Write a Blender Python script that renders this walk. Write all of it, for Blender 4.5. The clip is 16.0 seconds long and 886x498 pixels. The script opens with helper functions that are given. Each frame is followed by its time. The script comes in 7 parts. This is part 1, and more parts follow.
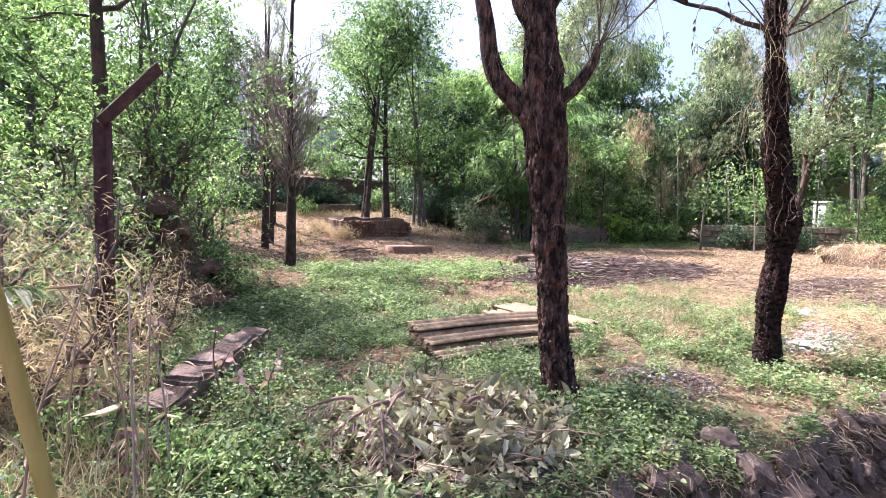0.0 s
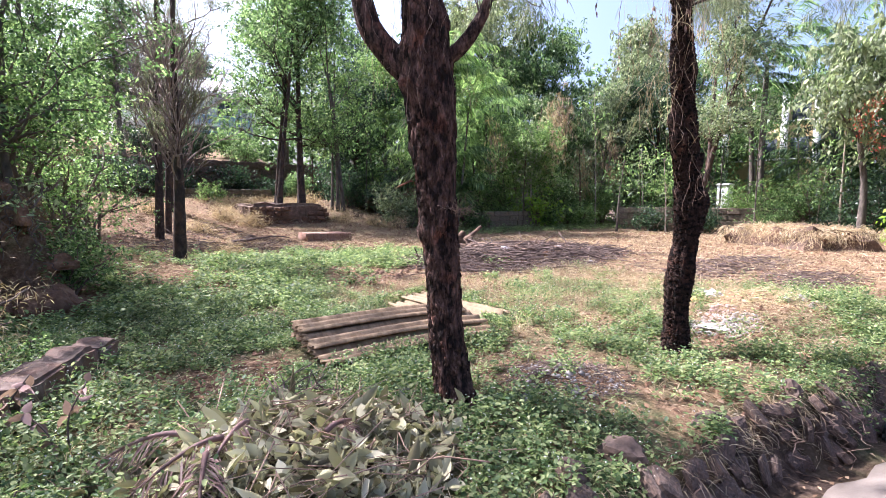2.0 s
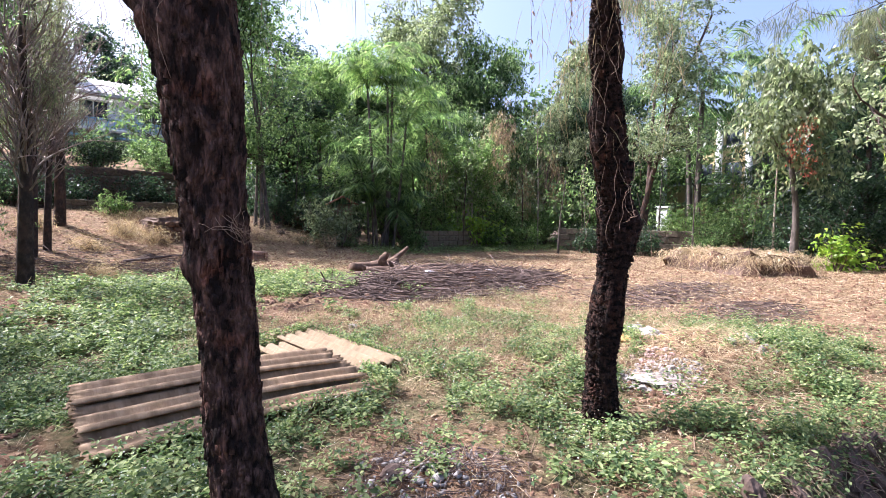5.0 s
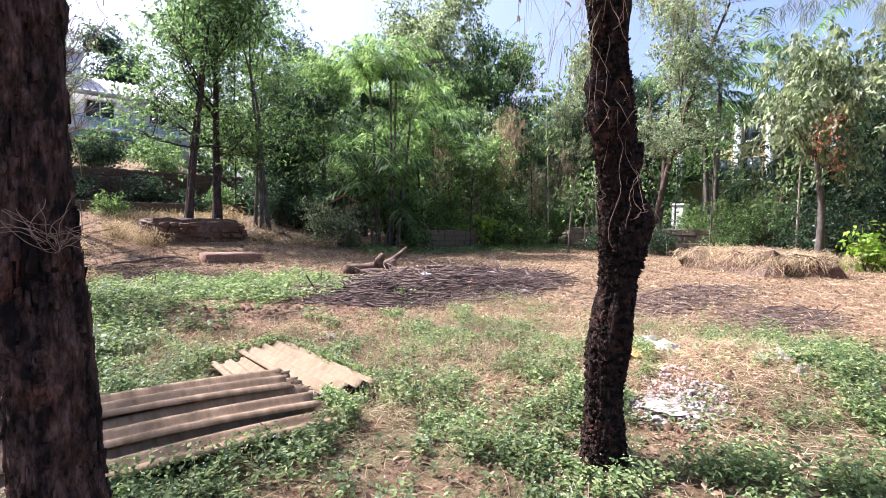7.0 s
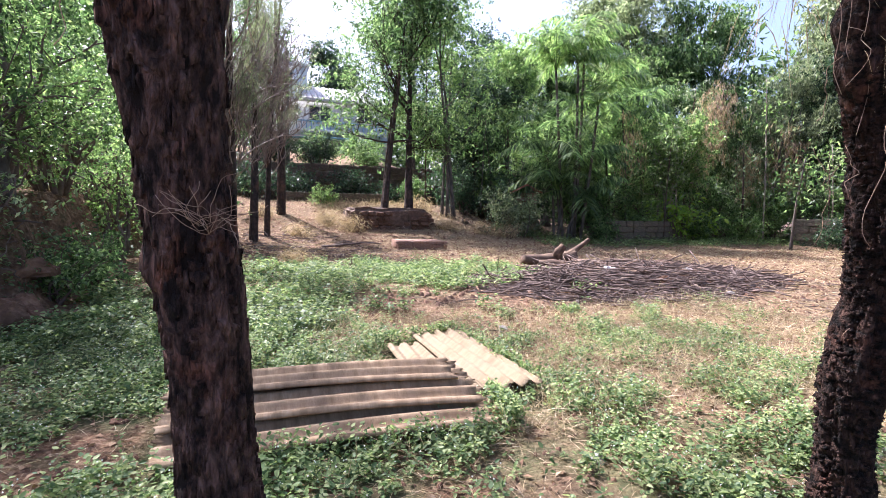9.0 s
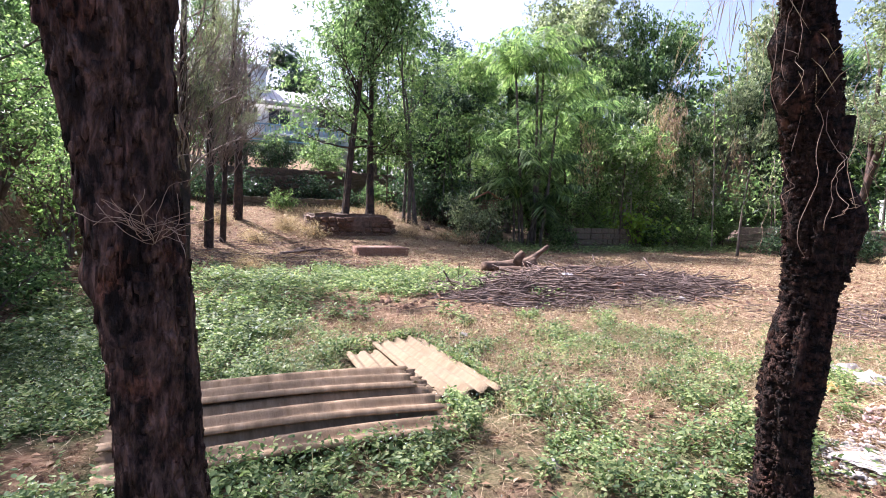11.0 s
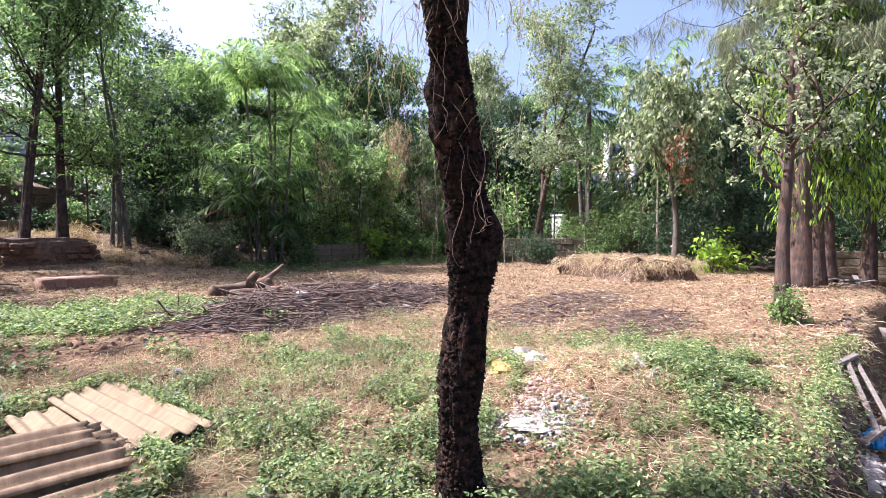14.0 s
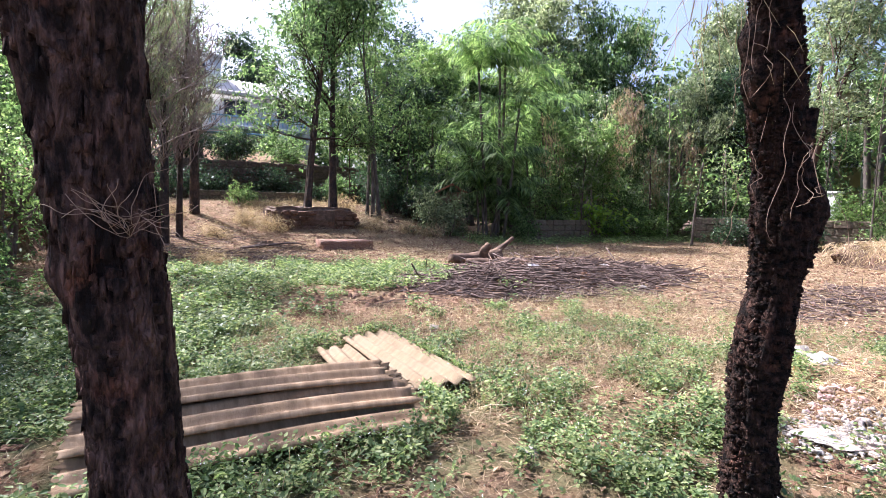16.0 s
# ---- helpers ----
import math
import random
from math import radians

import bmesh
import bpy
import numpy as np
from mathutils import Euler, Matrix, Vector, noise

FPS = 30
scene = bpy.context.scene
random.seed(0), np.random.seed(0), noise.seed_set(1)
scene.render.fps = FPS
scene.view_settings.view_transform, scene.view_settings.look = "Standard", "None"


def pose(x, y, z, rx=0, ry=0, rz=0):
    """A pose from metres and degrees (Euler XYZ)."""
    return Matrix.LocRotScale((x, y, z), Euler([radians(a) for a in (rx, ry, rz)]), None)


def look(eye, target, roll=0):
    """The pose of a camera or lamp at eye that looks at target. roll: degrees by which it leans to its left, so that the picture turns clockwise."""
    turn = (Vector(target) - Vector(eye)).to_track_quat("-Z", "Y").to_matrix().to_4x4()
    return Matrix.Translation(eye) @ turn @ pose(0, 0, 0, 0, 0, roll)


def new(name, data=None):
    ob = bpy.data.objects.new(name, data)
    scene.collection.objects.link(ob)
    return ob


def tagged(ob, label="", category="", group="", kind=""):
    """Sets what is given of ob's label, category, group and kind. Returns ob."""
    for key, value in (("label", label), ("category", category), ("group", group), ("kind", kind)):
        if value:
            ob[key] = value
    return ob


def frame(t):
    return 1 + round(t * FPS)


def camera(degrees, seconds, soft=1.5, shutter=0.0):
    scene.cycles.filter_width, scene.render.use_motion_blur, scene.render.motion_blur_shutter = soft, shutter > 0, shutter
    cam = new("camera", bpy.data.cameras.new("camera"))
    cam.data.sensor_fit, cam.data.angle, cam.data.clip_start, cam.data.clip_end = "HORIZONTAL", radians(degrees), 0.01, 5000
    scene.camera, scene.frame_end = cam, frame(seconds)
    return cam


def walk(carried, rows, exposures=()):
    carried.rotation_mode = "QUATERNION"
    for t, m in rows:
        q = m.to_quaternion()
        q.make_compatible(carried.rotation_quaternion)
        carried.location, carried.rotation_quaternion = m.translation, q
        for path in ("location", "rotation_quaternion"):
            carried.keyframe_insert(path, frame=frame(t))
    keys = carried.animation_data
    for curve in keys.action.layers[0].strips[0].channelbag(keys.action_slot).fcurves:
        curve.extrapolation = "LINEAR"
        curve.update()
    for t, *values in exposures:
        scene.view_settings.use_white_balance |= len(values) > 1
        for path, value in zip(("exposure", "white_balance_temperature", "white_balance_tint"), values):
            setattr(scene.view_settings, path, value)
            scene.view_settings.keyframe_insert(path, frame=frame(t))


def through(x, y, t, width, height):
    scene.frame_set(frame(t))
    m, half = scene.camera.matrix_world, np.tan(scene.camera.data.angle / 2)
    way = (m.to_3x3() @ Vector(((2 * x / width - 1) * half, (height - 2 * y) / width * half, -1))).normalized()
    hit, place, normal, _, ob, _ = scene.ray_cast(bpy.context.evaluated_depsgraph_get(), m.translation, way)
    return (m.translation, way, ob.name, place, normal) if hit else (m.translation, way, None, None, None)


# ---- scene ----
cam = camera(82.2, 16.0, soft=0.5)
METRES, EYE, TILT, LEAN, TURN = 4.9, 1.5, 0.0, 0.0, -29.4
ROWS = [
    (0.0, 0.0, 0.0, 0.0, 0.05, -3.39, -0.93),
    (0.5, 0.0371, 0.0213, -0.0001, -0.0, -3.81, -0.76),
    (1.0, 0.0611, 0.0468, -0.0005, -1.36, -4.45, -0.45),
    (1.5, 0.0704, 0.0906, 0.0, -5.08, -4.57, -0.46),
    (2.0, 0.0873, 0.1283, -0.003, -7.79, -4.98, -0.32),
    (2.5, 0.127, 0.1713, -0.0032, -9.33, -5.18, -0.75),
    (3.0, 0.1572, 0.213, -0.0054, -11.61, -5.53, -0.9),
    (3.5, 0.1809, 0.2654, -0.0019, -14.35, -5.33, -0.55),
    (4.0, 0.2165, 0.305, -0.0003, -14.14, -4.39, -0.81),
    (4.5, 0.2501, 0.3376, 0.0004, -13.02, -3.52, -1.2),
    (4.7, 0.2611, 0.3505, 0.0004, -13.3, -2.9, -1.3),
    (6.8, 0.3648, 0.4965, 0.0005, -11.4, -3.2, -0.75),
    (7.0, 0.3729, 0.5066, 0.0005, -11.72, -2.94, -0.96),
    (7.5, 0.3833, 0.5313, 0.0001, -11.39, -3.25, -0.57),
    (8.0, 0.4096, 0.5475, -0.0007, -5.27, -3.51, -1.09),
    (8.5, 0.4187, 0.5576, -0.0041, 1.27, -4.1, -1.32),
    (9.0, 0.3964, 0.5662, -0.0033, 8.81, -4.43, -1.19),
    (9.2, 0.388, 0.5675, -0.003, 13.3, -4.5, -0.9),
    (11.3, 0.4075, 0.566, 0.0008, -0.6, -3.1, -1.9),
    (11.5, 0.4186, 0.5627, 0.0021, -6.24, -3.24, -2.3),
    (12.0, 0.4549, 0.5497, 0.0048, -16.7, -2.39, -1.75),
    (12.5, 0.4845, 0.5324, 0.0047, -27.26, -2.03, -1.14),
    (13.0, 0.4936, 0.5281, 0.0038, -31.48, -1.75, -0.63),
    (13.5, 0.4805, 0.5383, 0.0047, -30.25, -1.46, -0.15),
    (14.0, 0.4554, 0.5499, 0.0048, -23.42, -1.43, 0.19),
    (14.5, 0.4223, 0.5612, 0.0031, -13.64, -2.32, -0.25),
    (15.0, 0.3954, 0.5677, -0.0002, -6.49, -2.98, -0.81),
    (15.5, 0.3852, 0.5704, -0.0024, -2.48, -3.7, -1.06),
    (16.0, 0.3826, 0.5707, -0.0028, 0.3, -4.34, -1.2),
]
walk(cam, [(t, pose(0, 0, EYE, TILT, LEAN, TURN) @ pose(METRES * x, METRES * y, METRES * z, 90 + pitch, roll, yaw)) for t, x, y, z, yaw, pitch, roll in ROWS],
     exposures=[(0.0, 1.88, 5560.0, 23.0), (3.0, 1.62, 5560.0, 23.0), (7.0, 1.52, 5560.0, 23.0), (9.0, 1.68, 5500.0, 23.0), (12.5, 1.5, 5650.0, 25.0), (16.0, 1.56, 5560.0, 23.0)])

# ---- world and sun ----
SUN_AZIMUTH, SUN_HEIGHT = -28.0, 51.0  # degrees from +y towards +x, degrees above the horizon
world = bpy.data.worlds.new("sky")
scene.world = world
world.use_nodes = True
wn = world.node_tree.nodes
sky = wn.new("ShaderNodeTexSky")
sky.sky_type = "NISHITA"
sky.sun_disc = False
sky.sun_elevation = radians(SUN_HEIGHT)
sky.sun_rotation = radians(SUN_AZIMUTH)
sky.dust_density = 6.0
sky.air_density = 1.0
wn["Background"].inputs["Strength"].default_value = 0.115
world.node_tree.links.new(sky.outputs["Color"], wn["Background"].inputs["Color"])
sun = new("sun", bpy.data.lights.new("sun", "SUN"))
sun.data.energy, sun.data.angle, sun.data.color = 4.8, radians(0.6), (1.0, 0.93, 0.82)
a, e = radians(SUN_AZIMUTH), radians(SUN_HEIGHT)
sun.matrix_world = look((0, 0, 30), Vector((0, 0, 30)) - Vector((math.sin(a) * math.cos(e), math.cos(a) * math.cos(e), math.sin(e))))


# ---- materials ----
def material(name, stops, scale=6.0, detail=8.0, rough=0.85, bump=0.4, bump_scale=None, stretch=(1, 1, 1), second=None, second_scale=0.7,
             second_amount=0.5, metal=0.0, spec=0.3, distance=0.02):
    """A surface of two layers of noise: grain through a colour ramp, and broad patches of a second colour."""
    m = bpy.data.materials.new(name)
    m.use_nodes = True
    nt = m.node_tree
    n, l = nt.nodes, nt.links
    bsdf = n["Principled BSDF"]
    co = n.new("ShaderNodeTexCoord")
    mp = n.new("ShaderNodeMapping")
    mp.inputs["Scale"].default_value = stretch
    l.new(co.outputs["Object"], mp.inputs["Vector"])
    nz = n.new("ShaderNodeTexNoise")
    nz.inputs["Scale"].default_value, nz.inputs["Detail"].default_value, nz.inputs["Roughness"].default_value = scale, detail, 0.65
    l.new(mp.outputs["Vector"], nz.inputs["Vector"])
    ramp = n.new("ShaderNodeValToRGB")
    ramp.color_ramp.elements[0].position, ramp.color_ramp.elements[1].position = 0.3, 0.72
    for k, c in enumerate(stops):
        if k > 1:
            ramp.color_ramp.elements.new(0.3 + 0.42 * (k - 1) / (len(stops) - 1))
    order = sorted(ramp.color_ramp.elements, key=lambda q: q.position)
    for q, c in zip(order, stops):
        q.color = (*c, 1)
    l.new(nz.outputs["Fac"], ramp.inputs["Fac"])
    colour = ramp.outputs["Color"]
    if second:
        n2 = n.new("ShaderNodeTexNoise")
        n2.inputs["Scale"].default_value, n2.inputs["Detail"].default_value = second_scale, 5.0
        l.new(co.outputs["Object"], n2.inputs["Vector"])
        r2 = n.new("ShaderNodeMapRange")
        r2.inputs["From Min"].default_value, r2.inputs["From Max"].default_value = 0.45, 0.68
        r2.inputs["To Max"].default_value = second_amount
        l.new(n2.outputs["Fac"], r2.inputs["Value"])
        mix = n.new("ShaderNodeMixRGB")
        mix.inputs[2].default_value = (*second, 1)
        l.new(r2.outputs["Result"], mix.inputs[0])
        l.new(colour, mix.inputs[1])
        colour = mix.outputs["Color"]
    l.new(colour, bsdf.inputs["Base Color"])
    bsdf.inputs["Roughness"].default_value, bsdf.inputs["Metallic"].default_value = rough, metal
    bsdf.inputs["Specular IOR Level"].default_value = spec
    if bump:
        b = n.new("ShaderNodeBump")
        b.inputs["Strength"].default_value, b.inputs["Distance"].default_value = bump, distance
        src = nz
        if bump_scale:
            src = n.new("ShaderNodeTexNoise")
            src.inputs["Scale"].default_value, src.inputs["Detail"].default_value = bump_scale, 8.0
            l.new(mp.outputs["Vector"], src.inputs["Vector"])
        l.new(src.outputs["Fac"], b.inputs["Height"])
        l.new(b.outputs["Normal"], bsdf.inputs["Normal"])
    return m


def foliage(name, stops, through=0.5, rough=0.45, spec=0.35):
    """Leaves: each one its own shade, part of the light let through."""
    m = bpy.data.materials.new(name)
    m.use_nodes = True
    nt = m.node_tree
    n, l = nt.nodes, nt.links
    bsdf = n["Principled BSDF"]
    geo = n.new("ShaderNodeNewGeometry")
    ramp = n.new("ShaderNodeValToRGB")
    for k in range(len(stops) - 2):
        ramp.color_ramp.elements.new((k + 1) / (len(stops) - 1))
    order = sorted(ramp.color_ramp.elements, key=lambda q: q.position)
    for q, c in zip(order, stops):
        q.color = (*c, 1)
    l.new(geo.outputs["Random Per Island"], ramp.inputs["Fac"])
    nz = n.new("ShaderNodeTexNoise")
    nz.inputs["Scale"].default_value, nz.inputs["Detail"].default_value = 1.1, 3.0
    l.new(geo.outputs["Position"], nz.inputs["Vector"])
    hsv = n.new("ShaderNodeHueSaturation")
    mr = n.new("ShaderNodeMapRange")
    mr.inputs["From Min"].default_value, mr.inputs["From Max"].default_value = 0.3, 0.7
    mr.inputs["To Min"].default_value, mr.inputs["To Max"].default_value = 0.7, 1.3
    l.new(nz.outputs["Fac"], mr.inputs["Value"])
    l.new(mr.outputs["Result"], hsv.inputs["Value"])
    l.new(ramp.outputs["Color"], hsv.inputs["Color"])
    l.new(hsv.outputs["Color"], bsdf.inputs["Base Color"])
    bsdf.inputs["Roughness"].default_value, bsdf.inputs["Specular IOR Level"].default_value = rough, spec
    tr = n.new("ShaderNodeBsdfTranslucent")
    bright = n.new("ShaderNodeMixRGB")
    bright.blend_type = "MULTIPLY"
    bright.inputs[0].default_value = 1.0
    bright.inputs[2].default_value = (1.25, 1.35, 1.0, 1)
    l.new(hsv.outputs["Color"], bright.inputs[1])
    l.new(bright.outputs["Color"], tr.inputs["Color"])
    mix = n.new("ShaderNodeMixShader")
    mix.inputs[0].default_value = through
    l.new(bsdf.outputs["BSDF"], mix.inputs[1])
    l.new(tr.outputs["BSDF"], mix.inputs[2])
    l.new(mix.outputs["Shader"], n["Material Output"].inputs["Surface"])
    return m


def bark(name, crack, low, high, rust, plates=24.0, cross=0.4):
    """Bark in upright plates parted by dark cracks, with patches where the red under-bark shows."""
    m = bpy.data.materials.new(name)
    m.use_nodes = True
    nt = m.node_tree
    n, l = nt.nodes, nt.links
    bsdf = n["Principled BSDF"]
    co = n.new("ShaderNodeTexCoord")
    mp = n.new("ShaderNodeMapping")
    mp.inputs["Scale"].default_value = (1, 1, 0.33)
    l.new(co.outputs["Object"], mp.inputs["Vector"])
    warp = n.new("ShaderNodeTexNoise")
    warp.inputs["Scale"].default_value, warp.inputs["Detail"].default_value = 7.0, 6.0
    l.new(mp.outputs["Vector"], warp.inputs["Vector"])
    add = n.new("ShaderNodeMixRGB")
    add.blend_type = "ADD"
    add.inputs[0].default_value = 0.22
    l.new(mp.outputs["Vector"], add.inputs[1]), l.new(warp.outputs["Color"], add.inputs[2])
    vor = n.new("ShaderNodeTexVoronoi")
    vor.feature = "DISTANCE_TO_EDGE"
    vor.inputs["Scale"].default_value = plates
    l.new(add.outputs["Color"], vor.inputs["Vector"])
    edge = n.new("ShaderNodeMapRange")
    edge.inputs["From Max"].default_value = 0.22
    edge.inputs["To Min"].default_value = 0.55
    l.new(vor.outputs["Distance"], edge.inputs["Value"])
    long_map = n.new("ShaderNodeMapping")
    long_map.inputs["Scale"].default_value = (1, 1, cross)
    l.new(co.outputs["Object"], long_map.inputs["Vector"])
    crack_n = n.new("ShaderNodeTexNoise")
    crack_n.inputs["Scale"].default_value, crack_n.inputs["Detail"].default_value, crack_n.inputs["Roughness"].default_value = 19.0, 7.0, 0.62
    l.new(long_map.outputs["Vector"], crack_n.inputs["Vector"])
    crack_r = n.new("ShaderNodeMapRange")
    crack_r.inputs["From Min"].default_value, crack_r.inputs["From Max"].default_value = 0.4, 0.54
    l.new(crack_n.outputs["Fac"], crack_r.inputs["Value"])
    both = n.new("ShaderNodeMath")
    both.operation = "MULTIPLY"
    l.new(crack_r.outputs["Result"], both.inputs[0]), l.new(edge.outputs["Result"], both.inputs[1])
    grain = n.new("ShaderNodeTexNoise")
    grain.inputs["Scale"].default_value, grain.inputs["Detail"].default_value, grain.inputs["Roughness"].default_value = 26.0, 9.0, 0.7
    l.new(mp.outputs["Vector"], grain.inputs["Vector"])
    ramp = n.new("ShaderNodeValToRGB")
    ramp.color_ramp.elements[0].position, ramp.color_ramp.elements[1].position = 0.34, 0.7
    ramp.color_ramp.elements[0].color, ramp.color_ramp.elements[1].color = (*low, 1), (*high, 1)
    l.new(grain.outputs["Fac"], ramp.inputs["Fac"])
    patch = n.new("ShaderNodeTexNoise")
    patch.inputs["Scale"].default_value, patch.inputs["Detail"].default_value = 5.5, 6.0
    l.new(co.outputs["Object"], patch.inputs["Vector"])
    pr = n.new("ShaderNodeMapRange")
    pr.inputs["From Min"].default_value, pr.inputs["From Max"].default_value, pr.inputs["To Max"].default_value = 0.56, 0.68, 0.75
    l.new(patch.outputs["Fac"], pr.inputs["Value"])
    m1 = n.new("ShaderNodeMixRGB")
    m1.inputs[2].default_value = (*rust, 1)
    l.new(pr.outputs["Result"], m1.inputs[0]), l.new(ramp.outputs["Color"], m1.inputs[1])
    m2 = n.new("ShaderNodeMixRGB")
    m2.inputs[1].default_value = (*crack, 1)
    l.new(both.outputs[0], m2.inputs[0]), l.new(m1.outputs["Color"], m2.inputs[2])
    l.new(m2.outputs["Color"], bsdf.inputs["Base Color"])
    bsdf.inputs["Roughness"].default_value, bsdf.inputs["Specular IOR Level"].default_value = 0.9, 0.2
    hs = n.new("ShaderNodeMath")
    hs.operation = "MULTIPLY_ADD"
    l.new(grain.outputs["Fac"], hs.inputs[0])
    hs.inputs[1].default_value = 0.9
    l.new(both.outputs[0], hs.inputs[2])
    b = n.new("ShaderNodeBump")
    b.inputs["Strength"].default_value, b.inputs["Distance"].default_value = 1.0, 0.035
    l.new(hs.outputs[0], b.inputs["Height"])
    l.new(b.outputs["Normal"], bsdf.inputs["Normal"])
    return m


BARK_FLAKED = bark("bark_flaked", (0.016, 0.010, 0.008), (0.085, 0.046, 0.035), (0.27, 0.155, 0.118), (0.3, 0.12, 0.074))
BARK_SHAGGY = bark("bark_shaggy", (0.007, 0.005, 0.004), (0.032, 0.018, 0.013), (0.13, 0.07, 0.05), (0.18, 0.075, 0.046), 30.0, 1.5)
BARK_DARK = material("bark_dark", [(0.022, 0.016, 0.013), (0.06, 0.042, 0.034), (0.12, 0.083, 0.066)], 9, stretch=(1, 1, 0.28), bump=0.9, distance=0.05,
                     second=(0.16, 0.085, 0.055), second_scale=4.5, second_amount=0.6)
BARK_BLACK = material("bark_black", [(0.013, 0.01, 0.009), (0.035, 0.026, 0.021), (0.1, 0.066, 0.05)], 12, stretch=(1, 1, 0.5), bump=1.0, distance=0.05,
                      second=(0.13, 0.07, 0.045), second_scale=5, second_amount=0.5)
BARK_GREY = material("bark_grey", [(0.04, 0.033, 0.028), (0.1, 0.083, 0.068), (0.19, 0.16, 0.132)], 8, stretch=(1, 1, 0.4), bump=0.8, distance=0.03)
BARK_PALE = material("bark_pale", [(0.16, 0.13, 0.1), (0.3, 0.25, 0.2), (0.42, 0.36, 0.3)], 8, stretch=(1, 1, 0.4), bump=0.6)
DEADWOOD = material("deadwood", [(0.09, 0.065, 0.055), (0.2, 0.15, 0.125), (0.33, 0.265, 0.225)], 8, bump=0.4)
TWIG = material("twig", [(0.05, 0.034, 0.028), (0.13, 0.092, 0.075), (0.25, 0.19, 0.155)], 5, bump=0.3)
DRY_TWIG = material("dry_twig", [(0.16, 0.1, 0.07), (0.3, 0.2, 0.14), (0.44, 0.32, 0.23)], 5, bump=0.3)
# wide tone range paints in sunlit leaves and the dark gaps between them
LEAF_MID = foliage("leaf_mid", [(0.03, 0.058, 0.022), (0.075, 0.128, 0.05), (0.14, 0.215, 0.085), (0.3, 0.385, 0.18)], 0.64, 0.38, 0.45)
LEAF_DARK = foliage("leaf_dark", [(0.012, 0.027, 0.016), (0.032, 0.062, 0.034), (0.095, 0.145, 0.075)], 0.5, 0.35, 0.5)
LEAF_LIGHT = foliage("leaf_light", [(0.07, 0.125, 0.042), (0.17, 0.26, 0.09), (0.36, 0.45, 0.19)], 0.64, 0.4, 0.45)
LEAF_YELLOW = foliage("leaf_yellow", [(0.143, 0.264, 0.033), (0.242, 0.374, 0.044), (0.363, 0.462, 0.077)], 0.5)
LEAF_PALE = foliage("leaf_pale", [(0.08, 0.105, 0.058), (0.2, 0.235, 0.135), (0.4, 0.43, 0.27)], 0.55, 0.4, 0.45)
NEEDLE = foliage("needle", [(0.08, 0.1, 0.055), (0.16, 0.185, 0.095), (0.3, 0.3, 0.18)], 0.4)
NEEDLE_DRY = foliage("needle_dry", [(0.28, 0.19, 0.11), (0.44, 0.32, 0.19), (0.58, 0.46, 0.3)], 0.35, 0.7)
WEED = foliage("weed", [(0.055, 0.1, 0.042), (0.16, 0.222, 0.082), (0.36, 0.4, 0.18)], 0.42, 0.5, 0.25)
WEED_FLOWER = foliage("weed_flower", [(0.6, 0.6, 0.55), (0.75, 0.75, 0.7)], 0.3, 0.7)
STRAW = foliage("straw", [(0.24, 0.17, 0.1), (0.42, 0.32, 0.2), (0.58, 0.48, 0.33)], 0.25, 0.7, 0.2)
LITTER = foliage("litter", [(0.13, 0.075, 0.045), (0.24, 0.15, 0.09), (0.36, 0.26, 0.17)], 0.15, 0.8, 0.2)
PILE_LEAF = foliage("pile_leaf", [(0.1, 0.08, 0.045), (0.22, 0.2, 0.105), (0.4, 0.37, 0.22), (0.58, 0.53, 0.36)], 0.2, 0.6, 0.3)
RED_LEAF = foliage("red_leaf", [(0.24, 0.05, 0.03), (0.4, 0.1, 0.06)], 0.3)
BROWN_LEAF = foliage("brown_leaf", [(0.13, 0.075, 0.065), (0.26, 0.16, 0.14), (0.36, 0.26, 0.22)], 0.25, 0.7)
SOIL_RED = material("soil_red", [(0.075, 0.037, 0.022), (0.16, 0.085, 0.05), (0.27, 0.16, 0.1)], 7, bump=1.0, distance=0.05, second=(0.07, 0.045, 0.03), second_scale=2)
SOIL_DARK = material("soil_dark", [(0.05, 0.032, 0.022), (0.11, 0.072, 0.05), (0.2, 0.14, 0.1)], 9, bump=1.0, distance=0.05, second=(0.2, 0.11, 0.07), second_scale=1.6)
STONE = material("stone", [(0.04, 0.028, 0.022), (0.1, 0.07, 0.055), (0.2, 0.15, 0.12)], 9, bump=0.8, distance=0.02, second=(0.2, 0.12, 0.08), second_scale=5)
WALL_STONE = material("wall_stone", [(0.06, 0.044, 0.032), (0.14, 0.105, 0.075), (0.25, 0.195, 0.14)], 5, bump=0.8, second=(0.1, 0.12, 0.06), second_scale=2)
KERB = material("kerb", [(0.07, 0.045, 0.035), (0.14, 0.1, 0.08), (0.22, 0.17, 0.14)], 9, bump=0.9, distance=0.03, second=(0.2, 0.1, 0.06), second_scale=4, second_amount=0.7)
BRICK = material("brick", [(0.15, 0.08, 0.055), (0.26, 0.14, 0.095), (0.36, 0.22, 0.16)], 11, bump=0.7, second=(0.3, 0.25, 0.2), second_scale=4, second_amount=0.6)
# the broad darker mottling paints tree shadows into the concrete's colour
CONCRETE_MOTTLED = material("concrete", [(0.11, 0.094, 0.078), (0.17, 0.146, 0.122), (0.235, 0.205, 0.175)], 3.5, bump=0.25, bump_scale=60, second=(0.16, 0.125, 0.1), second_scale=0.8, second_amount=0.8)
BLOCK = material("block", [(0.2, 0.185, 0.17), (0.34, 0.315, 0.29)], 12, bump=0.4)
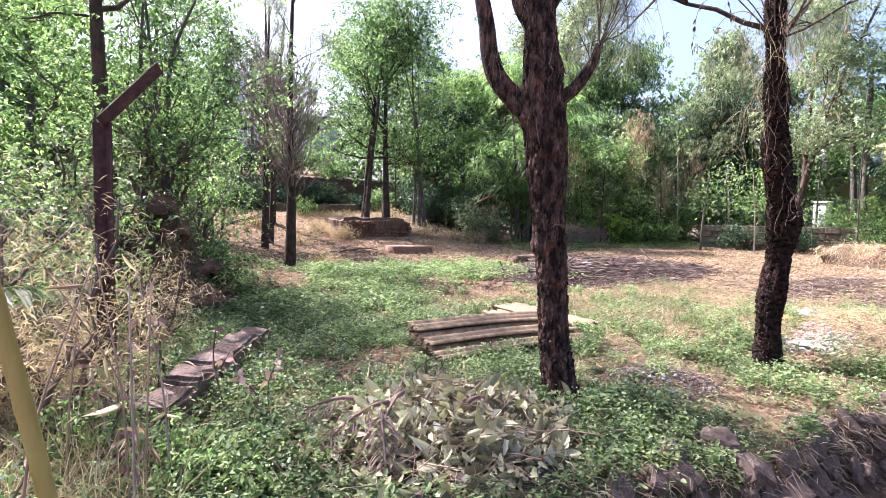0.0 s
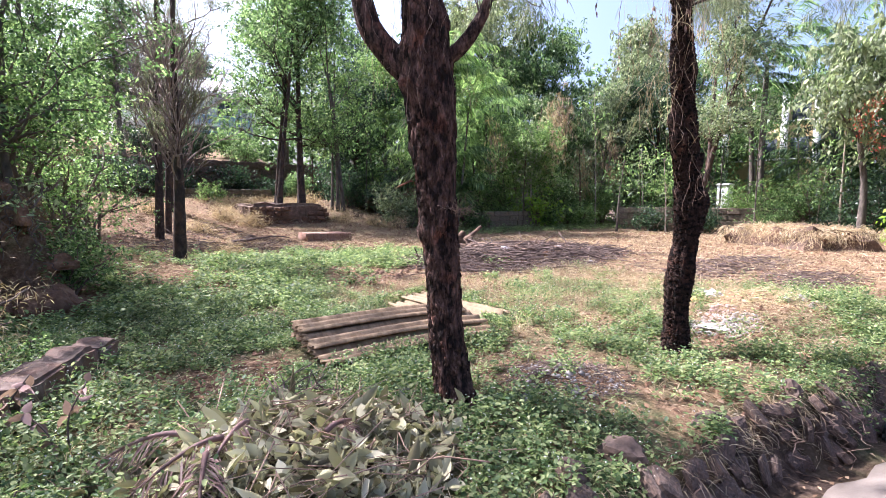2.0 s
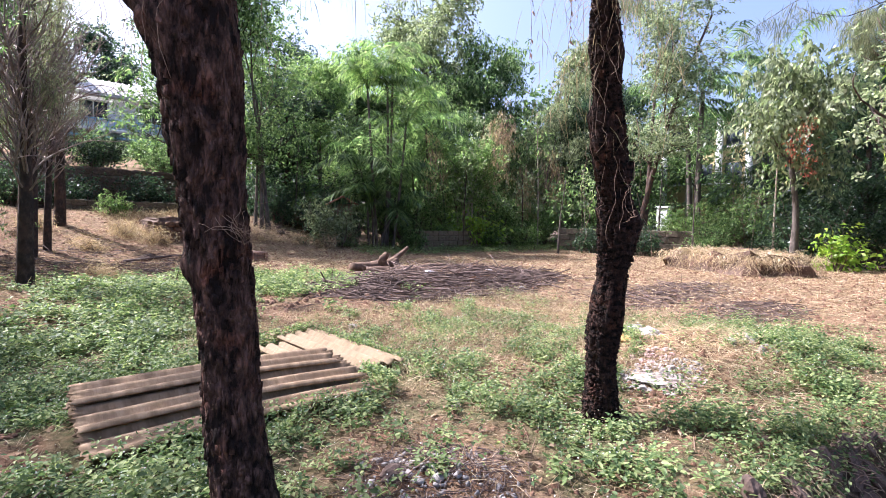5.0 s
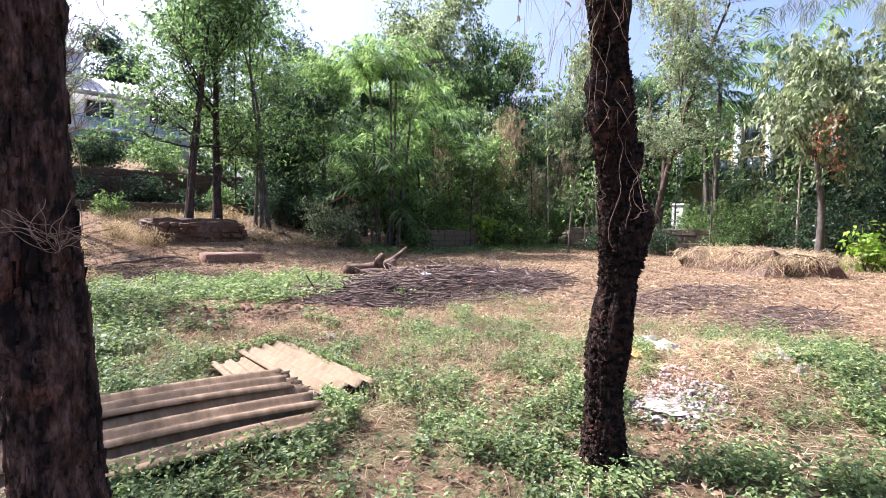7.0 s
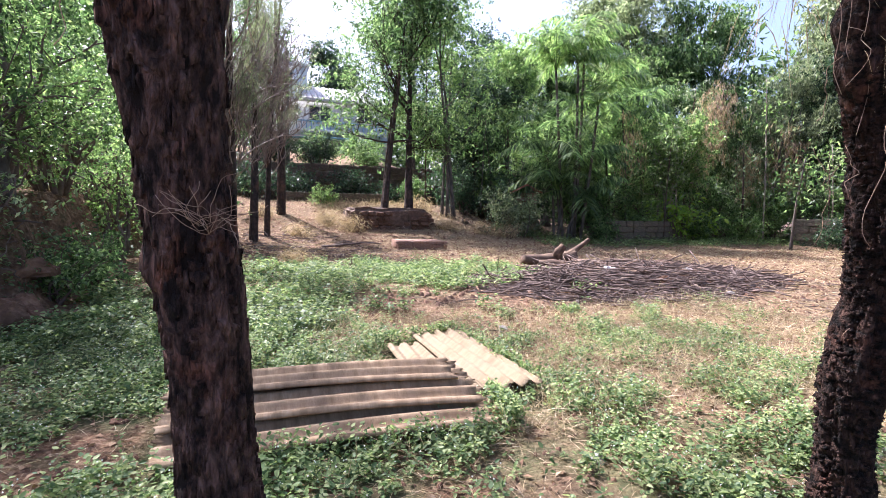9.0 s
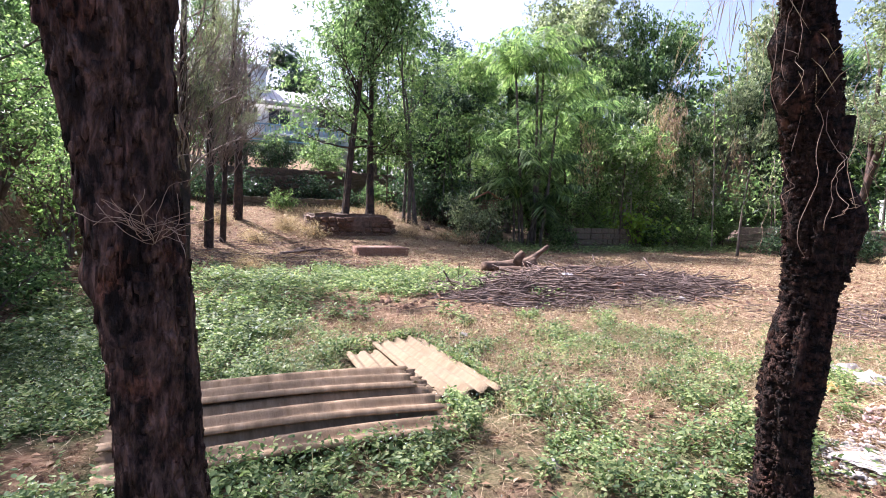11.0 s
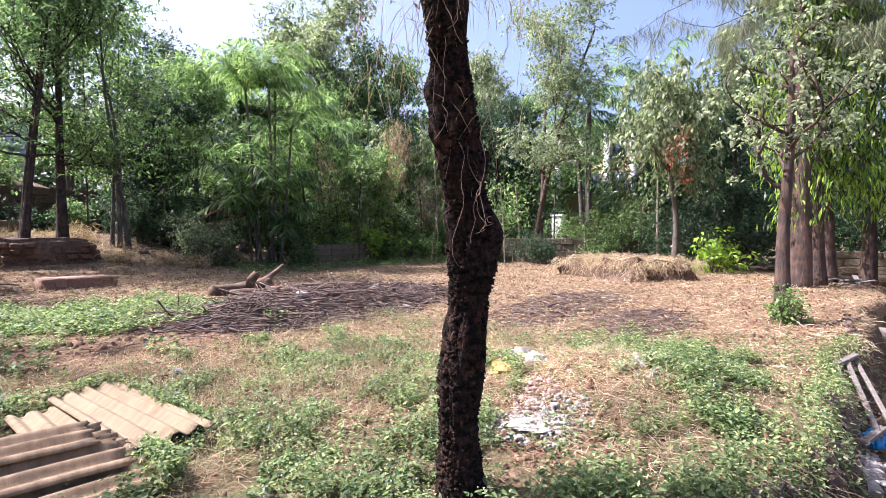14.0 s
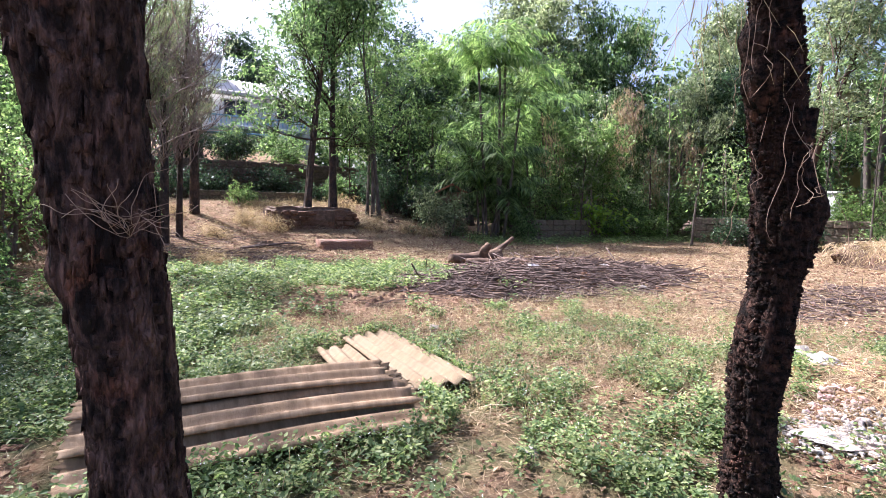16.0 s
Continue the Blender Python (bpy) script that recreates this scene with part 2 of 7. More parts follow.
ASBESTOS = material("asbestos", [(0.16, 0.105, 0.055), (0.29, 0.2, 0.118), (0.42, 0.305, 0.195)], 4, stretch=(1, 3, 1), bump=0.25, bump_scale=70, second=(0.12, 0.078, 0.045), second_scale=2.6, second_amount=0.85)
ASBESTOS_PALE = material("asbestos_pale", [(0.14, 0.1, 0.056), (0.21, 0.155, 0.09), (0.28, 0.213, 0.13)], 4, stretch=(1, 3, 1), bump=0.2, bump_scale=70, second=(0.23, 0.165, 0.11), second_scale=2.0, second_amount=0.6)
RUST = material("rust", [(0.035, 0.016, 0.016), (0.075, 0.034, 0.032), (0.13, 0.06, 0.05)], 14, rough=0.75, bump=0.4)
WIRE = material("wire", [(0.16, 0.13, 0.11), (0.3, 0.26, 0.23)], 20, rough=0.6, bump=0)
BAMBOO = material("bamboo", [(0.22, 0.15, 0.04), (0.34, 0.25, 0.07), (0.4, 0.34, 0.16)], 5, stretch=(1, 1, 0.2), rough=0.4, bump=0.1)
WHITE = material("white_paint", [(0.74, 0.73, 0.7), (0.84, 0.83, 0.81)], 3, bump=0.1, second=(0.5, 0.48, 0.44), second_scale=0.8)
YELLOW = material("yellow_paint", [(0.46, 0.37, 0.18), (0.56, 0.46, 0.25)], 3, bump=0.1)
ROOF = material("roof_tile", [(0.36, 0.35, 0.34), (0.5, 0.49, 0.48)], 6, bump=0.3)
ROOF_RED = material("roof_red", [(0.2, 0.085, 0.05), (0.34, 0.15, 0.09)], 8, bump=0.4)
GLASS_DARK = material("window_dark", [(0.03, 0.04, 0.05), (0.06, 0.075, 0.09)], 2, rough=0.15, bump=0, spec=0.6)
BLUE_RAIL = material("blue_rail", [(0.2, 0.36, 0.5), (0.3, 0.48, 0.62)], 3, bump=0.1)
TIMBER = material("timber", [(0.09, 0.072, 0.058), (0.16, 0.138, 0.118), (0.25, 0.22, 0.19)], 6, stretch=(1, 1, 6), bump=0.3)
LOG_WOOD = material("log_wood", [(0.05, 0.03, 0.02), (0.12, 0.075, 0.05), (0.24, 0.16, 0.1)], 8, stretch=(0.4, 1, 1), bump=0.8)
BAG_WHITE = material("bag_white", [(0.19, 0.17, 0.15), (0.31, 0.285, 0.26), (0.43, 0.405, 0.38)], 9, bump=0.9, distance=0.03, second=(0.6, 0.42, 0.38), second_scale=3)
BAG_PINK = material("plaster_pink", [(0.42, 0.27, 0.24), (0.58, 0.43, 0.39)], 9, bump=0.6)
BAG_GREY = material("bag_grey", [(0.42, 0.4, 0.42), (0.62, 0.6, 0.62)], 9, bump=0.8, distance=0.03)
OCHRE = material("ochre_sack", [(0.36, 0.19, 0.06), (0.52, 0.3, 0.1)], 9, bump=0.6)
BLUE_PLASTIC = material("blue_plastic", [(0.015, 0.19, 0.5), (0.03, 0.3, 0.68)], 9, rough=0.35, bump=0.6)
# mixer paint darkened to put the trees' shade into its colour
MIXER_SHADED_PAINT = material("mixer_shaded_paint", [(0.11, 0.103, 0.096), (0.2, 0.19, 0.175)], 5, rough=0.6, bump=0.3, second=(0.3, 0.22, 0.17), second_scale=2)
STEEL_DARK = material("steel_dark", [(0.06, 0.055, 0.055), (0.14, 0.12, 0.11)], 9, rough=0.6, bump=0.2, metal=0.4)
TYRE = material("tyre_rubber", [(0.02, 0.02, 0.02), (0.045, 0.043, 0.04)], 12, rough=0.8, bump=0.3)


def ground_material():
    """Red-brown soil, straw-coloured litter and green moss, laid by the cover that each part of the lot bears."""
    m = bpy.data.materials.new("ground")
    m.use_nodes = True
    nt = m.node_tree
    n, l = nt.nodes, nt.links
    bsdf = n["Principled BSDF"]
    geo = n.new("ShaderNodeNewGeometry")

    def noise_of(scale, detail=8.0):
        q = n.new("ShaderNodeTexNoise")
        q.inputs["Scale"].default_value, q.inputs["Detail"].default_value, q.inputs["Roughness"].default_value = scale, detail, 0.68
        l.new(geo.outputs["Position"], q.inputs["Vector"])
        return q.outputs["Fac"]

    def ramp_of(fac, stops):
        r = n.new("ShaderNodeValToRGB")
        r.color_ramp.elements[0].position, r.color_ramp.elements[1].position = stops[0][0], stops[-1][0]
        for p, _ in stops[1:-1]:
            r.color_ramp.elements.new(p)
        for q, (_, c) in zip(sorted(r.color_ramp.elements, key=lambda q: q.position), stops):
            q.color = (*c, 1)
        l.new(fac, r.inputs["Fac"])
        return r.outputs["Color"]

    def mix_of(fac, c1, c2):
        q = n.new("ShaderNodeMixRGB")
        l.new(fac, q.inputs[0]), l.new(c1, q.inputs[1]), l.new(c2, q.inputs[2])
        return q.outputs["Color"]

    def blotch(attribute, scale, sharp=3.0):
        at = n.new("ShaderNodeAttribute")
        at.attribute_name = attribute
        mm = n.new("ShaderNodeMath")
        mm.operation = "MULTIPLY_ADD"
        l.new(noise_of(scale), mm.inputs[0])
        mm.inputs[1].default_value, mm.inputs[2].default_value = 2.4, -1.2
        ad = n.new("ShaderNodeMath")
        ad.operation = "ADD"
        ad.use_clamp = True
        l.new(mm.outputs[0], ad.inputs[0]), l.new(at.outputs["Fac"], ad.inputs[1])
        return ad.outputs[0]

    soil = ramp_of(noise_of(11.0), [(0.34, (0.075, 0.04, 0.024)), (0.5, (0.2, 0.112, 0.066)), (0.68, (0.36, 0.235, 0.15))])
    straw = ramp_of(noise_of(22.0), [(0.34, (0.1, 0.064, 0.036)), (0.5, (0.25, 0.172, 0.1)), (0.68, (0.44, 0.33, 0.21))])
    green = ramp_of(noise_of(18.0), [(0.3, (0.04, 0.06, 0.022)), (0.5, (0.085, 0.115, 0.045)), (0.72, (0.19, 0.18, 0.09))])
    dark = ramp_of(noise_of(14.0), [(0.34, (0.035, 0.023, 0.016)), (0.5, (0.085, 0.057, 0.041)), (0.7, (0.19, 0.135, 0.098))])
    c = mix_of(blotch("dry", 2.2), soil, straw)
    c = mix_of(blotch("lush", 2.6), c, green)
    c = mix_of(blotch("mulch", 2.0), c, dark)
    l.new(c, bsdf.inputs["Base Color"])
    bsdf.inputs["Roughness"].default_value, bsdf.inputs["Specular IOR Level"].default_value = 0.95, 0.15
    b = n.new("ShaderNodeBump")
    b.inputs["Strength"].default_value, b.inputs["Distance"].default_value = 1.0, 0.07
    l.new(noise_of(16.0, 10.0), b.inputs["Height"])
    l.new(b.outputs["Normal"], bsdf.inputs["Normal"])
    return m


GROUND = ground_material()


# ---- mesh helpers ----
def mesh_np(name, V, F, material_, smooth=False):
    V, F = np.asarray(V, np.float32).reshape(-1, 3), np.asarray(F, np.int32)
    me = bpy.data.meshes.new(name)
    me.vertices.add(len(V))
    me.vertices.foreach_set("co", V.ravel())
    me.loops.add(F.size)
    me.loops.foreach_set("vertex_index", F.ravel())
    me.polygons.add(len(F))
    me.polygons.foreach_set("loop_start", np.arange(0, F.size, F.shape[1], dtype=np.int32))
    if smooth:
        me.polygons.foreach_set("use_smooth", np.ones(len(F), bool))
    me.materials.append(material_)
    me.update(calc_edges=True)
    return me


def merged(pieces):
    V, F, k = [], [], 0
    for v, f in pieces:
        V.append(np.asarray(v, float).reshape(-1, 3)), F.append(np.asarray(f, int) + k)
        k += len(V[-1])
    return np.concatenate(V), np.concatenate(F)


def part_np(name, pieces, material_, parent, label="", smooth=False):
    v, f = merged(pieces)
    ob = new(name, mesh_np(name, v, f, material_, smooth))
    ob.parent = parent
    return tagged(ob, label)


def part(name, bm, material_, parent, label=""):
    me = bpy.data.meshes.new(name)
    bm.to_mesh(me), bm.free()
    me.materials.append(material_)
    ob = new(name, me)
    ob.parent = parent
    return tagged(ob, label)


def thing(name, place, label, category, group="", kind=""):
    ob = new(name)
    ob.empty_display_size = 0.2
    ob.matrix_basis = place if isinstance(place, Matrix) else Matrix.Translation(place)
    return tagged(ob, label, category, group, kind)


def solo(name, pieces, material_, label, category, group="", kind="", smooth=False, place=None):
    v, f = merged(pieces)
    ob = new(name, mesh_np(name, v, f, material_, smooth))
    if place is not None:
        ob.matrix_basis = place if isinstance(place, Matrix) else Matrix.Translation(place)
    return tagged(ob, label, category, group, kind)


def unit(v):
    return v / np.maximum(np.linalg.norm(v, axis=-1, keepdims=True), 1e-9)


def tube(points, radii, segs=8, rough=0.0, seed=0, flute=0.0, grain=3.0, lumps=()):
    """A tapered tube along a line, closed at both ends; rough: how uneven its skin is."""
    P, R = np.asarray(points, float), np.asarray(radii, float) * np.ones(len(points))
    T = unit(np.gradient(P, axis=0))
    ref = np.array([1.0, 0.13, 0.0]) if abs(T[:, 0]).mean() < 0.8 else np.array([0.0, 1.0, 0.13])
    A = unit(ref - T * (T @ ref)[:, None])
    B = np.cross(T, A)
    th = np.arange(segs) * 2 * np.pi / segs
    M = np.ones((len(P), segs))
    if rough:
        for i in range(len(P)):
            for j in range(segs):
                q = Vector((math.cos(th[j]) * grain * 0.8, math.sin(th[j]) * grain * 0.8, i * 0.07 * grain / 3 + seed * 7.1))
                M[i, j] += rough * (noise.noise(q) + 0.6 * noise.noise(q * 2.7) + 0.5 * noise.noise(Vector((q.x * 3.5, q.y * 3.5, q.z * 1.2))) + 0.5 * noise.noise(Vector((q.x * 4.0, q.y * 4.0, q.z * 7.0))))
    if flute:
        M *= 1 + flute * np.sin(5 * th + seed)[None, :] * np.linspace(1, 0, len(P))[:, None] ** 2
    for ring, angle, size in lumps:
        d = np.cos(th - angle).clip(0, 1) ** 4
        M += size * np.exp(-((np.arange(len(P)) - ring) / 2.2) ** 2)[:, None] * d[None, :]
    rings = P[:, None] + (A[:, None] * np.cos(th)[None, :, None] + B[:, None] * np.sin(th)[None, :, None]) * (R[:, None] * M)[..., None]
    rings = np.concatenate([P[:1, None] + 0 * rings[:1] + 1e-4 * (rings[:1] - P[:1, None]), rings, P[-1:, None] + 1e-4 * (rings[-1:] - P[-1:, None])])
    n = len(rings)
    i, j = np.meshgrid(np.arange(n - 1), np.arange(segs), indexing="ij")
    k = (j + 1) % segs
    F = np.stack([i * segs + j, i * segs + k, (i + 1) * segs + k, (i + 1) * segs + j], -1).reshape(-1, 4)
    return rings.reshape(-1, 3), F


def smooth_line(points, n):
    """n points on a smooth line through the given ones."""
    P = np.asarray(points, float)
    t = np.linspace(0, len(P) - 1, n)
    i = np.clip(t.astype(int), 0, len(P) - 2)
    f = (t - i)[:, None]
    Q = np.concatenate([2 * P[:1] - P[1:2], P, 2 * P[-1:] - P[-2:-1]])
    p0, p1, p2, p3 = Q[i], Q[i + 1], Q[i + 2], Q[i + 3]
    return 0.5 * (2 * p1 + (p2 - p0) * f + (2 * p0 - 5 * p1 + 4 * p2 - p3) * f**2 + (3 * p1 - p0 - 3 * p2 + p3) * f**3)


def kites(P, D, L, W, rng, flat=0.6, fold=0.12, droop=0.15):
    """Leaves: a folded kite each, from P along D, L long and W wide."""
    n = len(P)
    D = unit(D)
    R = np.array([0, 0, 1.0]) * flat + rng.normal(0, 1, (n, 3)) * (1 - flat)
    S = unit(np.cross(D, R))
    N = np.cross(S, D)
    L, W = np.broadcast_to(L, n)[:, None], np.broadcast_to(W, n)[:, None]
    mid = P + 0.45 * L * D
    V = np.stack([P, mid + 0.5 * W * S + fold * W * N, P + L * D - droop * L * np.array([0, 0, 1.0]), mid - 0.5 * W * S + fold * W * N], 1)
    return V.reshape(-1, 3), np.arange(4 * n).reshape(n, 4)


def broad_leaves(P, D, L, W, rng, flat=0.6, curl=0.2):
    """Larger leaves of six points, folded at the midrib and curled at the tip."""
    n = len(P)
    D = unit(D)
    R = np.array([0, 0, 1.0]) * flat + rng.normal(0, 1, (n, 3)) * (1 - flat)
    S = unit(np.cross(D, R))
    N = np.cross(S, D)
    L, W = np.broadcast_to(L, n)[:, None], np.broadcast_to(W, n)[:, None]
    c = (rng.normal(0, 1, (n, 1)) * curl + curl * 0.4) * L
    V = np.stack([P, P + 0.3 * L * D + 0.46 * W * S + 0.12 * W * N, P + 0.68 * L * D + 0.4 * W * S + 0.1 * W * N - 0.4 * c * N,
                  P + L * D - c * N, P + 0.68 * L * D - 0.4 * W * S + 0.1 * W * N - 0.4 * c * N, P + 0.3 * L * D - 0.46 * W * S + 0.12 * W * N], 1)
    b = 6 * np.arange(n)[:, None]
    F = np.concatenate([b + [0, 1, 2, 3], b + [0, 3, 4, 5]], 0)
    return V.reshape(-1, 3), F


def sphere_points(rng, n):
    return unit(rng.normal(0, 1, (n, 3)))


def box(lo, hi):
    (a, b, c), (d, e_, f) = lo, hi
    V = np.array([(a, b, c), (d, b, c), (d, e_, c), (a, e_, c), (a, b, f), (d, b, f), (d, e_, f), (a, e_, f)], float)
    return V, np.array([(0, 3, 2, 1), (4, 5, 6, 7), (0, 1, 5, 4), (1, 2, 6, 5), (2, 3, 7, 6), (3, 0, 4, 7)])


def bevelled(size, bevel=0.01, at=(0, 0, 0), segments=1, jitter=0.0, seed=0):
    bm = bmesh.new()
    bmesh.ops.create_cube(bm, size=1.0, matrix=Matrix.Translation(at) @ Matrix.Diagonal((*size, 1)))
    bmesh.ops.bevel(bm, geom=bm.edges[:], offset=bevel, segments=segments, affect="EDGES")
    if jitter:
        r = random.Random(seed)
        for v in bm.verts:
            v.co += Vector((r.uniform(-1, 1), r.uniform(-1, 1), r.uniform(-1, 1))) * jitter
    return bm


def lump(size, seed=0, rough=0.25, detail=3, flat_base=True):
    """An uneven rounded heap or stone of the given half sizes."""
    bm = bmesh.new()
    bmesh.ops.create_icosphere(bm, subdivisions=detail, radius=1.0)
    for v in bm.verts:
        d = 1 + rough * (noise.noise(v.co * 1.3 + Vector((seed * 3.7, seed, 0))) + 0.6 * noise.noise(v.co * 3.1 + Vector((seed, 5.0, seed * 2.3))))
        v.co = Vector((v.co.x * size[0] * d, v.co.y * size[1] * d, v.co.z * size[2] * d))
        if flat_base and v.co.z < -0.3 * size[2]:
            v.co.z = -0.3 * size[2]
    return bm


# ---- the lie of the land ----
def ss(a_, b_, t):
    t = np.clip((np.asarray(t, float) - a_) / (b_ - a_), 0, 1)
    return t * t * (3 - 2 * t)


def road_edge(x):
    return 1.84 - 0.128 * x


def bank_top(x):
    return 2.25 - 0.11 * x + 0.1 * np.sin(1.3 * x + 0.6) + 0.06 * np.sin(3.1 * x)


def hump(x, y, cx, cy, rx, ry, h):
    return h * np.exp(-(((x - cx) / rx) ** 2 + ((y - cy) / ry) ** 2))


def wobble(x, y):
    return (np.sin(1.7 * x + 0.5 * y) + np.sin(2.3 * y - 0.9 * x + 1.0) + 0.6 * np.sin(4.1 * x + 3.3 * y) + 0.5 * np.sin(5.3 * y - 3.7 * x + 2.0)) / 3.1


def lot_height(x, y):
    z = 0.2 * np.maximum(ss(6, 9.5, y), ss(8, 13, x))
    z = z + 1.35 * ss(16.5, 25, y) * (1 - ss(11, 16, x)) + 0.15 * ss(12, 24, y)
    z = z + 1.9 * ss(27.2, 27.5, y) * (1 - ss(17, 20, x)) + 2.4 * ss(28, 46, y) * (1 - ss(20, 34, x))
    z = z + 0.2 * ss(4, 2, x) * ss(9, 13, y)
    z = z + 1.35 * ss(0.75, 0.15, x + 0.15 * np.sin(2.1 * y) + 0.06 * np.sin(7 * y)) * ss(8.3, 8.75, y + 0.15 * np.sin(3.1 * x) + 0.08 * np.sin(7.3 * x)) * ss(30, 20, y)
    z = z + hump(x, y, 8.2, 2.9, 1.1, 1.2, 0.3) + hump(x, y, 1.75, 3.0, 0.75, 0.75, 0.13) + hump(x, y, 3.9, 2.9, 0.6, 0.6, 0.12)
    z = z + hump(x, y, 10.2, 9.2, 2.4, 1.5, 0.16) + hump(x, y, 0.3, 4.9, 0.9, 1.2, 0.12)
    return z + 0.025 * wobble(x, y)


def ground_height(x, y):
    x, y = np.asarray(x, float), np.asarray(y, float)
    top, edge = bank_top(x), road_edge(x)
    ragged = 0.05 * np.sin(9 * x) * np.sin(5.3 * x + 1)
    ditch_floor = -0.34 - 0.12 * ss(3, 6, x) + 0.03 * np.sin(5 * x + 3 * y)
    z = ditch_floor + (lot_height(x, y) - ditch_floor) * ss(top - 0.26 + ragged, top + 0.05, y)
    z = np.where(y < edge, -0.3, z)
    z = np.where(y < edge - 5.2, -0.3 + 0.25 * ss(edge - 5.2, edge - 6.2, y), z)
    fade = ss(20.5, 23, x)
    return z * (1 - fade) + fade * np.where(y < 2.6, 0.15 * ss(0, 2, y) - 0.2 * (1 - ss(0, 2, y)), lot_height(x, y))


def gz(x, y):
    return float(ground_height(x, y))


def spread(lo, hi, steps, far):
    core = [lo]
    for stop, step in steps:
        k = max(1, round((stop - core[-1]) / step))
        core += list(np.linspace(core[-1], stop, k + 1)[1:])
    out = [4, 10, 22, 50, 110, 240, far]
    return np.array([lo - o for o in out[::-1]] + core + [hi + o for o in out])


xs = spread(-8, 36, [(-2, 0.3), (14, 0.11), (24, 0.22), (36, 0.5)], 900)
ys = spread(-6, 34, [(-1.4, 0.4), (2.8, 0.07), (10, 0.12), (20, 0.25), (34, 0.4)], 900)
gx, gy = np.meshgrid(xs, ys, indexing="ij")
gzz = ground_height(gx, gy)
nx, ny = gx.shape
ii, jj = np.meshgrid(np.arange(nx - 1), np.arange(ny - 1), indexing="ij")
gf = np.stack([ii * ny + jj, (ii + 1) * ny + jj, (ii + 1) * ny + jj + 1, ii * ny + jj + 1], -1).reshape(-1, 4)
ground_mesh = mesh_np("ground", np.stack([gx, gy, gzz], -1), gf, GROUND, True)


def patchy(x, y):
    """Uneven patches from about -1 to 1, a hand's breadth to a stride wide."""
    u, v = x + 0.4 * np.sin(2.1 * y + 1), y + 0.4 * np.sin(1.9 * x)
    return (np.sin(5.1 * u + 1.3 * v) + np.sin(4.3 * v - 2.2 * u + 2) + np.sin(8.7 * u + 6.1 * v + 1) + np.sin(9.9 * v - 7.3 * u) + 0.8 * np.sin(15 * u - 4 * v) * np.sin(13 * v + 3 * u)) / 3.2


def lush_at(x, y):
    """Where green weeds grow, from 0 to 1."""
    v = 0.8 * ss(10.2, 8.2, y) * ss(4.6, 3.2, x - 0.12 * (y - 5)) + 1.15 * hump(x, y, 5.5, 11, 2.5, 1.5, 1.0) + 0.45 * ss(7.4, 6.2, y) * ss(3, 4.6, x) * ss(9.5, 8, x)
    v = np.maximum(v, 0.85 * hump(x, y, 9.2, 2.7, 1.2, 1.2, 1.0))
    v = np.maximum(v, 0.5 * ss(16.5, 17.5, y) * ss(13, 16, x) * ss(20.5, 19, y))
    v = v - 1.0 * hump(x, y, 1.9, 4.9, 0.65, 0.5, 1.0) - 0.8 * hump(x, y, 7.9, 3.3, 0.9, 0.8, 1.0) - 0.7 * hump(x, y, 4.0, 3.0, 0.5, 0.5, 1.0)
    v = v - 1.2 * ss(7.9, 8.4, y) * ss(1.3, 0.8, x) - 1.2 * hump(x, y, 6.88, 2.98, 0.4, 0.28, 1.0)
    return np.clip(v + 0.32 * wobble(x * 1.4 + 3, y * 1.4) * ss(0, 0.3, v), 0, 1)


def dry_at(x, y):
    v = 0.28 - 0.5 * ss(7.9, 8.4, y) * ss(1.5, 0.8, x) + 0.38 * ss(6.5, 9, x) + 0.12 * ss(11, 14, y) - 0.2 * ss(4, 1, x)
    return np.clip(v, 0, 1)


def mulch_at(x, y):
    v = 1.1 * np.exp(-(((x - 9.9) / 3.2) ** 2 + ((y - 9.1) / 1.7) ** 2) ** 2) + 0.5 * hump(x, y, 1.7, 3.0, 0.9, 0.8, 1.0)
    v = v + 0.7 * ss(20.5, 22.5, y) * ss(9, 12, x) + 0.85 * ss(bank_top(x) + 0.04, bank_top(x) - 0.08, y) * ss(16, 13, x) + 0.8 * ss(24, 27, x)
    v = v + 0.5 * hump(x, y, 0.2, 9.0, 1.4, 1.2, 1.0) + 0.75 * hump(x, y, 12.8, 4.6, 2.6, 0.7, 1.0)
    return np.clip(v, 0, 1)


for key, fn in (("lush", lush_at), ("dry", dry_at), ("mulch", mulch_at)):
    at = ground_mesh.attributes.new(key, "FLOAT", "POINT")
    at.data.foreach_set("value", fn(gx, gy).ravel().astype(np.float32))
tagged(new("ground", ground_mesh), "uneven lot of red-brown soil, straw and low weeds", "ground", kind="structure")

# concrete road: a worn slab with a ragged edge towards the ditch
rx_ = np.concatenate([np.linspace(-14, -2, 25), np.linspace(-1.8, 21.5, 190)])
cols = []
for u in (0, 0.02, 0.1, 0.3, 0.5, 0.75, 1.0):
    edge_y = road_edge(rx_) - 0.04 + 0.035 * np.sin(4.7 * rx_) * np.sin(1.9 * rx_) + 0.02 * np.sin(13 * rx_)
    yy = edge_y - u * 5.0
    zz = -0.2 + 0.012 * np.sin(0.8 * rx_ + yy) - (0.03 if u == 0 else 0.0)
    cols.append(np.stack([rx_, yy, zz], -1))
low = cols[0] * [1, 1, 0] + [0, 0, -0.42]
cols = [low] + cols
rv = np.stack(cols, 1)
m_, k_ = rv.shape[:2]
ii, jj = np.meshgrid(np.arange(m_ - 1), np.arange(k_ - 1), indexing="ij")
rf = np.stack([ii * k_ + jj, ii * k_ + jj + 1, (ii + 1) * k_ + jj + 1, (ii + 1) * k_ + jj], -1).reshape(-1, 4)
solo("road", [(rv, rf)], CONCRETE_MOTTLED, "worn pale concrete road beside the ditch", "road", kind="structure")


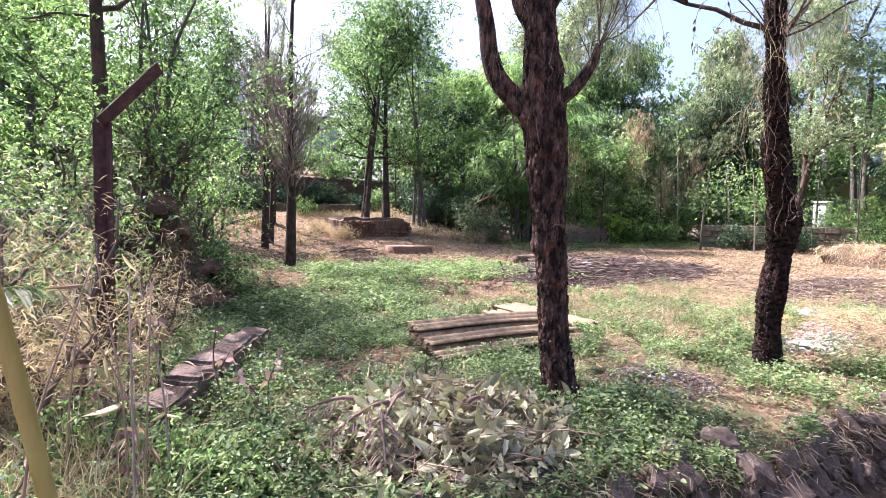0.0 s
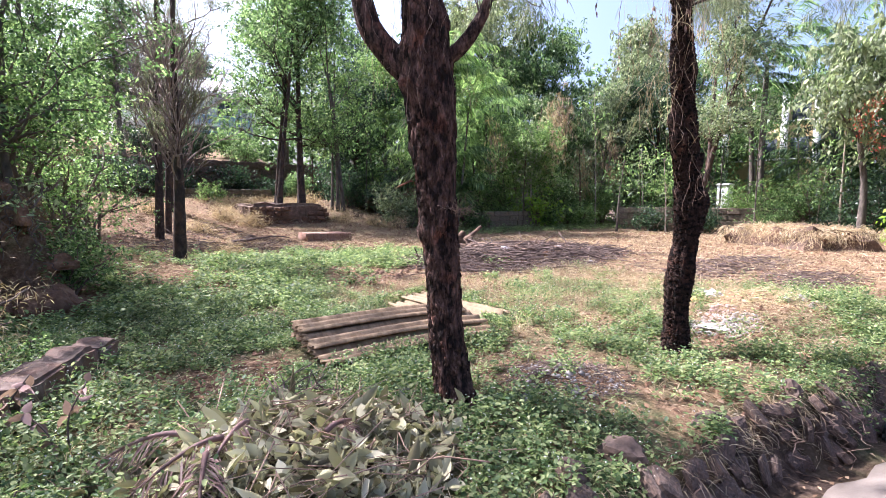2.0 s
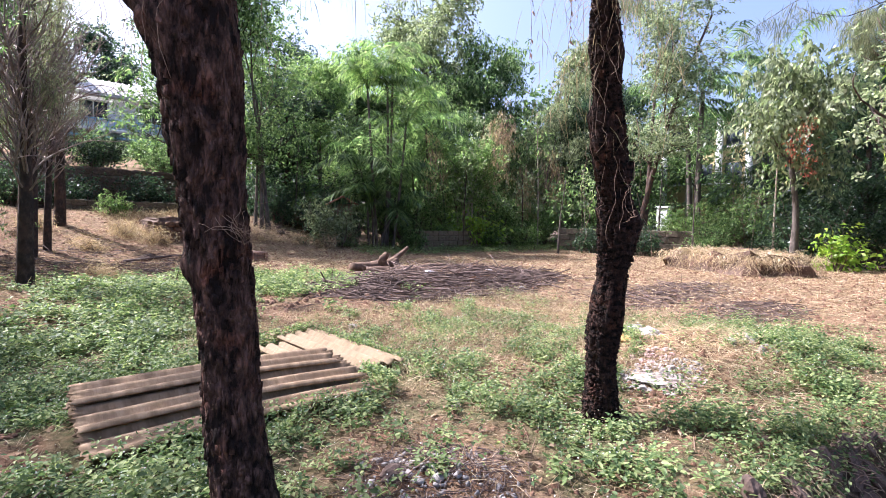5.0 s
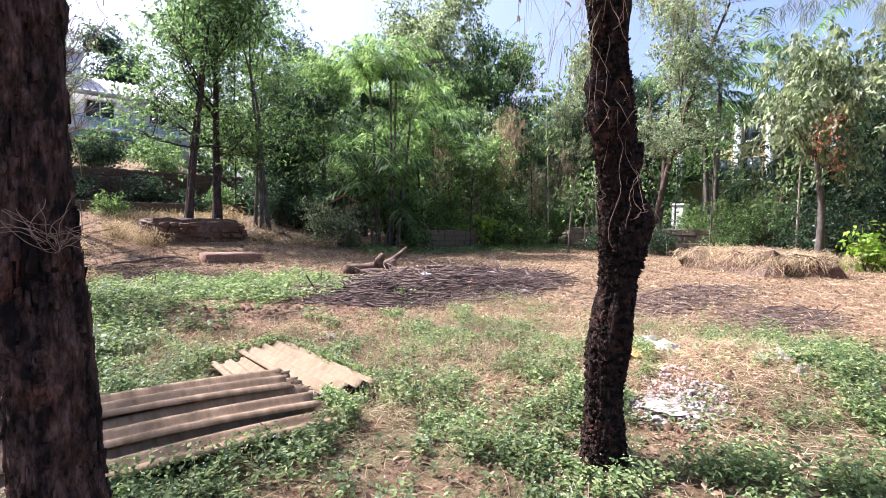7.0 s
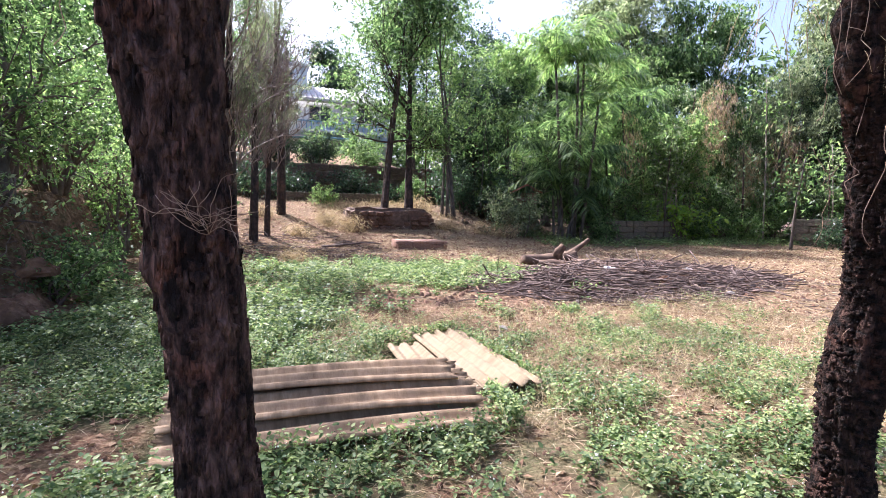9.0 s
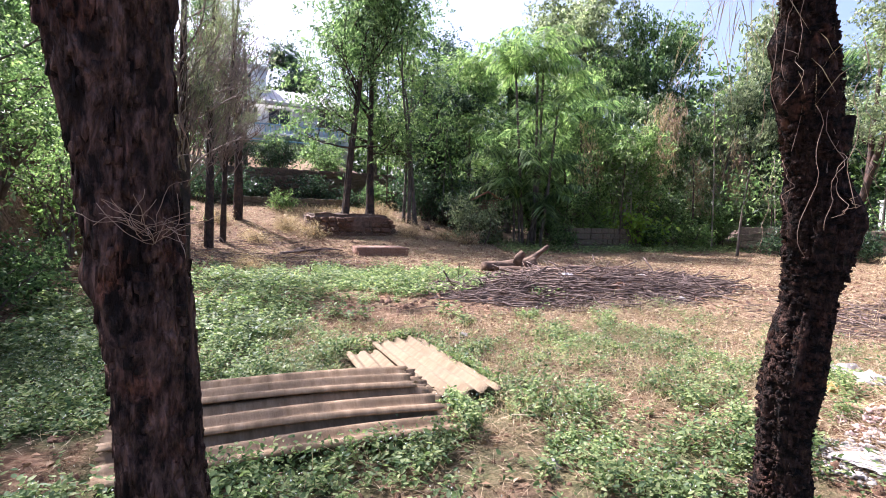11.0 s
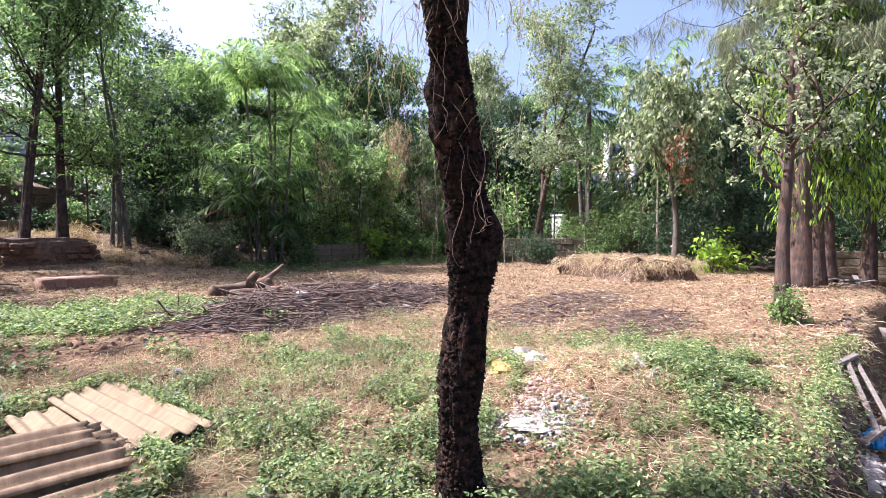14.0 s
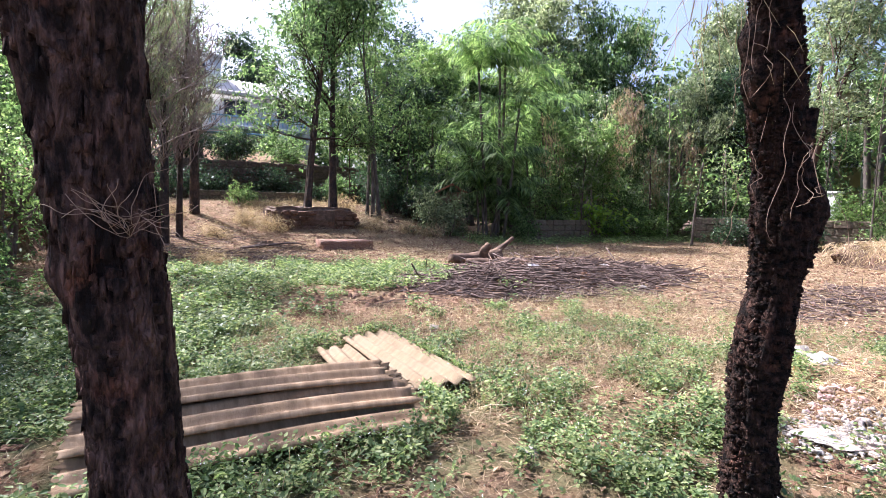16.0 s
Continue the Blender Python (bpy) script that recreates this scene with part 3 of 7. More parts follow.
# ---- trees ----
def grow(rng, start, way, length, radius, level, pieces, tips, up=0.25, spread_=0.7, shoots=(3, 5), gnarl=0.18, segs=6):
    """Limbs out of limbs; the ends are gathered in tips."""
    n = 6
    pts, d = [np.array(start, float)], unit(np.array(way, float))
    for _ in range(n - 1):
        d = unit(d + rng.normal(0, gnarl, 3) + np.array([0, 0, up * 0.25]))
        pts.append(pts[-1] + d * length / (n - 1))
    pts = np.array(pts)
    pieces.append(tube(pts, np.linspace(radius, radius * 0.45, n), segs))
    if level == 0:
        tips.extend([(pts[k], d) for k in (2, 3, 4, 5)])
        return
    for _ in range(rng.integers(*shoots)):
        k = rng.integers(2, n)
        side = unit(rng.normal(0, 1, 3) * [1, 1, 0.5])
        grow(rng, pts[k], unit(d * (1 - spread_) + side * spread_ + np.array([0, 0, up])), length * rng.uniform(0.5, 0.75), radius * 0.5, level - 1, pieces, tips, up, spread_, shoots, gnarl, 5)
    grow(rng, pts[-1], d, length * 0.7, radius * 0.45, level - 1, pieces, tips, up, spread_, shoots, gnarl, 5)


def crown_leaves(rng, tips, count, radius, L, W, hang=0.25, flat=0.5, per=13):
    """Leaves in sprays: each spray is a short twig's worth of leaves that fan out from it, so that gaps stay between sprays."""
    T = np.array([t for t, _ in tips])
    m = max(1, count // per)
    C = T[rng.integers(0, len(T), m)] + rng.normal(0, 1, (m, 3)) * radius * [1, 1, 0.75]
    A = unit(rng.normal(0, 1, (m, 3)) * [1, 1, 0.45] - [0, 0, hang])
    k = np.repeat(np.arange(m), per)
    n = len(k)
    reach = L * rng.uniform(1.2, 2.6, m)
    P = C[k] + A[k] * (reach[k] * rng.uniform(-0.5, 1, n))[:, None] + rng.normal(0, 0.35 * L, (n, 3))
    D = A[k] * 0.6 + rng.normal(0, 0.75, (n, 3)) * [1, 1, 0.6] - [0, 0, hang]
    s = rng.uniform(0.6, 1.25, n)
    return kites(P, D, L * s, W * s, rng, flat)


def broad_tree(seed, x, y, h, crown, label, leaf, bark, trunk_r=0.13, leaves=9000, L=0.16, W=0.08, clear=0.35, lean=(0, 0), stems=1, clump=0.3, hang=0.25, levels=2, up=0.3, name="tree", sink=0.1, group=""):
    rng = np.random.default_rng(seed)
    z = gz(x, y) - sink
    t = thing(name, (x, y, z), label, "tree", group)
    trunk, limbs, tips = [], [], []
    for s_ in range(stems):
        off = rng.normal(0, 0.22, 3) * [1, 1, 0] if stems > 1 else np.zeros(3)
        drift = rng.normal(0, 0.07 * h, 3) * [1, 1, 0] * (1.2 if stems > 1 else 0.35) + [lean[0], lean[1], 0]
        hh = h * rng.uniform(0.72, 0.85)
        pts = smooth_line([off, off + drift * 0.25 + [rng.normal(0, 0.05), rng.normal(0, 0.05), hh * 0.35], off + drift * 0.6 + [rng.normal(0, 0.08), rng.normal(0, 0.08), hh * 0.7], off + drift + [0, 0, hh]], 22)
        r0 = trunk_r * (1 if stems == 1 else rng.uniform(0.5, 0.8))
        rad = r0 * (1 - 0.72 * np.linspace(0, 1, 22)) * (1 + 0.45 * np.exp(-np.linspace(0, 14, 22)))
        trunk.append(tube(pts, rad, 12, 0.1, seed + s_))
        first = max(3, int(22 * clear))
        for k in np.linspace(first, 21, max(4, int(9 / stems) + 1)).astype(int):
            f = (k - first) / (21 - first + 1e-6)
            ang = rng.uniform(0, 2 * np.pi)
            reach = crown * (0.45 + 0.6 * math.sin(math.pi * (0.25 + 0.6 * f))) * 0.62
            grow(rng, pts[k], [math.cos(ang), math.sin(ang), 0.35 + 0.6 * f], reach, rad[k] * 0.55, levels - 1, limbs, tips, up)
    part_np("trunk", trunk, bark, t, smooth=True)
    part_np("branchwork", limbs, bark, t)
    part_np("crown", [crown_leaves(rng, tips, int(1.6 * leaves), clump * crown * 0.5, 0.8 * L, 0.8 * W, hang)], leaf, t)
    return t


def bush(seed, x, y, h, r, label, leaf, leaves=5000, L=0.09, W=0.05, stems=7, bark=None, name="bush", group="", sink=0.06, category="bush", z=None):
    rng = np.random.default_rng(seed)
    t = thing(name, (x, y, (gz(x, y) if z is None else z) - sink), label, category, group)
    limbs, tips = [], []
    for s_ in range(stems):
        ang = 2 * np.pi * (s_ + rng.uniform(0, 0.8)) / stems
        tilt = rng.uniform(0.1, 0.9)
        grow(rng, [0.12 * r * math.cos(ang), 0.12 * r * math.sin(ang), 0], [math.cos(ang) * tilt * r / h, math.sin(ang) * tilt * r / h, 1.0], h * rng.uniform(0.45, 0.75), 0.012 + 0.012 * h, 1, limbs, tips, 0.2, 0.65, (3, 5), 0.2)
    part_np("stem", limbs, bark or TWIG, t)
    part_np("leaves", [crown_leaves(rng, tips, int(1.3 * leaves), 0.2 * (r + h) * 0.5, 0.85 * L, 0.85 * W, 0.2, per=9)], leaf, t)
    return t


def frond(rng, start, heading, length, rise, pieces, stalks, leaflets=30, LL=0.3, WW=0.027, fall=1.2):
    """One arching palm frond: a stalk with two rows of leaflets."""
    s_ = np.linspace(0, 1, 14)[:, None]
    hd = np.array([math.cos(heading), math.sin(heading), 0.0])
    pts = np.array(start) + hd * length * (s_ * (0.55 + 0.35 * s_)) + np.array([0, 0, 1.0]) * length * (rise * s_ - fall * 0.5 * s_**2.2)
    stalks.append(tube(pts, np.linspace(0.018, 0.004, 14), 5))
    k = np.linspace(2.2, 13, leaflets)
    i = np.clip(k.astype(int), 0, 12)
    P = pts[i] + (pts[i + 1] - pts[i]) * (k - i)[:, None]
    T = unit(pts[i + 1] - pts[i])
    side = unit(np.cross(T, [0, 0, 1.0]))
    for sg in (1, -1):
        D = T * 0.55 + sg * side * 0.9 - np.array([0, 0, 0.35]) + rng.normal(0, 0.12, (leaflets, 3))
        l_ = LL * length * (0.35 + 0.8 * np.sin(np.pi * np.linspace(0.12, 0.95, leaflets))) * rng.uniform(0.85, 1.1, leaflets)
        pieces.append(kites(P, D, l_, WW * length * 1.1, rng, 0.8, 0.1, 0.3))


def palm(seed, x, y, stems, label, leaf, fronds=9, length=2.0, group="", bark=None, trunk_r=0.06, rise=1.45, fall=1.75):
    rng = np.random.default_rng(seed)
    t = thing("palm", (x, y, gz(x, y) - 0.1), label, "palm", group)
    trunks, leaf_p, stalks = [], [], []
    for dx, dy, h in stems:
        pts = smooth_line([[dx * 0.4, dy * 0.4, 0], [dx * 0.7 + rng.normal(0, 0.08), dy * 0.7, h * 0.5], [dx, dy, h]], 18)
        ringed = trunk_r * (1 + 0.08 * np.sin(np.arange(18) * 2.6)) * np.linspace(1.1, 0.75, 18)
        trunks.append(tube(pts, ringed, 9))
        for f in range(fronds):
            frond(rng, pts[-1], 2 * np.pi * (f + rng.uniform(-0.3, 0.3)) / fronds, length * rng.uniform(0.8, 1.15), rise * rng.uniform(0.45, 1.25), leaf_p, stalks, fall=fall * rng.uniform(0.8, 1.2))
    part_np("trunk", trunks, bark or BARK_GREY, t, smooth=True)
    part_np("rachis", stalks, LEAF_LIGHT, t)
    part_np("fronds", leaf_p, leaf, t)
    return t


def needle_sprays(rng, origins, count, L, fall=0.7, width=0.005, out=0.6):
    """Wispy hanging needles, thin and long, round the given points."""
    k = rng.integers(0, len(origins), count)
    P = np.asarray(origins)[k] + rng.normal(0, 0.09, (count, 3))
    D = rng.normal(0, 1, (count, 3)) * [out, out, 0.35] - [0, 0, fall]
    return kites(P, D, L * rng.uniform(0.5, 1.3, count), width, rng, 0.2, 0.0, 0.3)


def casuarina_crown(rng, t, starts, reach, needles, L, mat, levels=2, up=0.35, r0=0.045, width=0.006, fall=0.7, bark=None):
    limbs, tips = [], []
    for p, d in starts:
        grow(rng, p, d, reach * rng.uniform(0.8, 1.2), r0, levels, limbs, tips, up, 0.6, (3, 5), 0.16)
    part_np("branchwork", limbs, bark or BARK_DARK, t)
    part_np("crown", [needle_sprays(rng, [q for q, _ in tips], needles, L, fall, width)], mat, t)


def bark_plates(rng, axis, r, n, w, h, thick, flare, lo, hi):
    """Flaking plates of bark on a trunk: bevelled slabs, some of them lifting at one end."""
    k = rng.integers(lo, hi, n)
    th = rng.uniform(0, 2 * np.pi, n)
    N = np.stack([np.cos(th), np.sin(th), np.zeros(n)], -1)
    T = np.stack([-np.sin(th), np.cos(th), np.zeros(n)], -1)
    U = np.array([0, 0, 1.0])
    C = axis[k] + N * (r[k] * rng.uniform(0.97, 1.06, n))[:, None] + U * rng.normal(0, 0.02, n)[:, None]
    W, H = w * rng.uniform(0.4, 1.4, n), h * rng.uniform(0.4, 1.5, n)
    t_, lift = thick * rng.uniform(0.5, 1.6, n), flare * rng.normal(0, 1, n)
    V_ = []
    for depth, shrink in ((-0.03, 1.0), (1.0, 0.78)):
        for sx, sy in ((-1, -1), (1, -1), (1, 1), (-1, 1)):
            j = rng.normal(0, 0.14, (n, 2))
            a_, b_ = (sx * shrink * 0.5 + j[:, 0]) * W, (sy * shrink * 0.5 + j[:, 1]) * H
            out = np.full(n, depth) if depth < 0 else t_ + lift * sy
            V_.append(C + T * a_[:, None] + U * b_[:, None] + N * (out - 0.5 * a_**2 / r[k])[:, None])
    V_ = np.stack(V_, 1).reshape(-1, 3)
    b = 8 * np.arange(n)[:, None]
    F = np.concatenate([b + q for q in ([4, 5, 6, 7], [0, 1, 5, 4], [1, 2, 6, 5], [2, 3, 7, 6], [3, 0, 4, 7])], 0)
    return V_, F


def vine(rng, start, drop, sway=0.15, r=0.004):
    n = 9
    p = np.array(start, float)
    pts = [p]
    for _ in range(n - 1):
        p = p + [rng.normal(0, sway * 0.35), rng.normal(0, sway * 0.35), -drop / (n - 1) * rng.uniform(0.5, 1.3)]
        pts.append(p)
    return tube(smooth_line(pts, 16), r, 4)


# the thick pollarded tree beside the leaf heap
def pollard():
    rng = np.random.default_rng(11)
    x, y = 3.015, 3.24
    z = gz(x, y) - 0.12
    t = thing("tree", (x, y, z), "thick dark-barked pollarded tree forking above head height, beside a leaf heap", "tree")
    axis = smooth_line([(0.015, -0.01, 0), (-0.066, 0.033, 0.62), (-0.1, 0.036, 1.12), (-0.154, 0.04, 1.62), (-0.205, 0.03, 2.12), (-0.27, 0.02, 2.62), (-0.31, 0.02, 3.12), (-0.31, 0.03, 3.6)], 110)
    h = axis[:, 2]
    r = 0.141 + 0.045 * np.exp(-h / 0.12) - 0.012 * np.sin(h * 2.2) + 0.018 * np.exp(-((h - 2.45) / 0.3) ** 2) - 0.028 * ss(2.7, 3.5, h)
    r = r * (1 - 0.1 * ss(0.3, 1.1, h) * ss(2.1, 1.7, h))
    lumps = [(40, 2.6, 0.28), (78, 2.4, 0.3), (72, 2.9, 0.22), (66, 0.4, 0.16), (25, 0.7, 0.1), (58, 2.2, 0.16), (84, 5.6, 0.2)]
    part_np("trunk", [tube(axis, r, 64, 0.11, 3, 0.04, 4.4, lumps)], BARK_FLAKED, t, smooth=True)
    tagged(part_np("bark", [bark_plates(rng, axis, r * 1.01, 2400, 0.026, 0.062, 0.003, 0.0022, 2, 108)], BARK_FLAKED, t), kind="stuff")
    left = np.array([-0.72, 0.69, 0.0])
    limb_a = smooth_line([axis[70], axis[70] + left * 0.24 + [0, 0, 0.22], axis[70] + left * 0.44 + [0, 0, 0.5], axis[70] + left * 0.52 + [0, 0, 0.95], axis[70] + left * 0.7 + [0, 0, 1.8]], 34)
    part_np("limb", [tube(limb_a, np.linspace(0.095, 0.055, 34), 18, 0.13, 5)], BARK_FLAKED, t, smooth=True)
    limb_b = smooth_line([axis[74], axis[74] - left * 0.22 + [0, 0, 0.16], axis[74] - left * 0.36 + [0, 0, 0.34], axis[74] - left * 0.42 + [0, 0, 0.5]], 22)
    part_np("limb", [tube(limb_b, np.linspace(0.06, 0.03, 22), 14, 0.16, 6)], BARK_FLAKED, t, smooth=True)
    limb_c = smooth_line([axis[92], axis[92] + left * 0.18 + [0, 0, 0.35], axis[92] + left * 0.2 + [0.1, 0, 0.9], axis[92] + left * 0.5 + [0.1, 0, 1.9]], 26)
    part_np("limb", [tube(limb_c, np.linspace(0.085, 0.05, 26), 14, 0.13, 8)], BARK_FLAKED, t, smooth=True)
    limb_d = smooth_line([axis[96], axis[96] - left * 0.16 + [0, 0, 0.4], axis[96] - left * 0.2 + [0, 0, 1.0], axis[96] - left * 0.5 + [0, 0.2, 2.0]], 26)
    part_np("limb", [tube(limb_d, np.linspace(0.08, 0.045, 26), 14, 0.13, 9)], BARK_FLAKED, t, smooth=True)
    shoots, tips = [], []
    for base in (limb_b[-1], limb_b[-4], limb_b[-8]):
        for _ in range(5):
            grow(rng, base, [rng.normal(0, 0.3) + 0.2, rng.normal(0, 0.3) - 0.1, 1.0], rng.uniform(0.3, 0.6), 0.006, 1, shoots, tips, 0.4, 0.35, (2, 4), 0.12, 4)
    part_np("twigs", shoots, TWIG, t)
    part_np("sprays", [needle_sprays(rng, [q for q, _ in tips], 1500, 0.12, 0.1, 0.004)], NEEDLE, t)
    casuarina_crown(rng, t, [(limb_a[-1], [-0.5, 0.4, 1]), (limb_c[-1], [-0.1, 0.5, 1]), (limb_d[-1], [0.4, 0.1, 1]), (axis[-1], [0.1, -0.3, 1]), (axis[-3], [0.3, 0.5, 0.7])], 1.4, 26000, 0.22, NEEDLE, 2, 0.35, 0.04)
    dead = []
    for k in range(46):
        q = axis[int(rng.integers(70, 108))] + rng.normal(0, 1, 3) * [0.16, 0.16, 0.05]
        dead.append(vine(rng, q, rng.uniform(0.2, 0.7), 0.05, 0.0013))
    for k in range(12):
        q = limb_a[int(rng.integers(5, 30))] + rng.normal(0, 0.05, 3)
        dead.append(vine(rng, q, rng.uniform(0.15, 0.5), 0.05, 0.0013))
    part_np("dead_vines", dead, DRY_TWIG, t)
    spray = []
    fan = axis[44] + [0.06, -0.16, 0.0]
    for k in range(24):
        a_ = rng.uniform(-0.6, 3.2)
        p = [fan + 0.02 * rng.normal(0, 1, 3)]
        d = np.array([math.cos(a_) * 0.8, -0.35, math.sin(a_) * 0.8])
        for _ in range(6):
            d = unit(d + rng.normal(0, 0.35, 3))
            p.append(p[-1] + d * rng.uniform(0.015, 0.04))
        spray.append(tube(smooth_line(p, 12), 0.001, 4))
    part_np("twig_spray", spray, DRY_TWIG, t)


def shaggy():
    rng = np.random.default_rng(12)
    x, y = 5.68, 2.96
    z = gz(x, y) - 0.12
    t = thing("tree", (x, y, z), "slim crooked black-barked tree hung with dry vine strands", "tree")
    s_ = np.array([0.485, -0.875, 0.0])
    axis = smooth_line([(0, -0.01, 0), (0, 0.012, 0.6), (0.03, -0.016, 1.1), (0.045, -0.06, 1.6), (-0.08, -0.05, 2.1), (-0.2, -0.07, 2.6), (-0.3, -0.09, 3.1), (-0.34, -0.08, 3.6), (-0.36, -0.08, 4.2)], 120)
    h = axis[:, 2]
    r = 0.115 + 0.03 * np.exp(-h / 0.1) + 0.016 * np.exp(-((h - 1.62) / 0.28) ** 2) - 0.035 * ss(1.9, 3.6, h) + 0.01 * np.sin(h * 9)
    lumps = [(46, 5.6, 0.3), (50, 1.8, 0.2), (59, 5.9, 0.3), (63, 2.8, 0.22), (70, 2.6, 0.5), (66, 3.0, 0.3), (78, 5.5, 0.2), (82, 5.9, 0.55), (30, 2.5, 0.14), (20, 5.8, 0.14)]
    part_np("trunk", [tube(axis, r, 72, 0.17, 21, 0.04, 5.0, lumps)], BARK_SHAGGY, t, smooth=True)
    tagged(part_np("bark", [bark_plates(rng, axis, r * 1.03, 4200, 0.021, 0.02, 0.006, 0.005, 1, 116)], BARK_SHAGGY, t), kind="stuff")
    stub = axis[55] + s_ * 0.1
    part_np("stub", [tube(smooth_line([axis[55] + s_ * 0.04, stub + [0, 0, 0.06], stub + s_ * 0.03 + [0, 0, 0.17]], 14), np.linspace(0.06, 0.02, 14), 10, 0.25, 4)], BARK_SHAGGY, t, smooth=True)
    dead = []
    for k in range(50):
        q = axis[int(rng.integers(52, 112))] + rng.normal(0, 1, 3) * [0.11, 0.11, 0.05] + unit(np.array([-0.8, -0.6, 0])) * 0.05
        dead.append(vine(rng, q, rng.uniform(0.2, 0.75), 0.06, 0.0014))
    for k in range(7):
        q = axis[int(rng.integers(28, 58))] + rng.normal(0, 1, 3) * [0.11, 0.11, 0.03] + unit(np.array([-0.8, -0.6, 0])) * 0.09
        dead.append(vine(rng, q, rng.uniform(0.1, 0.35), 0.06, 0.0014))
    part_np("dead_vines", dead, DRY_TWIG, t)
    starts = [(axis[k], [math.cos(a_), math.sin(a_), 0.7]) for k, a_ in ((96, 0.4), (102, 2.6), (107, 4.6), (111, 1.2), (116, 3.6), (119, 5.4))]
    casuarina_crown(rng, t, starts, 1.5, 26000, 0.24, NEEDLE, 2, 0.2, 0.03, 0.005, 0.9)
    hang = [axis[int(rng.integers(76, 110))] + rng.normal(0, 0.22, 3) for _ in range(40)]
    for k in range(12):
        a_ = rng.uniform(0, 2 * np.pi)
        top_ = axis[100] + np.array([math.cos(a_) * rng.uniform(0.4, 1.5), math.sin(a_) * rng.uniform(0.4, 1.5), rng.uniform(0.2, 0.6)])
        strand = smooth_line([axis[100], (axis[100] + top_) / 2 + [0, 0, 0.25], top_, top_ + [rng.normal(0, 0.05), rng.normal(0, 0.05), -rng.uniform(0.3, 0.8)]], 20)
        part_np("twig", [tube(strand, np.linspace(0.007, 0.0015, 20), 4)], TWIG, t)
        m_l = 12
        part_np("twig_leaf", [kites(strand[rng.integers(12, 20, m_l)], rng.normal(0, 1, (m_l, 3)) * [0.4, 0.4, 0.3] - [0, 0, 1], 0.06, 0.02, rng, 0.2)], BROWN_LEAF, t)["kind"] = "stuff"
    part_np("dry_sprays", [needle_sprays(rng, hang, 500, 0.26, 1.2, 0.004)], NEEDLE_DRY, t)


pollard()
shaggy()


def grove():
    """Thin dark casuarinas that stand together on the path's left, with dead grey twigs at head height."""
    rng = np.random.default_rng(31)
    for k, (x, y, r, h, lx) in enumerate([(2.66, 11.9, 0.13, 6.5, 0.1), (3.1, 17.5, 0.13, 8.0, 0.2), (4.1, 21.6, 0.17, 9.0, -0.2), (3.5, 18.6, 0.1, 8.0, 0.5)]):
        t = thing("tree", (x, y, gz(x, y) - 0.1), "thin dark casuarina with bare twigs and wispy needles", "tree", "casuarina grove")
        pts = smooth_line([(0, 0, 0), (lx * 0.1 + 0.03, 0.02, h * 0.3), (lx * 0.5 - 0.03, 0.05, h * 0.6), (lx, 0.1, h)], 50)
        part_np("trunk", [tube(pts, np.linspace(r, 0.03, 50), 14, 0.14, 40 + k)], BARK_BLACK, t, smooth=True)
        starts = [(pts[i], [rng.normal(0, 0.7), rng.normal(0, 0.7), 1.0]) for i in range(18, 50, 4)]
        casuarina_crown(rng, t, starts, 0.9, 3200, 0.26, NEEDLE, 1, 0.5, 0.018, 0.008, 0.3, TWIG)
        twigs, tips = [], []
        for i in range(50):
            j = int(rng.integers(13, 36))
            grow(rng, pts[j], [rng.normal(0, 0.55), rng.normal(0, 0.55), 1.0], h * rng.uniform(0.1, 0.2), 0.021, 1, twigs, tips, 0.3, 0.45, (4, 6), 0.2, 4)
        part_np("deadwood", twigs, DEADWOOD, t)


grove()

# trees and shrubs on the brick platform and along the lot's far side
broad_tree(101, 8.05, 21.3, 9.0, 2.6, "forked slender tree with open feathery crown on the platform", LEAF_MID, BARK_BLACK, 0.17, 4200, 0.15, 0.065, 0.38, (0.2, 0.3), 2, levels=3, clump=0.4)
broad_tree(102, 9.0, 21.2, 11.0, 3.3, "straight dark-stemmed tree with a full green crown on the platform", LEAF_MID, BARK_BLACK, 0.16, 13000, 0.2, 0.085, 0.36, levels=3, clump=0.45)
broad_tree(103, 10.75, 21.6, 9.5, 2.6, "thin several-stemmed tree with fine green crown", LEAF_LIGHT, BARK_GREY, 0.12, 7500, 0.15, 0.065, 0.36, (0.3, 0), 3, clump=0.45)
broad_tree(104, 13.2, 24.5, 7.5, 2.9, "dense dark evergreen tree", LEAF_DARK, BARK_BLACK, 0.16, 17000, 0.17, 0.08, 0.1)
broad_tree(105, 15.5, 25.0, 10.0, 2.6, "feathery light green tree", LEAF_LIGHT, BARK_GREY, 0.12, 11000, 0.22, 0.07, 0.3)
palm(106, 15.4, 19.2, [(0, 0, 7.2), (0.5, 0.3, 7.9), (-0.9, 0.2, 6.9), (0.9, -0.2, 5.6)], "clump of tall slender palms with ragged fronds", LEAF_LIGHT, 12, 2.1, "palms")
palm(107, 15.0, 19.4, [(-0.2, 0, 2.0), (0.6, -0.3, 1.4), (1.1, 0.4, 3.2), (-0.6, 0.3, 3.6)], "low clump of young palms", LEAF_MID, 13, 2.1, "palms", trunk_r=0.05)
palm(108, 19.6, 21.5, [(0, 0, 6.2), (0.7, 0.2, 5.2), (-0.7, 0.3, 4.4), (1.3, 0.0, 3.4)], "clump of feathery palms behind the stone wall", LEAF_MID, 10, 2.2, "palms")
palm(109, 17.4, 21.6, [(0, 0, 4.6), (0.6, 0.2, 3.4), (-0.6, 0.3, 2.6)], "clump of feathery palms behind the stone wall", LEAF_MID, 9, 2.1, "palms")
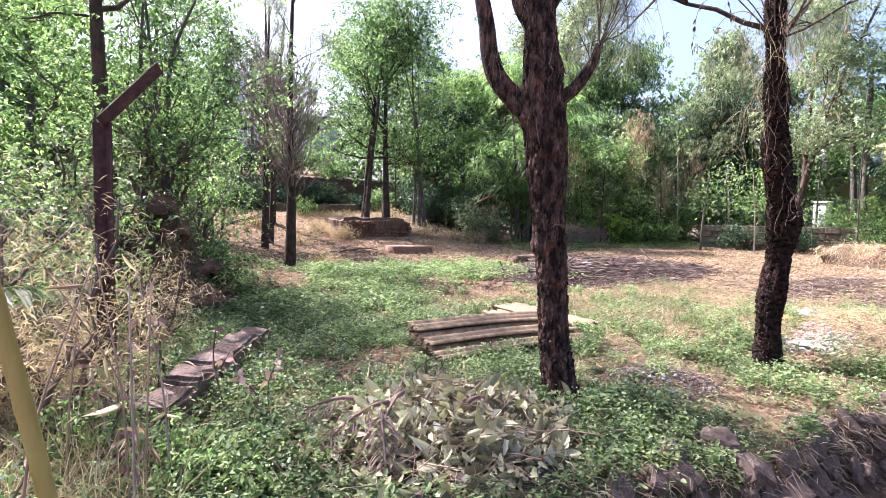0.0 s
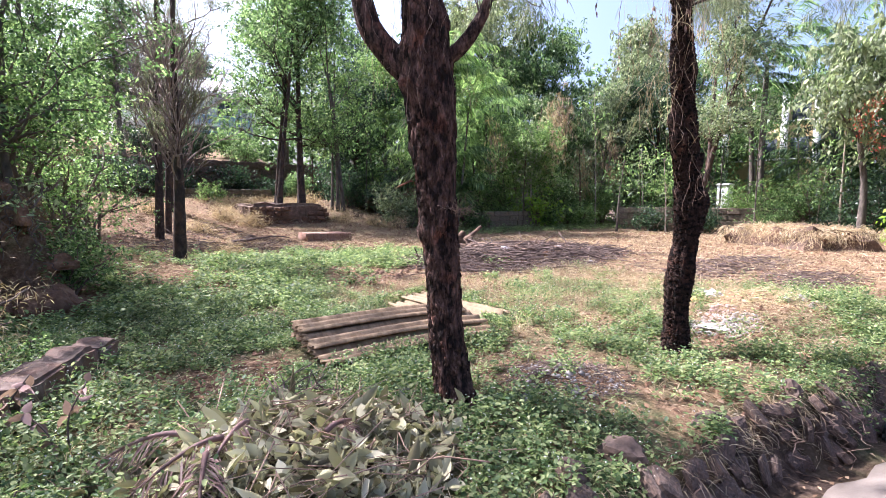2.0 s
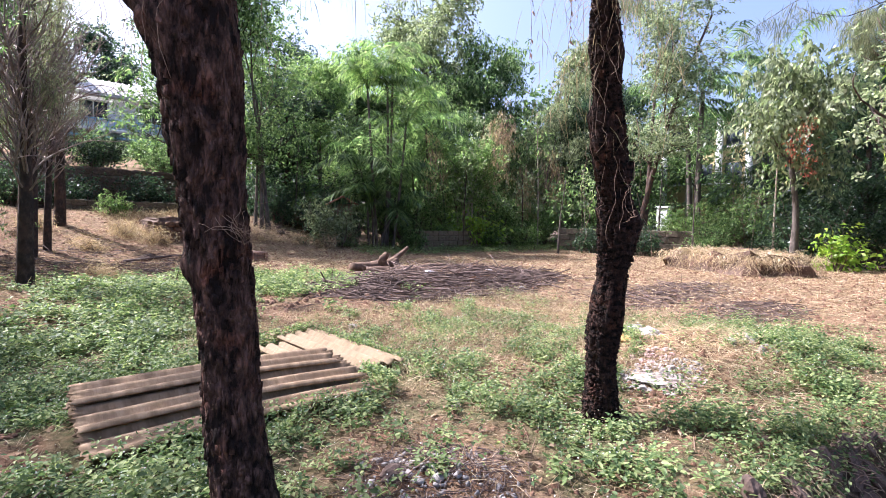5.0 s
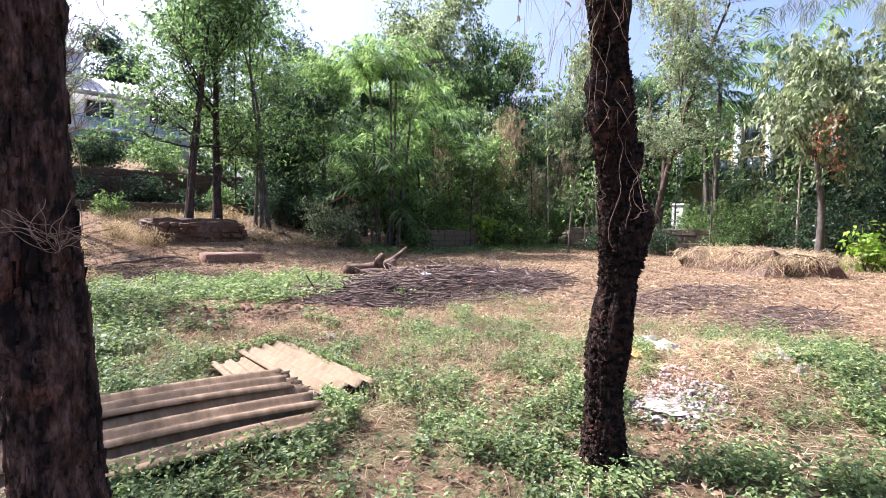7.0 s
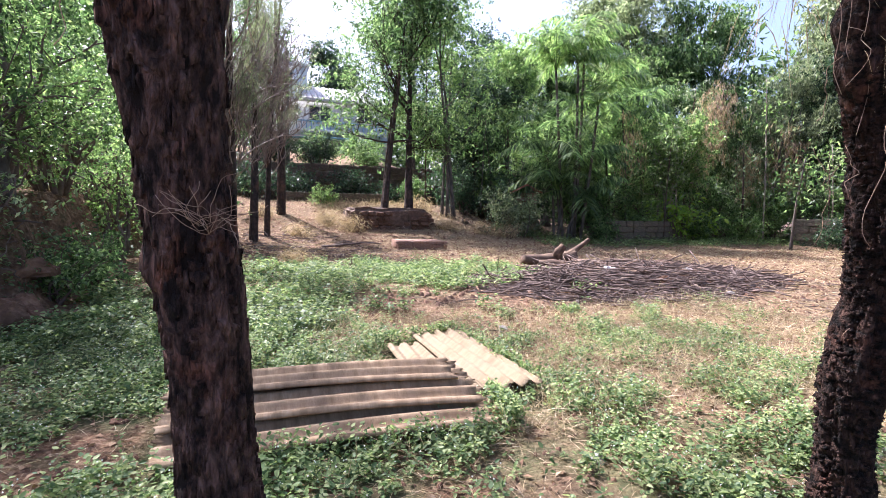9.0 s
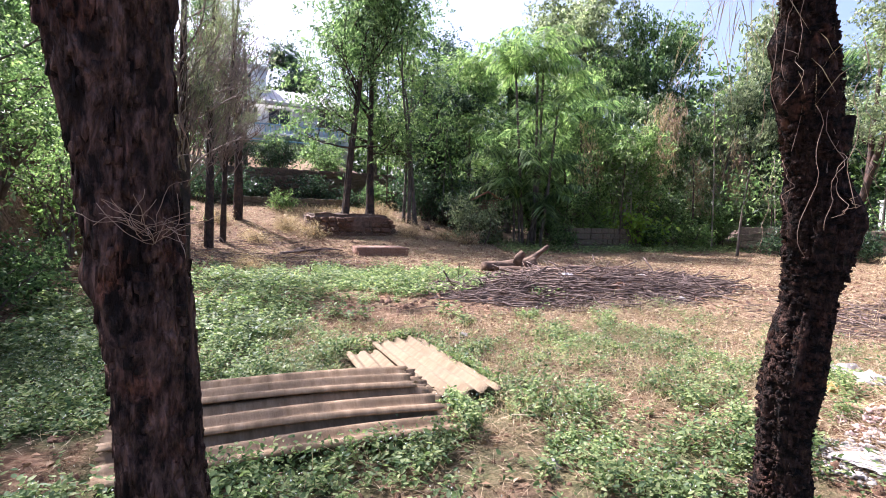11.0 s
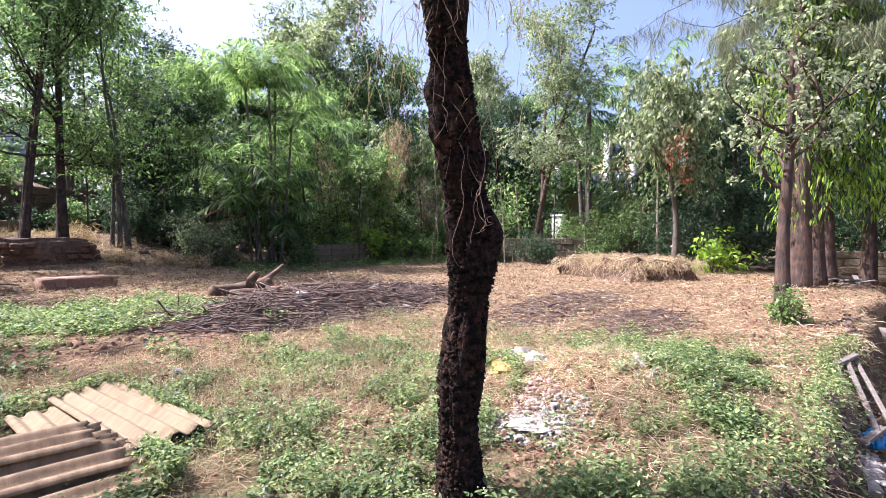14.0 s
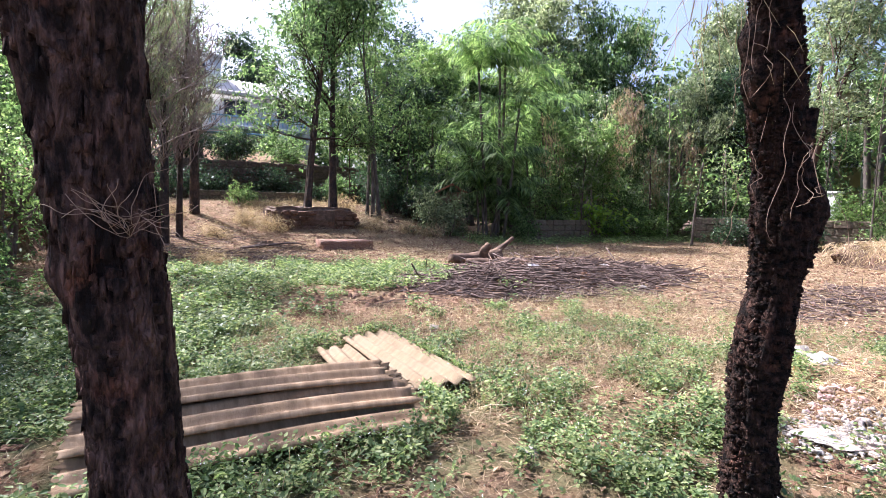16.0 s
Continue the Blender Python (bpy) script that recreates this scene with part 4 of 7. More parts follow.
broad_tree(110, 25.5, 28.5, 18.5, 5.0, "tall open-crowned greyish tree", LEAF_PALE, BARK_GREY, 0.3, 24000, 0.32, 0.14, 0.3)
broad_tree(150, 29.0, 25.5, 15.5, 4.4, "tall open-crowned tree with drooping sprays", LEAF_MID, BARK_GREY, 0.26, 18000, 0.3, 0.12, 0.25, hang=0.6)
broad_tree(151, 33.5, 21.5, 14.0, 4.2, "tall greyish-green tree behind the boundary wall", LEAF_PALE, BARK_GREY, 0.26, 16000, 0.3, 0.12, 0.25, hang=0.6)
broad_tree(153, 23.0, 24.5, 9.5, 3.4, "tangled tree behind the stone wall", LEAF_LIGHT, BARK_GREY, 0.16, 13000, 0.2, 0.08, 0.2, hang=0.6)
broad_tree(111, 21.5, 31.0, 12.5, 3.6, "tall open-crowned greyish tree", LEAF_MID, BARK_GREY, 0.28, 20000, 0.3, 0.13, 0.25)
broad_tree(112, 20.9, 19.3, 5.2, 2.0, "many-stemmed small tree with bright green crown", LEAF_LIGHT, BARK_PALE, 0.11, 11000, 0.15, 0.075, 0.5, (0, 0), 7)
broad_tree(113, 25.0, 21.5, 7.5, 2.8, "dense tangled tree hung with creepers", LEAF_MID, BARK_GREY, 0.15, 14000, 0.16, 0.06, 0.15, (0, 0), 3, hang=0.8)
broad_tree(114, 28.5, 20.5, 8.0, 3.0, "dense tangled tree hung with creepers", LEAF_PALE, BARK_GREY, 0.15, 13000, 0.18, 0.06, 0.12, (0, 0), 3, hang=0.8)
broad_tree(115, 26.6, 13.4, 14.5, 3.4, "tall tree with two brown stems and open crown", LEAF_PALE, BARK_DARK, 0.24, 15000, 0.17, 0.08, 0.38, (0.3, 0), 2)
broad_tree(116, 31.0, 18.0, 9.0, 3.2, "dense dark tree behind the boundary wall", LEAF_DARK, BARK_BLACK, 0.17, 15000, 0.2, 0.09, 0.1)
palm(117, 30.0, 11.6, [(0, 0, 8.6), (0.4, 0.9, 7.2)], "tall palm with arching fronds", LEAF_MID, 11, 2.9, "palms", trunk_r=0.14)
palm(118, 32.5, 9.2, [(0, 0, 9.2), (1.2, 0.4, 7.6)], "tall palm with arching fronds", LEAF_MID, 11, 3.0, "palms", trunk_r=0.14)
palm(119, 29.0, 9.0, [(0, 0, 3.0), (0.8, -0.6, 4.2)], "young palm with broad arching fronds", LEAF_DARK, 10, 2.2, "palms", trunk_r=0.09)
broad_tree(120, 24.0, 5.9, 7.6, 2.3, "large-leaved tree with a drooping crown", LEAF_PALE, BARK_GREY, 0.14, 4200, 0.26, 0.13, 0.5, hang=0.9, clump=0.5)
broad_tree(158, 28.5, 4.6, 8.0, 2.8, "dense dark tree behind the mound", LEAF_DARK, BARK_BLACK, 0.17, 11000, 0.2, 0.09, 0.12)
broad_tree(121, 12.75, 1.8, 5.3, 1.7, "small tree with pale sparse leaves and leafy foot", LEAF_PALE, BARK_DARK, 0.115, 2300, 0.1, 0.06, 0.48, (0, 0), 1, levels=2, clump=0.34)
broad_tree(122, 34.0, 5.0, 11.0, 3.4, "dense tree behind the boundary wall", LEAF_DARK, BARK_GREY, 0.2, 13000, 0.22, 0.1, 0.1)
broad_tree(157, 34.8, 13.6, 9.5, 2.8, "open-crowned tree before the yellow building", LEAF_MID, BARK_GREY, 0.16, 7000, 0.2, 0.09, 0.2)
broad_tree(123, 36.5, 18.5, 12.0, 3.6, "dense tree behind the boundary wall", LEAF_MID, BARK_GREY, 0.2, 14000, 0.22, 0.1, 0.15)


def mast_tree(seed, x, y, h, r, trunk_r):
    """Tall narrow tree clothed in hanging lance-shaped leaves."""
    rng = np.random.default_rng(seed)
    t = thing("tree", (x, y, gz(x, y) - 0.1), "tall narrow tree clothed in hanging yellow-green leaves", "tree", "mast trees beside the road")
    pts = smooth_line([(0, 0, 0), (rng.normal(0, 0.05), rng.normal(0, 0.05), h * 0.3), (rng.normal(0, 0.12), 0.05, h * 0.65), (0.1, 0, h)], 40)
    part_np("trunk", [tube(pts, np.linspace(trunk_r, 0.05, 40) * (1 + 0.4 * np.exp(-np.linspace(0, 20, 40))), 16, 0.1, seed)], BARK_DARK, t, smooth=True)
    limbs, tips = [], []
    for k in range(10, 40):
        for _ in range(2):
            a_ = rng.uniform(0, 2 * np.pi)
            q = smooth_line([pts[k], pts[k] + [math.cos(a_) * r * 0.5, math.sin(a_) * r * 0.5, 0.05], pts[k] + [math.cos(a_) * r, math.sin(a_) * r, -0.6]], 8) * 1.0
            limbs.append(tube(q, np.linspace(0.025, 0.008, 8), 5))
            tips += [(q[i], None) for i in (2, 3, 4, 5, 6, 7)]
    part_np("branchwork", limbs, BARK_DARK, t)
    n = 8000
    T = np.array([q for q, _ in tips])
    P = T[rng.integers(0, len(T), n)] + rng.normal(0, 1, (n, 3)) * [0.18, 0.18, 0.3]
    D = rng.normal(0, 1, (n, 3)) * [0.35, 0.35, 0.2] - [0, 0, 1.0]
    # large bright share stands in for sun on the crown; dark leaves fall anywhere
    half = rng.uniform(0, 1, n) < 0.7
    part_np("crown", [kites(P[half], D[half], 0.24 * rng.uniform(0.7, 1.2, half.sum()), 0.05, rng, 0.1)], LEAF_YELLOW, t)
    part_np("dark_leaves", [kites(P[~half], D[~half], 0.24, 0.06, rng, 0.1)], LEAF_DARK, t)




def casuarina(seed, x, y, h, r):
    """A tall roadside casuarina: a straight dark trunk and long boughs hung with pale needles."""
    rng = np.random.default_rng(seed)
    t = thing("tree", (x, y, gz(x, y) - 0.1), "tall casuarina with boughs of hanging pale green needles", "tree")
    pts = smooth_line([(0, 0, 0), (0.05, 0.02, h * 0.3), (-0.05, 0.1, h * 0.65), (0.1, 0, h)], 50)
    part_np("trunk", [tube(pts, np.linspace(r, 0.04, 50), 16, 0.12, seed)], BARK_DARK, t, smooth=True)
    starts = [(pts[i], [math.cos(2.4 * i), math.sin(2.4 * i), 0.35]) for i in range(24, 50, 2)]
    casuarina_crown(rng, t, starts, 2.0, 42000, 0.34, NEEDLE, 2, 0.1, 0.04, 0.011, 1.0)


casuarina(136, 18.9, 1.78, 11.5, 0.26)
mast_tree(130, 20.0, 1.5, 11.0, 1.35, 0.2)
mast_tree(131, 21.4, 1.25, 12.0, 1.5, 0.2)
mast_tree(132, 22.6, 0.3, 13.0, 2.0, 0.2)
broad_tree(133, 25.5, -1.6, 9.0, 3.0, "dark dense tree over the road's end", LEAF_DARK, BARK_BLACK, 0.22, 16000, 0.2, 0.08, 0.15, hang=0.7)
broad_tree(134, 27.5, -3.2, 10.0, 3.6, "dark dense tree over the road's end", LEAF_DARK, BARK_BLACK, 0.22, 15000, 0.2, 0.08, 0.15, hang=0.7)
broad_tree(135, 20.5, -6.5, 9.5, 3.2, "dark dense tree beside the road", LEAF_DARK, BARK_BLACK, 0.22, 12000, 0.2, 0.08, 0.2)

# left side: overhanging trees and shrubs behind the fence
broad_tree(140, -0.6, 9.0, 7.6, 3.2, "leafy tree leaning over the earth bank", LEAF_LIGHT, BARK_DARK, 0.12, 7000, 0.13, 0.06, 0.45, (0.2, -1.2), 1, levels=3, clump=0.35)
broad_tree(141, 0.05, 9.5, 4.6, 2.2, "leafy small tree above the earth bank", LEAF_MID, BARK_GREY, 0.09, 9500, 0.085, 0.045, 0.2, (0.3, -0.5), 3)
broad_tree(142, -4.6, 10.5, 5.0, 2.2, "leafy small tree behind the fence", LEAF_PALE, BARK_GREY, 0.1, 6500, 0.1, 0.05, 0.2, (0, 0), 2)
broad_tree(143, -2.5, 15.5, 5.0, 2.2, "light green tree behind the earth bank", LEAF_LIGHT, BARK_GREY, 0.15, 8000, 0.14, 0.07, 0.2)
broad_tree(144, 0.2, 20.5, 8.0, 2.8, "fine-leaved tree beside the path", LEAF_MID, BARK_GREY, 0.15, 12000, 0.14, 0.06, 0.25)
broad_tree(145, -6.0, 12.0, 7.0, 2.6, "leafy green tree beyond the fence", LEAF_MID, BARK_GREY, 0.16, 10000, 0.18, 0.08, 0.2)
broad_tree(146, -3.5, 25.0, 9.0, 3.4, "leafy green tree beyond the fence", LEAF_MID, BARK_GREY, 0.18, 10000, 0.2, 0.09, 0.2)
broad_tree(147, 3.5, 31.0, 9.0, 2.8, "leafy green tree on the upper terrace", LEAF_MID, BARK_GREY, 0.15, 8000, 0.2, 0.09, 0.35)
broad_tree(148, 13.0, 34.0, 11.5, 4.0, "leafy green tree on the upper terrace", LEAF_MID, BARK_GREY, 0.2, 13000, 0.22, 0.1, 0.25)
broad_tree(154, 5.5, 59.0, 12.0, 4.5, "tree behind the white house", LEAF_MID, BARK_GREY, 0.25, 9000, 0.4, 0.18, 0.2)
broad_tree(155, 11.5, 60.0, 13.0, 4.5, "tree behind the white house", LEAF_DARK, BARK_GREY, 0.25, 9000, 0.4, 0.18, 0.2)
broad_tree(156, 5.0, 32.0, 9.5, 2.8, "bare-branched thin tree on the upper terrace", LEAF_PALE, BARK_GREY, 0.12, 1800, 0.16, 0.07, 0.4, levels=2)
broad_tree(149, 17.5, 33.0, 10.5, 4.0, "leafy green tree on the upper terrace", LEAF_DARK, BARK_GREY, 0.2, 13000, 0.22, 0.1, 0.2)

for k, (x, y, h, r, leaf, n, L) in enumerate([
        (13.0, 19.6, 1.7, 1.1, LEAF_PALE, 3500, 0.13), (11.9, 22.4, 1.6, 1.2, LEAF_DARK, 3000, 0.12), (14.2, 21.6, 2.6, 1.5, LEAF_DARK, 4500, 0.15),
        (17.2, 20.0, 2.6, 1.4, LEAF_MID, 4500, 0.15), (18.6, 19.4, 1.4, 0.8, LEAF_LIGHT, 2200, 0.12), (20.0, 20.6, 3.0, 1.5, LEAF_LIGHT, 5000, 0.15),
        (22.6, 20.4, 3.0, 1.5, LEAF_MID, 5000, 0.14), (24.2, 19.6, 2.6, 1.5, LEAF_MID, 4500, 0.14), (26.4, 18.8, 2.8, 1.6, LEAF_LIGHT, 5000, 0.14),
        (28.6, 17.2, 3.0, 1.7, LEAF_MID, 5000, 0.15), (30.5, 14.5, 2.6, 1.6, LEAF_DARK, 4500, 0.15), (31.5, 12.4, 2.4, 1.6, LEAF_LIGHT, 4000, 0.14),
        (28.0, 11.2, 2.6, 1.5, LEAF_LIGHT, 4200, 0.14), (27.5, 8.4, 2.4, 1.5, LEAF_MID, 4200, 0.14), (26.4, 6.4, 2.4, 1.4, LEAF_DARK, 4200, 0.14),
        (25.5, 4.2, 2.4, 1.3, LEAF_DARK, 4000, 0.14), (27.5, 2.4, 2.8, 1.6, LEAF_DARK, 4500, 0.15), (23.0, 4.4, 1.2, 0.6, LEAF_YELLOW, 500, 0.24),
        (30.0, -0.5, 3.0, 1.8, LEAF_DARK, 4500, 0.16), (26.0, -5.0, 3.0, 1.8, LEAF_DARK, 4500, 0.16),
        (5.0, 26.0, 1.5, 1.3, LEAF_DARK, 3600, 0.12), (7.6, 26.3, 1.7, 1.3, LEAF_DARK, 3600, 0.12), (3.0, 25.6, 1.6, 1.4, LEAF_DARK, 3600, 0.12),
        (5.9, 23.4, 0.8, 0.6, LEAF_LIGHT, 1200, 0.1), (10.6, 25.6, 1.3, 0.9, LEAF_MID, 2400, 0.12), (6.5, 33.0, 1.7, 1.6, LEAF_MID, 3600, 0.16), (9.8, 35.0, 1.7, 1.6, LEAF_MID, 3600, 0.16), (2.0, 36.0, 4.0, 2.6, LEAF_MID, 5000, 0.17),
        (4.0, 28.4, 1.6, 1.3, LEAF_DARK, 3200, 0.13), (6.2, 28.6, 1.5, 1.3, LEAF_DARK, 3200, 0.13), (8.8, 28.3, 1.3, 1.0, LEAF_MID, 2600, 0.13), (9.3, 26.2, 1.2, 1.0, LEAF_DARK, 2600, 0.12), (12.6, 25.8, 1.8, 1.4, LEAF_DARK, 3600, 0.13), (25.0, 14.6, 1.3, 1.0, LEAF_DARK, 2600, 0.12), (25.6, 12.4, 1.5, 1.1, LEAF_DARK, 2800, 0.12), (26.6, 10.0, 1.4, 1.0, LEAF_MID, 2600, 0.12), (27.0, 7.6, 1.3, 1.0, LEAF_DARK, 2600, 0.12), (16.2, 18.0, 0.9, 0.6, LEAF_MID, 1400, 0.13), (21.4, 18.4, 1.1, 0.7, LEAF_MID, 1600, 0.13), (12.5, 1.75, 0.5, 0.25, LEAF_LIGHT, 700, 0.08), (20.3, 18.7, 1.9, 0.8, LEAF_YELLOW, 420, 0.3), (21.6, 18.9, 1.5, 0.7, LEAF_YELLOW, 320, 0.28), (12.9, 18.9, 1.3, 0.9, LEAF_PALE, 1600, 0.16), (23.8, 18.4, 1.2, 0.9, LEAF_LIGHT, 1500, 0.15), (26.8, 16.2, 1.2, 0.9, LEAF_LIGHT, 1500, 0.15)]):
    bush(300 + k, x, y, h, r, "leafy green shrub at the lot's edge", leaf, n, L, L * 0.5, group="shrubs round the lot")
for k, (x, y, h, r) in enumerate([(3.9, 13.2, 0.35, 0.5), (4.6, 18.8, 0.4, 0.6), (5.6, 20.4, 0.5, 0.6), (6.4, 19.4, 0.5, 0.5), (10.2, 19.6, 0.5, 0.6), (11.4, 19.2, 0.4, 0.6), (12.2, 18.6, 0.5, 0.7), (3.4, 21.0, 0.5, 0.6), (9.9, 22.6, 0.6, 0.6)]):
    bush(440 + k, x, y, h, r, "withered tan clump of dry grass", NEEDLE_DRY, 900, 0.22, 0.014, 6, name="grass_clump", group="dry grass clumps", category="dry grass")
for k, (x, y, h, r, leaf, n) in enumerate([
        (-0.1, 9.7, 2.3, 1.2, LEAF_LIGHT, 5500), (-1.0, 8.4, 2.6, 1.1, LEAF_PALE, 5500), (-1.2, 7.3, 2.2, 1.0, LEAF_LIGHT, 4200), (0.2, 10.9, 2.4, 1.2, LEAF_MID, 6000),
        (0.7, 12.2, 2.6, 1.2, LEAF_LIGHT, 6000), (-2.2, 7.4, 1.8, 0.9, LEAF_PALE, 4000), (1.2, 14.3, 2.4, 1.2, LEAF_MID, 5000), (-0.7, 6.2, 1.2, 0.6, LEAF_MID, 3000), (0.75, 8.9, 0.7, 0.5, LEAF_MID, 1800), (0.9, 10.2, 0.8, 0.5, LEAF_MID, 1800)]):
    bush(340 + k, x, y, h, r, "dense small-leaved shrub over the earth bank", leaf, n, 0.075, 0.04, 9, group="shrubs on the bank")


def creepers():
    """Dry tan creepers hanging out of the far trees, and thin bare stems between them."""
    rng = np.random.default_rng(55)
    for x, y, z, n in ((22.3, 19.4, 5.6, 900), (23.4, 19.6, 6.4, 700), (25.2, 19.3, 4.6, 800), (24.0, 19.9, 7.2, 700), (27.0, 18.5, 5.0, 700), (18.8, 19.8, 5.0, 500)):
        t = thing("creeper", (x, y, z), "dry tan creeper hanging from a tree", "creeper", "dry creepers")
        strands = [vine(rng, rng.normal(0, 0.3, 3), rng.uniform(1.2, 2.6), 0.3, 0.012) for _ in range(14)]
        tagged(part_np("strand", strands, DRY_TWIG, t), kind="stuff")
        o = rng.normal(0, 1, (60, 3)) * [0.35, 0.35, 0.9] - [0, 0, 0.9]
        part_np("foliage", [needle_sprays(rng, o, n, 0.34, 1.4, 0.02)], NEEDLE_DRY, t)
    for k in range(24):
        a_ = radians(rng.uniform(18, 82))
        d = rng.uniform(22.5, 28)
        x, y = 3.2 + d * math.sin(a_), 1.3 + d * math.cos(a_)
        h = rng.uniform(3, 7.5)
        lean = rng.normal(0, 0.06 * h, 2)
        t = thing("sapling", (x, y, gz(x, y) - 0.1), "thin bare-stemmed sapling with a tuft of leaves", "sapling", "saplings round the lot")
        pts = smooth_line([(0, 0, 0), (lean[0] * 0.3, lean[1] * 0.3, h * 0.5), (lean[0], lean[1], h)], 14)
        part_np("stem", [tube(pts, np.linspace(0.05, 0.02, 14) * rng.uniform(0.6, 1.3), 6)], (BARK_PALE, BARK_GREY, BARK_DARK)[k % 3], t)
        m = 260
        P = pts[rng.integers(7, 14, m)] + rng.normal(0, 1, (m, 3)) * [0.5, 0.5, 0.3]
        part_np("crown", [kites(P, rng.normal(0, 1, (m, 3)) * [1, 1, 0.6] - [0, 0, 0.5], 0.2 * rng.uniform(0.6, 1.3, m), 0.075, rng, 0.4)], (LEAF_LIGHT, LEAF_MID, LEAF_PALE)[k % 3], t)


creepers()


def far_woods():
    """The mass of foliage behind the first row of trees."""
    rng = np.random.default_rng(77)
    way = smooth_line([(-16, 8), (-9, 20), (-6, 34), (0, 60), (16, 60), (24, 38), (36, 28), (43, 14), (42, 0), (36, -12), (20, -20)], 400)
    n = 80000
    k = rng.integers(0, 400, n)
    top = 8.0 + 2.5 * np.sin(k * 0.11) + 1.8 * np.sin(k * 0.31 + 1) + 1.0 * np.sin(k * 0.83)
    P = np.zeros((n, 3))
    P[:, :2] = way[k] + rng.normal(0, 1.5, (n, 2))
    P[:, 2] = ground_height(P[:, 0], P[:, 1]) + top * rng.uniform(0, 1, n) ** 0.8
    P += 0.9 * np.stack([np.sin(P[:, 2] * 2.1 + k), np.cos(P[:, 2] * 1.7 + k * 0.7), np.sin(k * 1.3)], -1)
    D = rng.normal(0, 1, (n, 3)) * [1, 1, 0.6] - [0, 0, 0.3]
    solo("far_woods", [kites(P, D, 0.55 * rng.uniform(0.6, 1.3, n), 0.3, rng, 0.4)], LEAF_MID, "mass of green woodland behind the lot", "woods", kind="stuff")


far_woods()


# ---- loose sheets, heaps and small things on the lot ----
def corrugated(length, width, pitch=0.146, depth=0.044, thick=0.008, bow=0.0, seed=0):
    """A corrugated fibre-cement sheet, ridges along its length, with real thickness and chipped ends."""
    r = np.random.default_rng(seed)
    u = np.linspace(0, width, int(width / pitch * 12) + 1)
    v = np.linspace(0, length, 25)
    U, V_ = np.meshgrid(u, v, indexing="ij")
    Z = depth * 0.5 * np.sin(2 * np.pi * U / pitch) + bow * np.sin(np.pi * V_ / length) + 0.01 * np.sin(3 * U + 2 * V_)
    chip = 0.012 * r.normal(0, 1, len(u))
    Y = V_ + np.where(V_ == 0, chip[:, None], 0) + np.where(V_ == length, -chip[::-1][:, None], 0)
    top = np.stack([U, Y, Z + thick / 2], -1)
    bot = np.stack([U, Y, Z - thick / 2], -1)
    a_, b_ = U.shape
    i, j = np.meshgrid(np.arange(a_ - 1), np.arange(b_ - 1), indexing="ij")
    f = np.stack([i * b_ + j, (i + 1) * b_ + j, (i + 1) * b_ + j + 1, i * b_ + j + 1], -1).reshape(-1, 4)
    n = a_ * b_
    rim = [k * b_ for k in range(a_)] + [(a_ - 1) * b_ + k for k in range(1, b_)] + [k * b_ + b_ - 1 for k in range(a_ - 2, -1, -1)] + [k for k in range(b_ - 2, 0, -1)]
    rim = np.array(rim)
    nxt = np.roll(rim, -1)
    side = np.stack([nxt, rim, rim + n, nxt + n], -1)
    return np.concatenate([top.reshape(-1, 3), bot.reshape(-1, 3)]), np.concatenate([f, f[:, ::-1] + n, side])


def sheet(place, length, width, mat, label, bow=0.0, seed=0):
    solo("corrugated_sheet", [corrugated(length, width, bow=bow, seed=seed)], mat, label, "roof sheet", "loose roof sheets", smooth=True, place=place)


sheet(pose(4.26, 4.95, 0.07, 0.5, -1.0, -3.0), 1.5, 0.6, ASBESTOS_PALE, "cream corrugated cement sheet, half covered by another", 0.0, 1)
sheet(pose(4.63, 4.9, 0.115, 0.3, -1.0, -1.0), 1.88, 0.59, ASBESTOS_PALE, "sunlit cream corrugated cement sheet lying in the weeds", 0.0, 5)
sheet(pose(4.66, 4.4, 0.065, 0.3, -6.0, 89.0), 2.15, 0.88, ASBESTOS, "weathered brown corrugated cement sheet, lowest of a pile", 0.02, 2)
sheet(pose(4.56, 4.6, 0.15, 0.3, -7.0, 87.0), 2.05, 0.66, ASBESTOS, "weathered brown corrugated cement sheet lying on another", 0.02, 3)
sheet(pose(4.47, 4.86, 0.24, 0.3, -5.0, 85.5), 1.95, 0.37, ASBESTOS, "broken brown corrugated cement sheet on top of the pile", 0.015, 4)


def scatter(rng, n, lo, hi, weight):
    """Places on the lot where weight(x, y) lets them be."""
    P = np.stack([rng.uniform(lo[0], hi[0], n), rng.uniform(lo[1], hi[1], n)], -1)
    keep = rng.uniform(0, 1, n) < weight(P[:, 0], P[:, 1])
    P = P[keep]
    return np.concatenate([P, ground_height(P[:, 0], P[:, 1])[:, None]], 1)


def off_sheets(x, y):
    on = ((x > 2.45) & (x < 4.6) & (y > 4.36) & (y < 5.2)) | ((x > 4.25) & (x < 5.22) & (y > 4.9) & (y < 6.78))
    tree = ((x - 3.015) ** 2 + (y - 3.24) ** 2 < 0.045) | ((x - 5.68) ** 2 + (y - 2.96) ** 2 < 0.03)
    heap = ((x - 1.72) / 0.88) ** 2 + ((y - 2.9) / 0.82) ** 2 < 1
    return ~(on | tree | heap)


def on_lot(x, y):
    return (y > bank_top(x) - 0.1) & off_sheets(x, y)


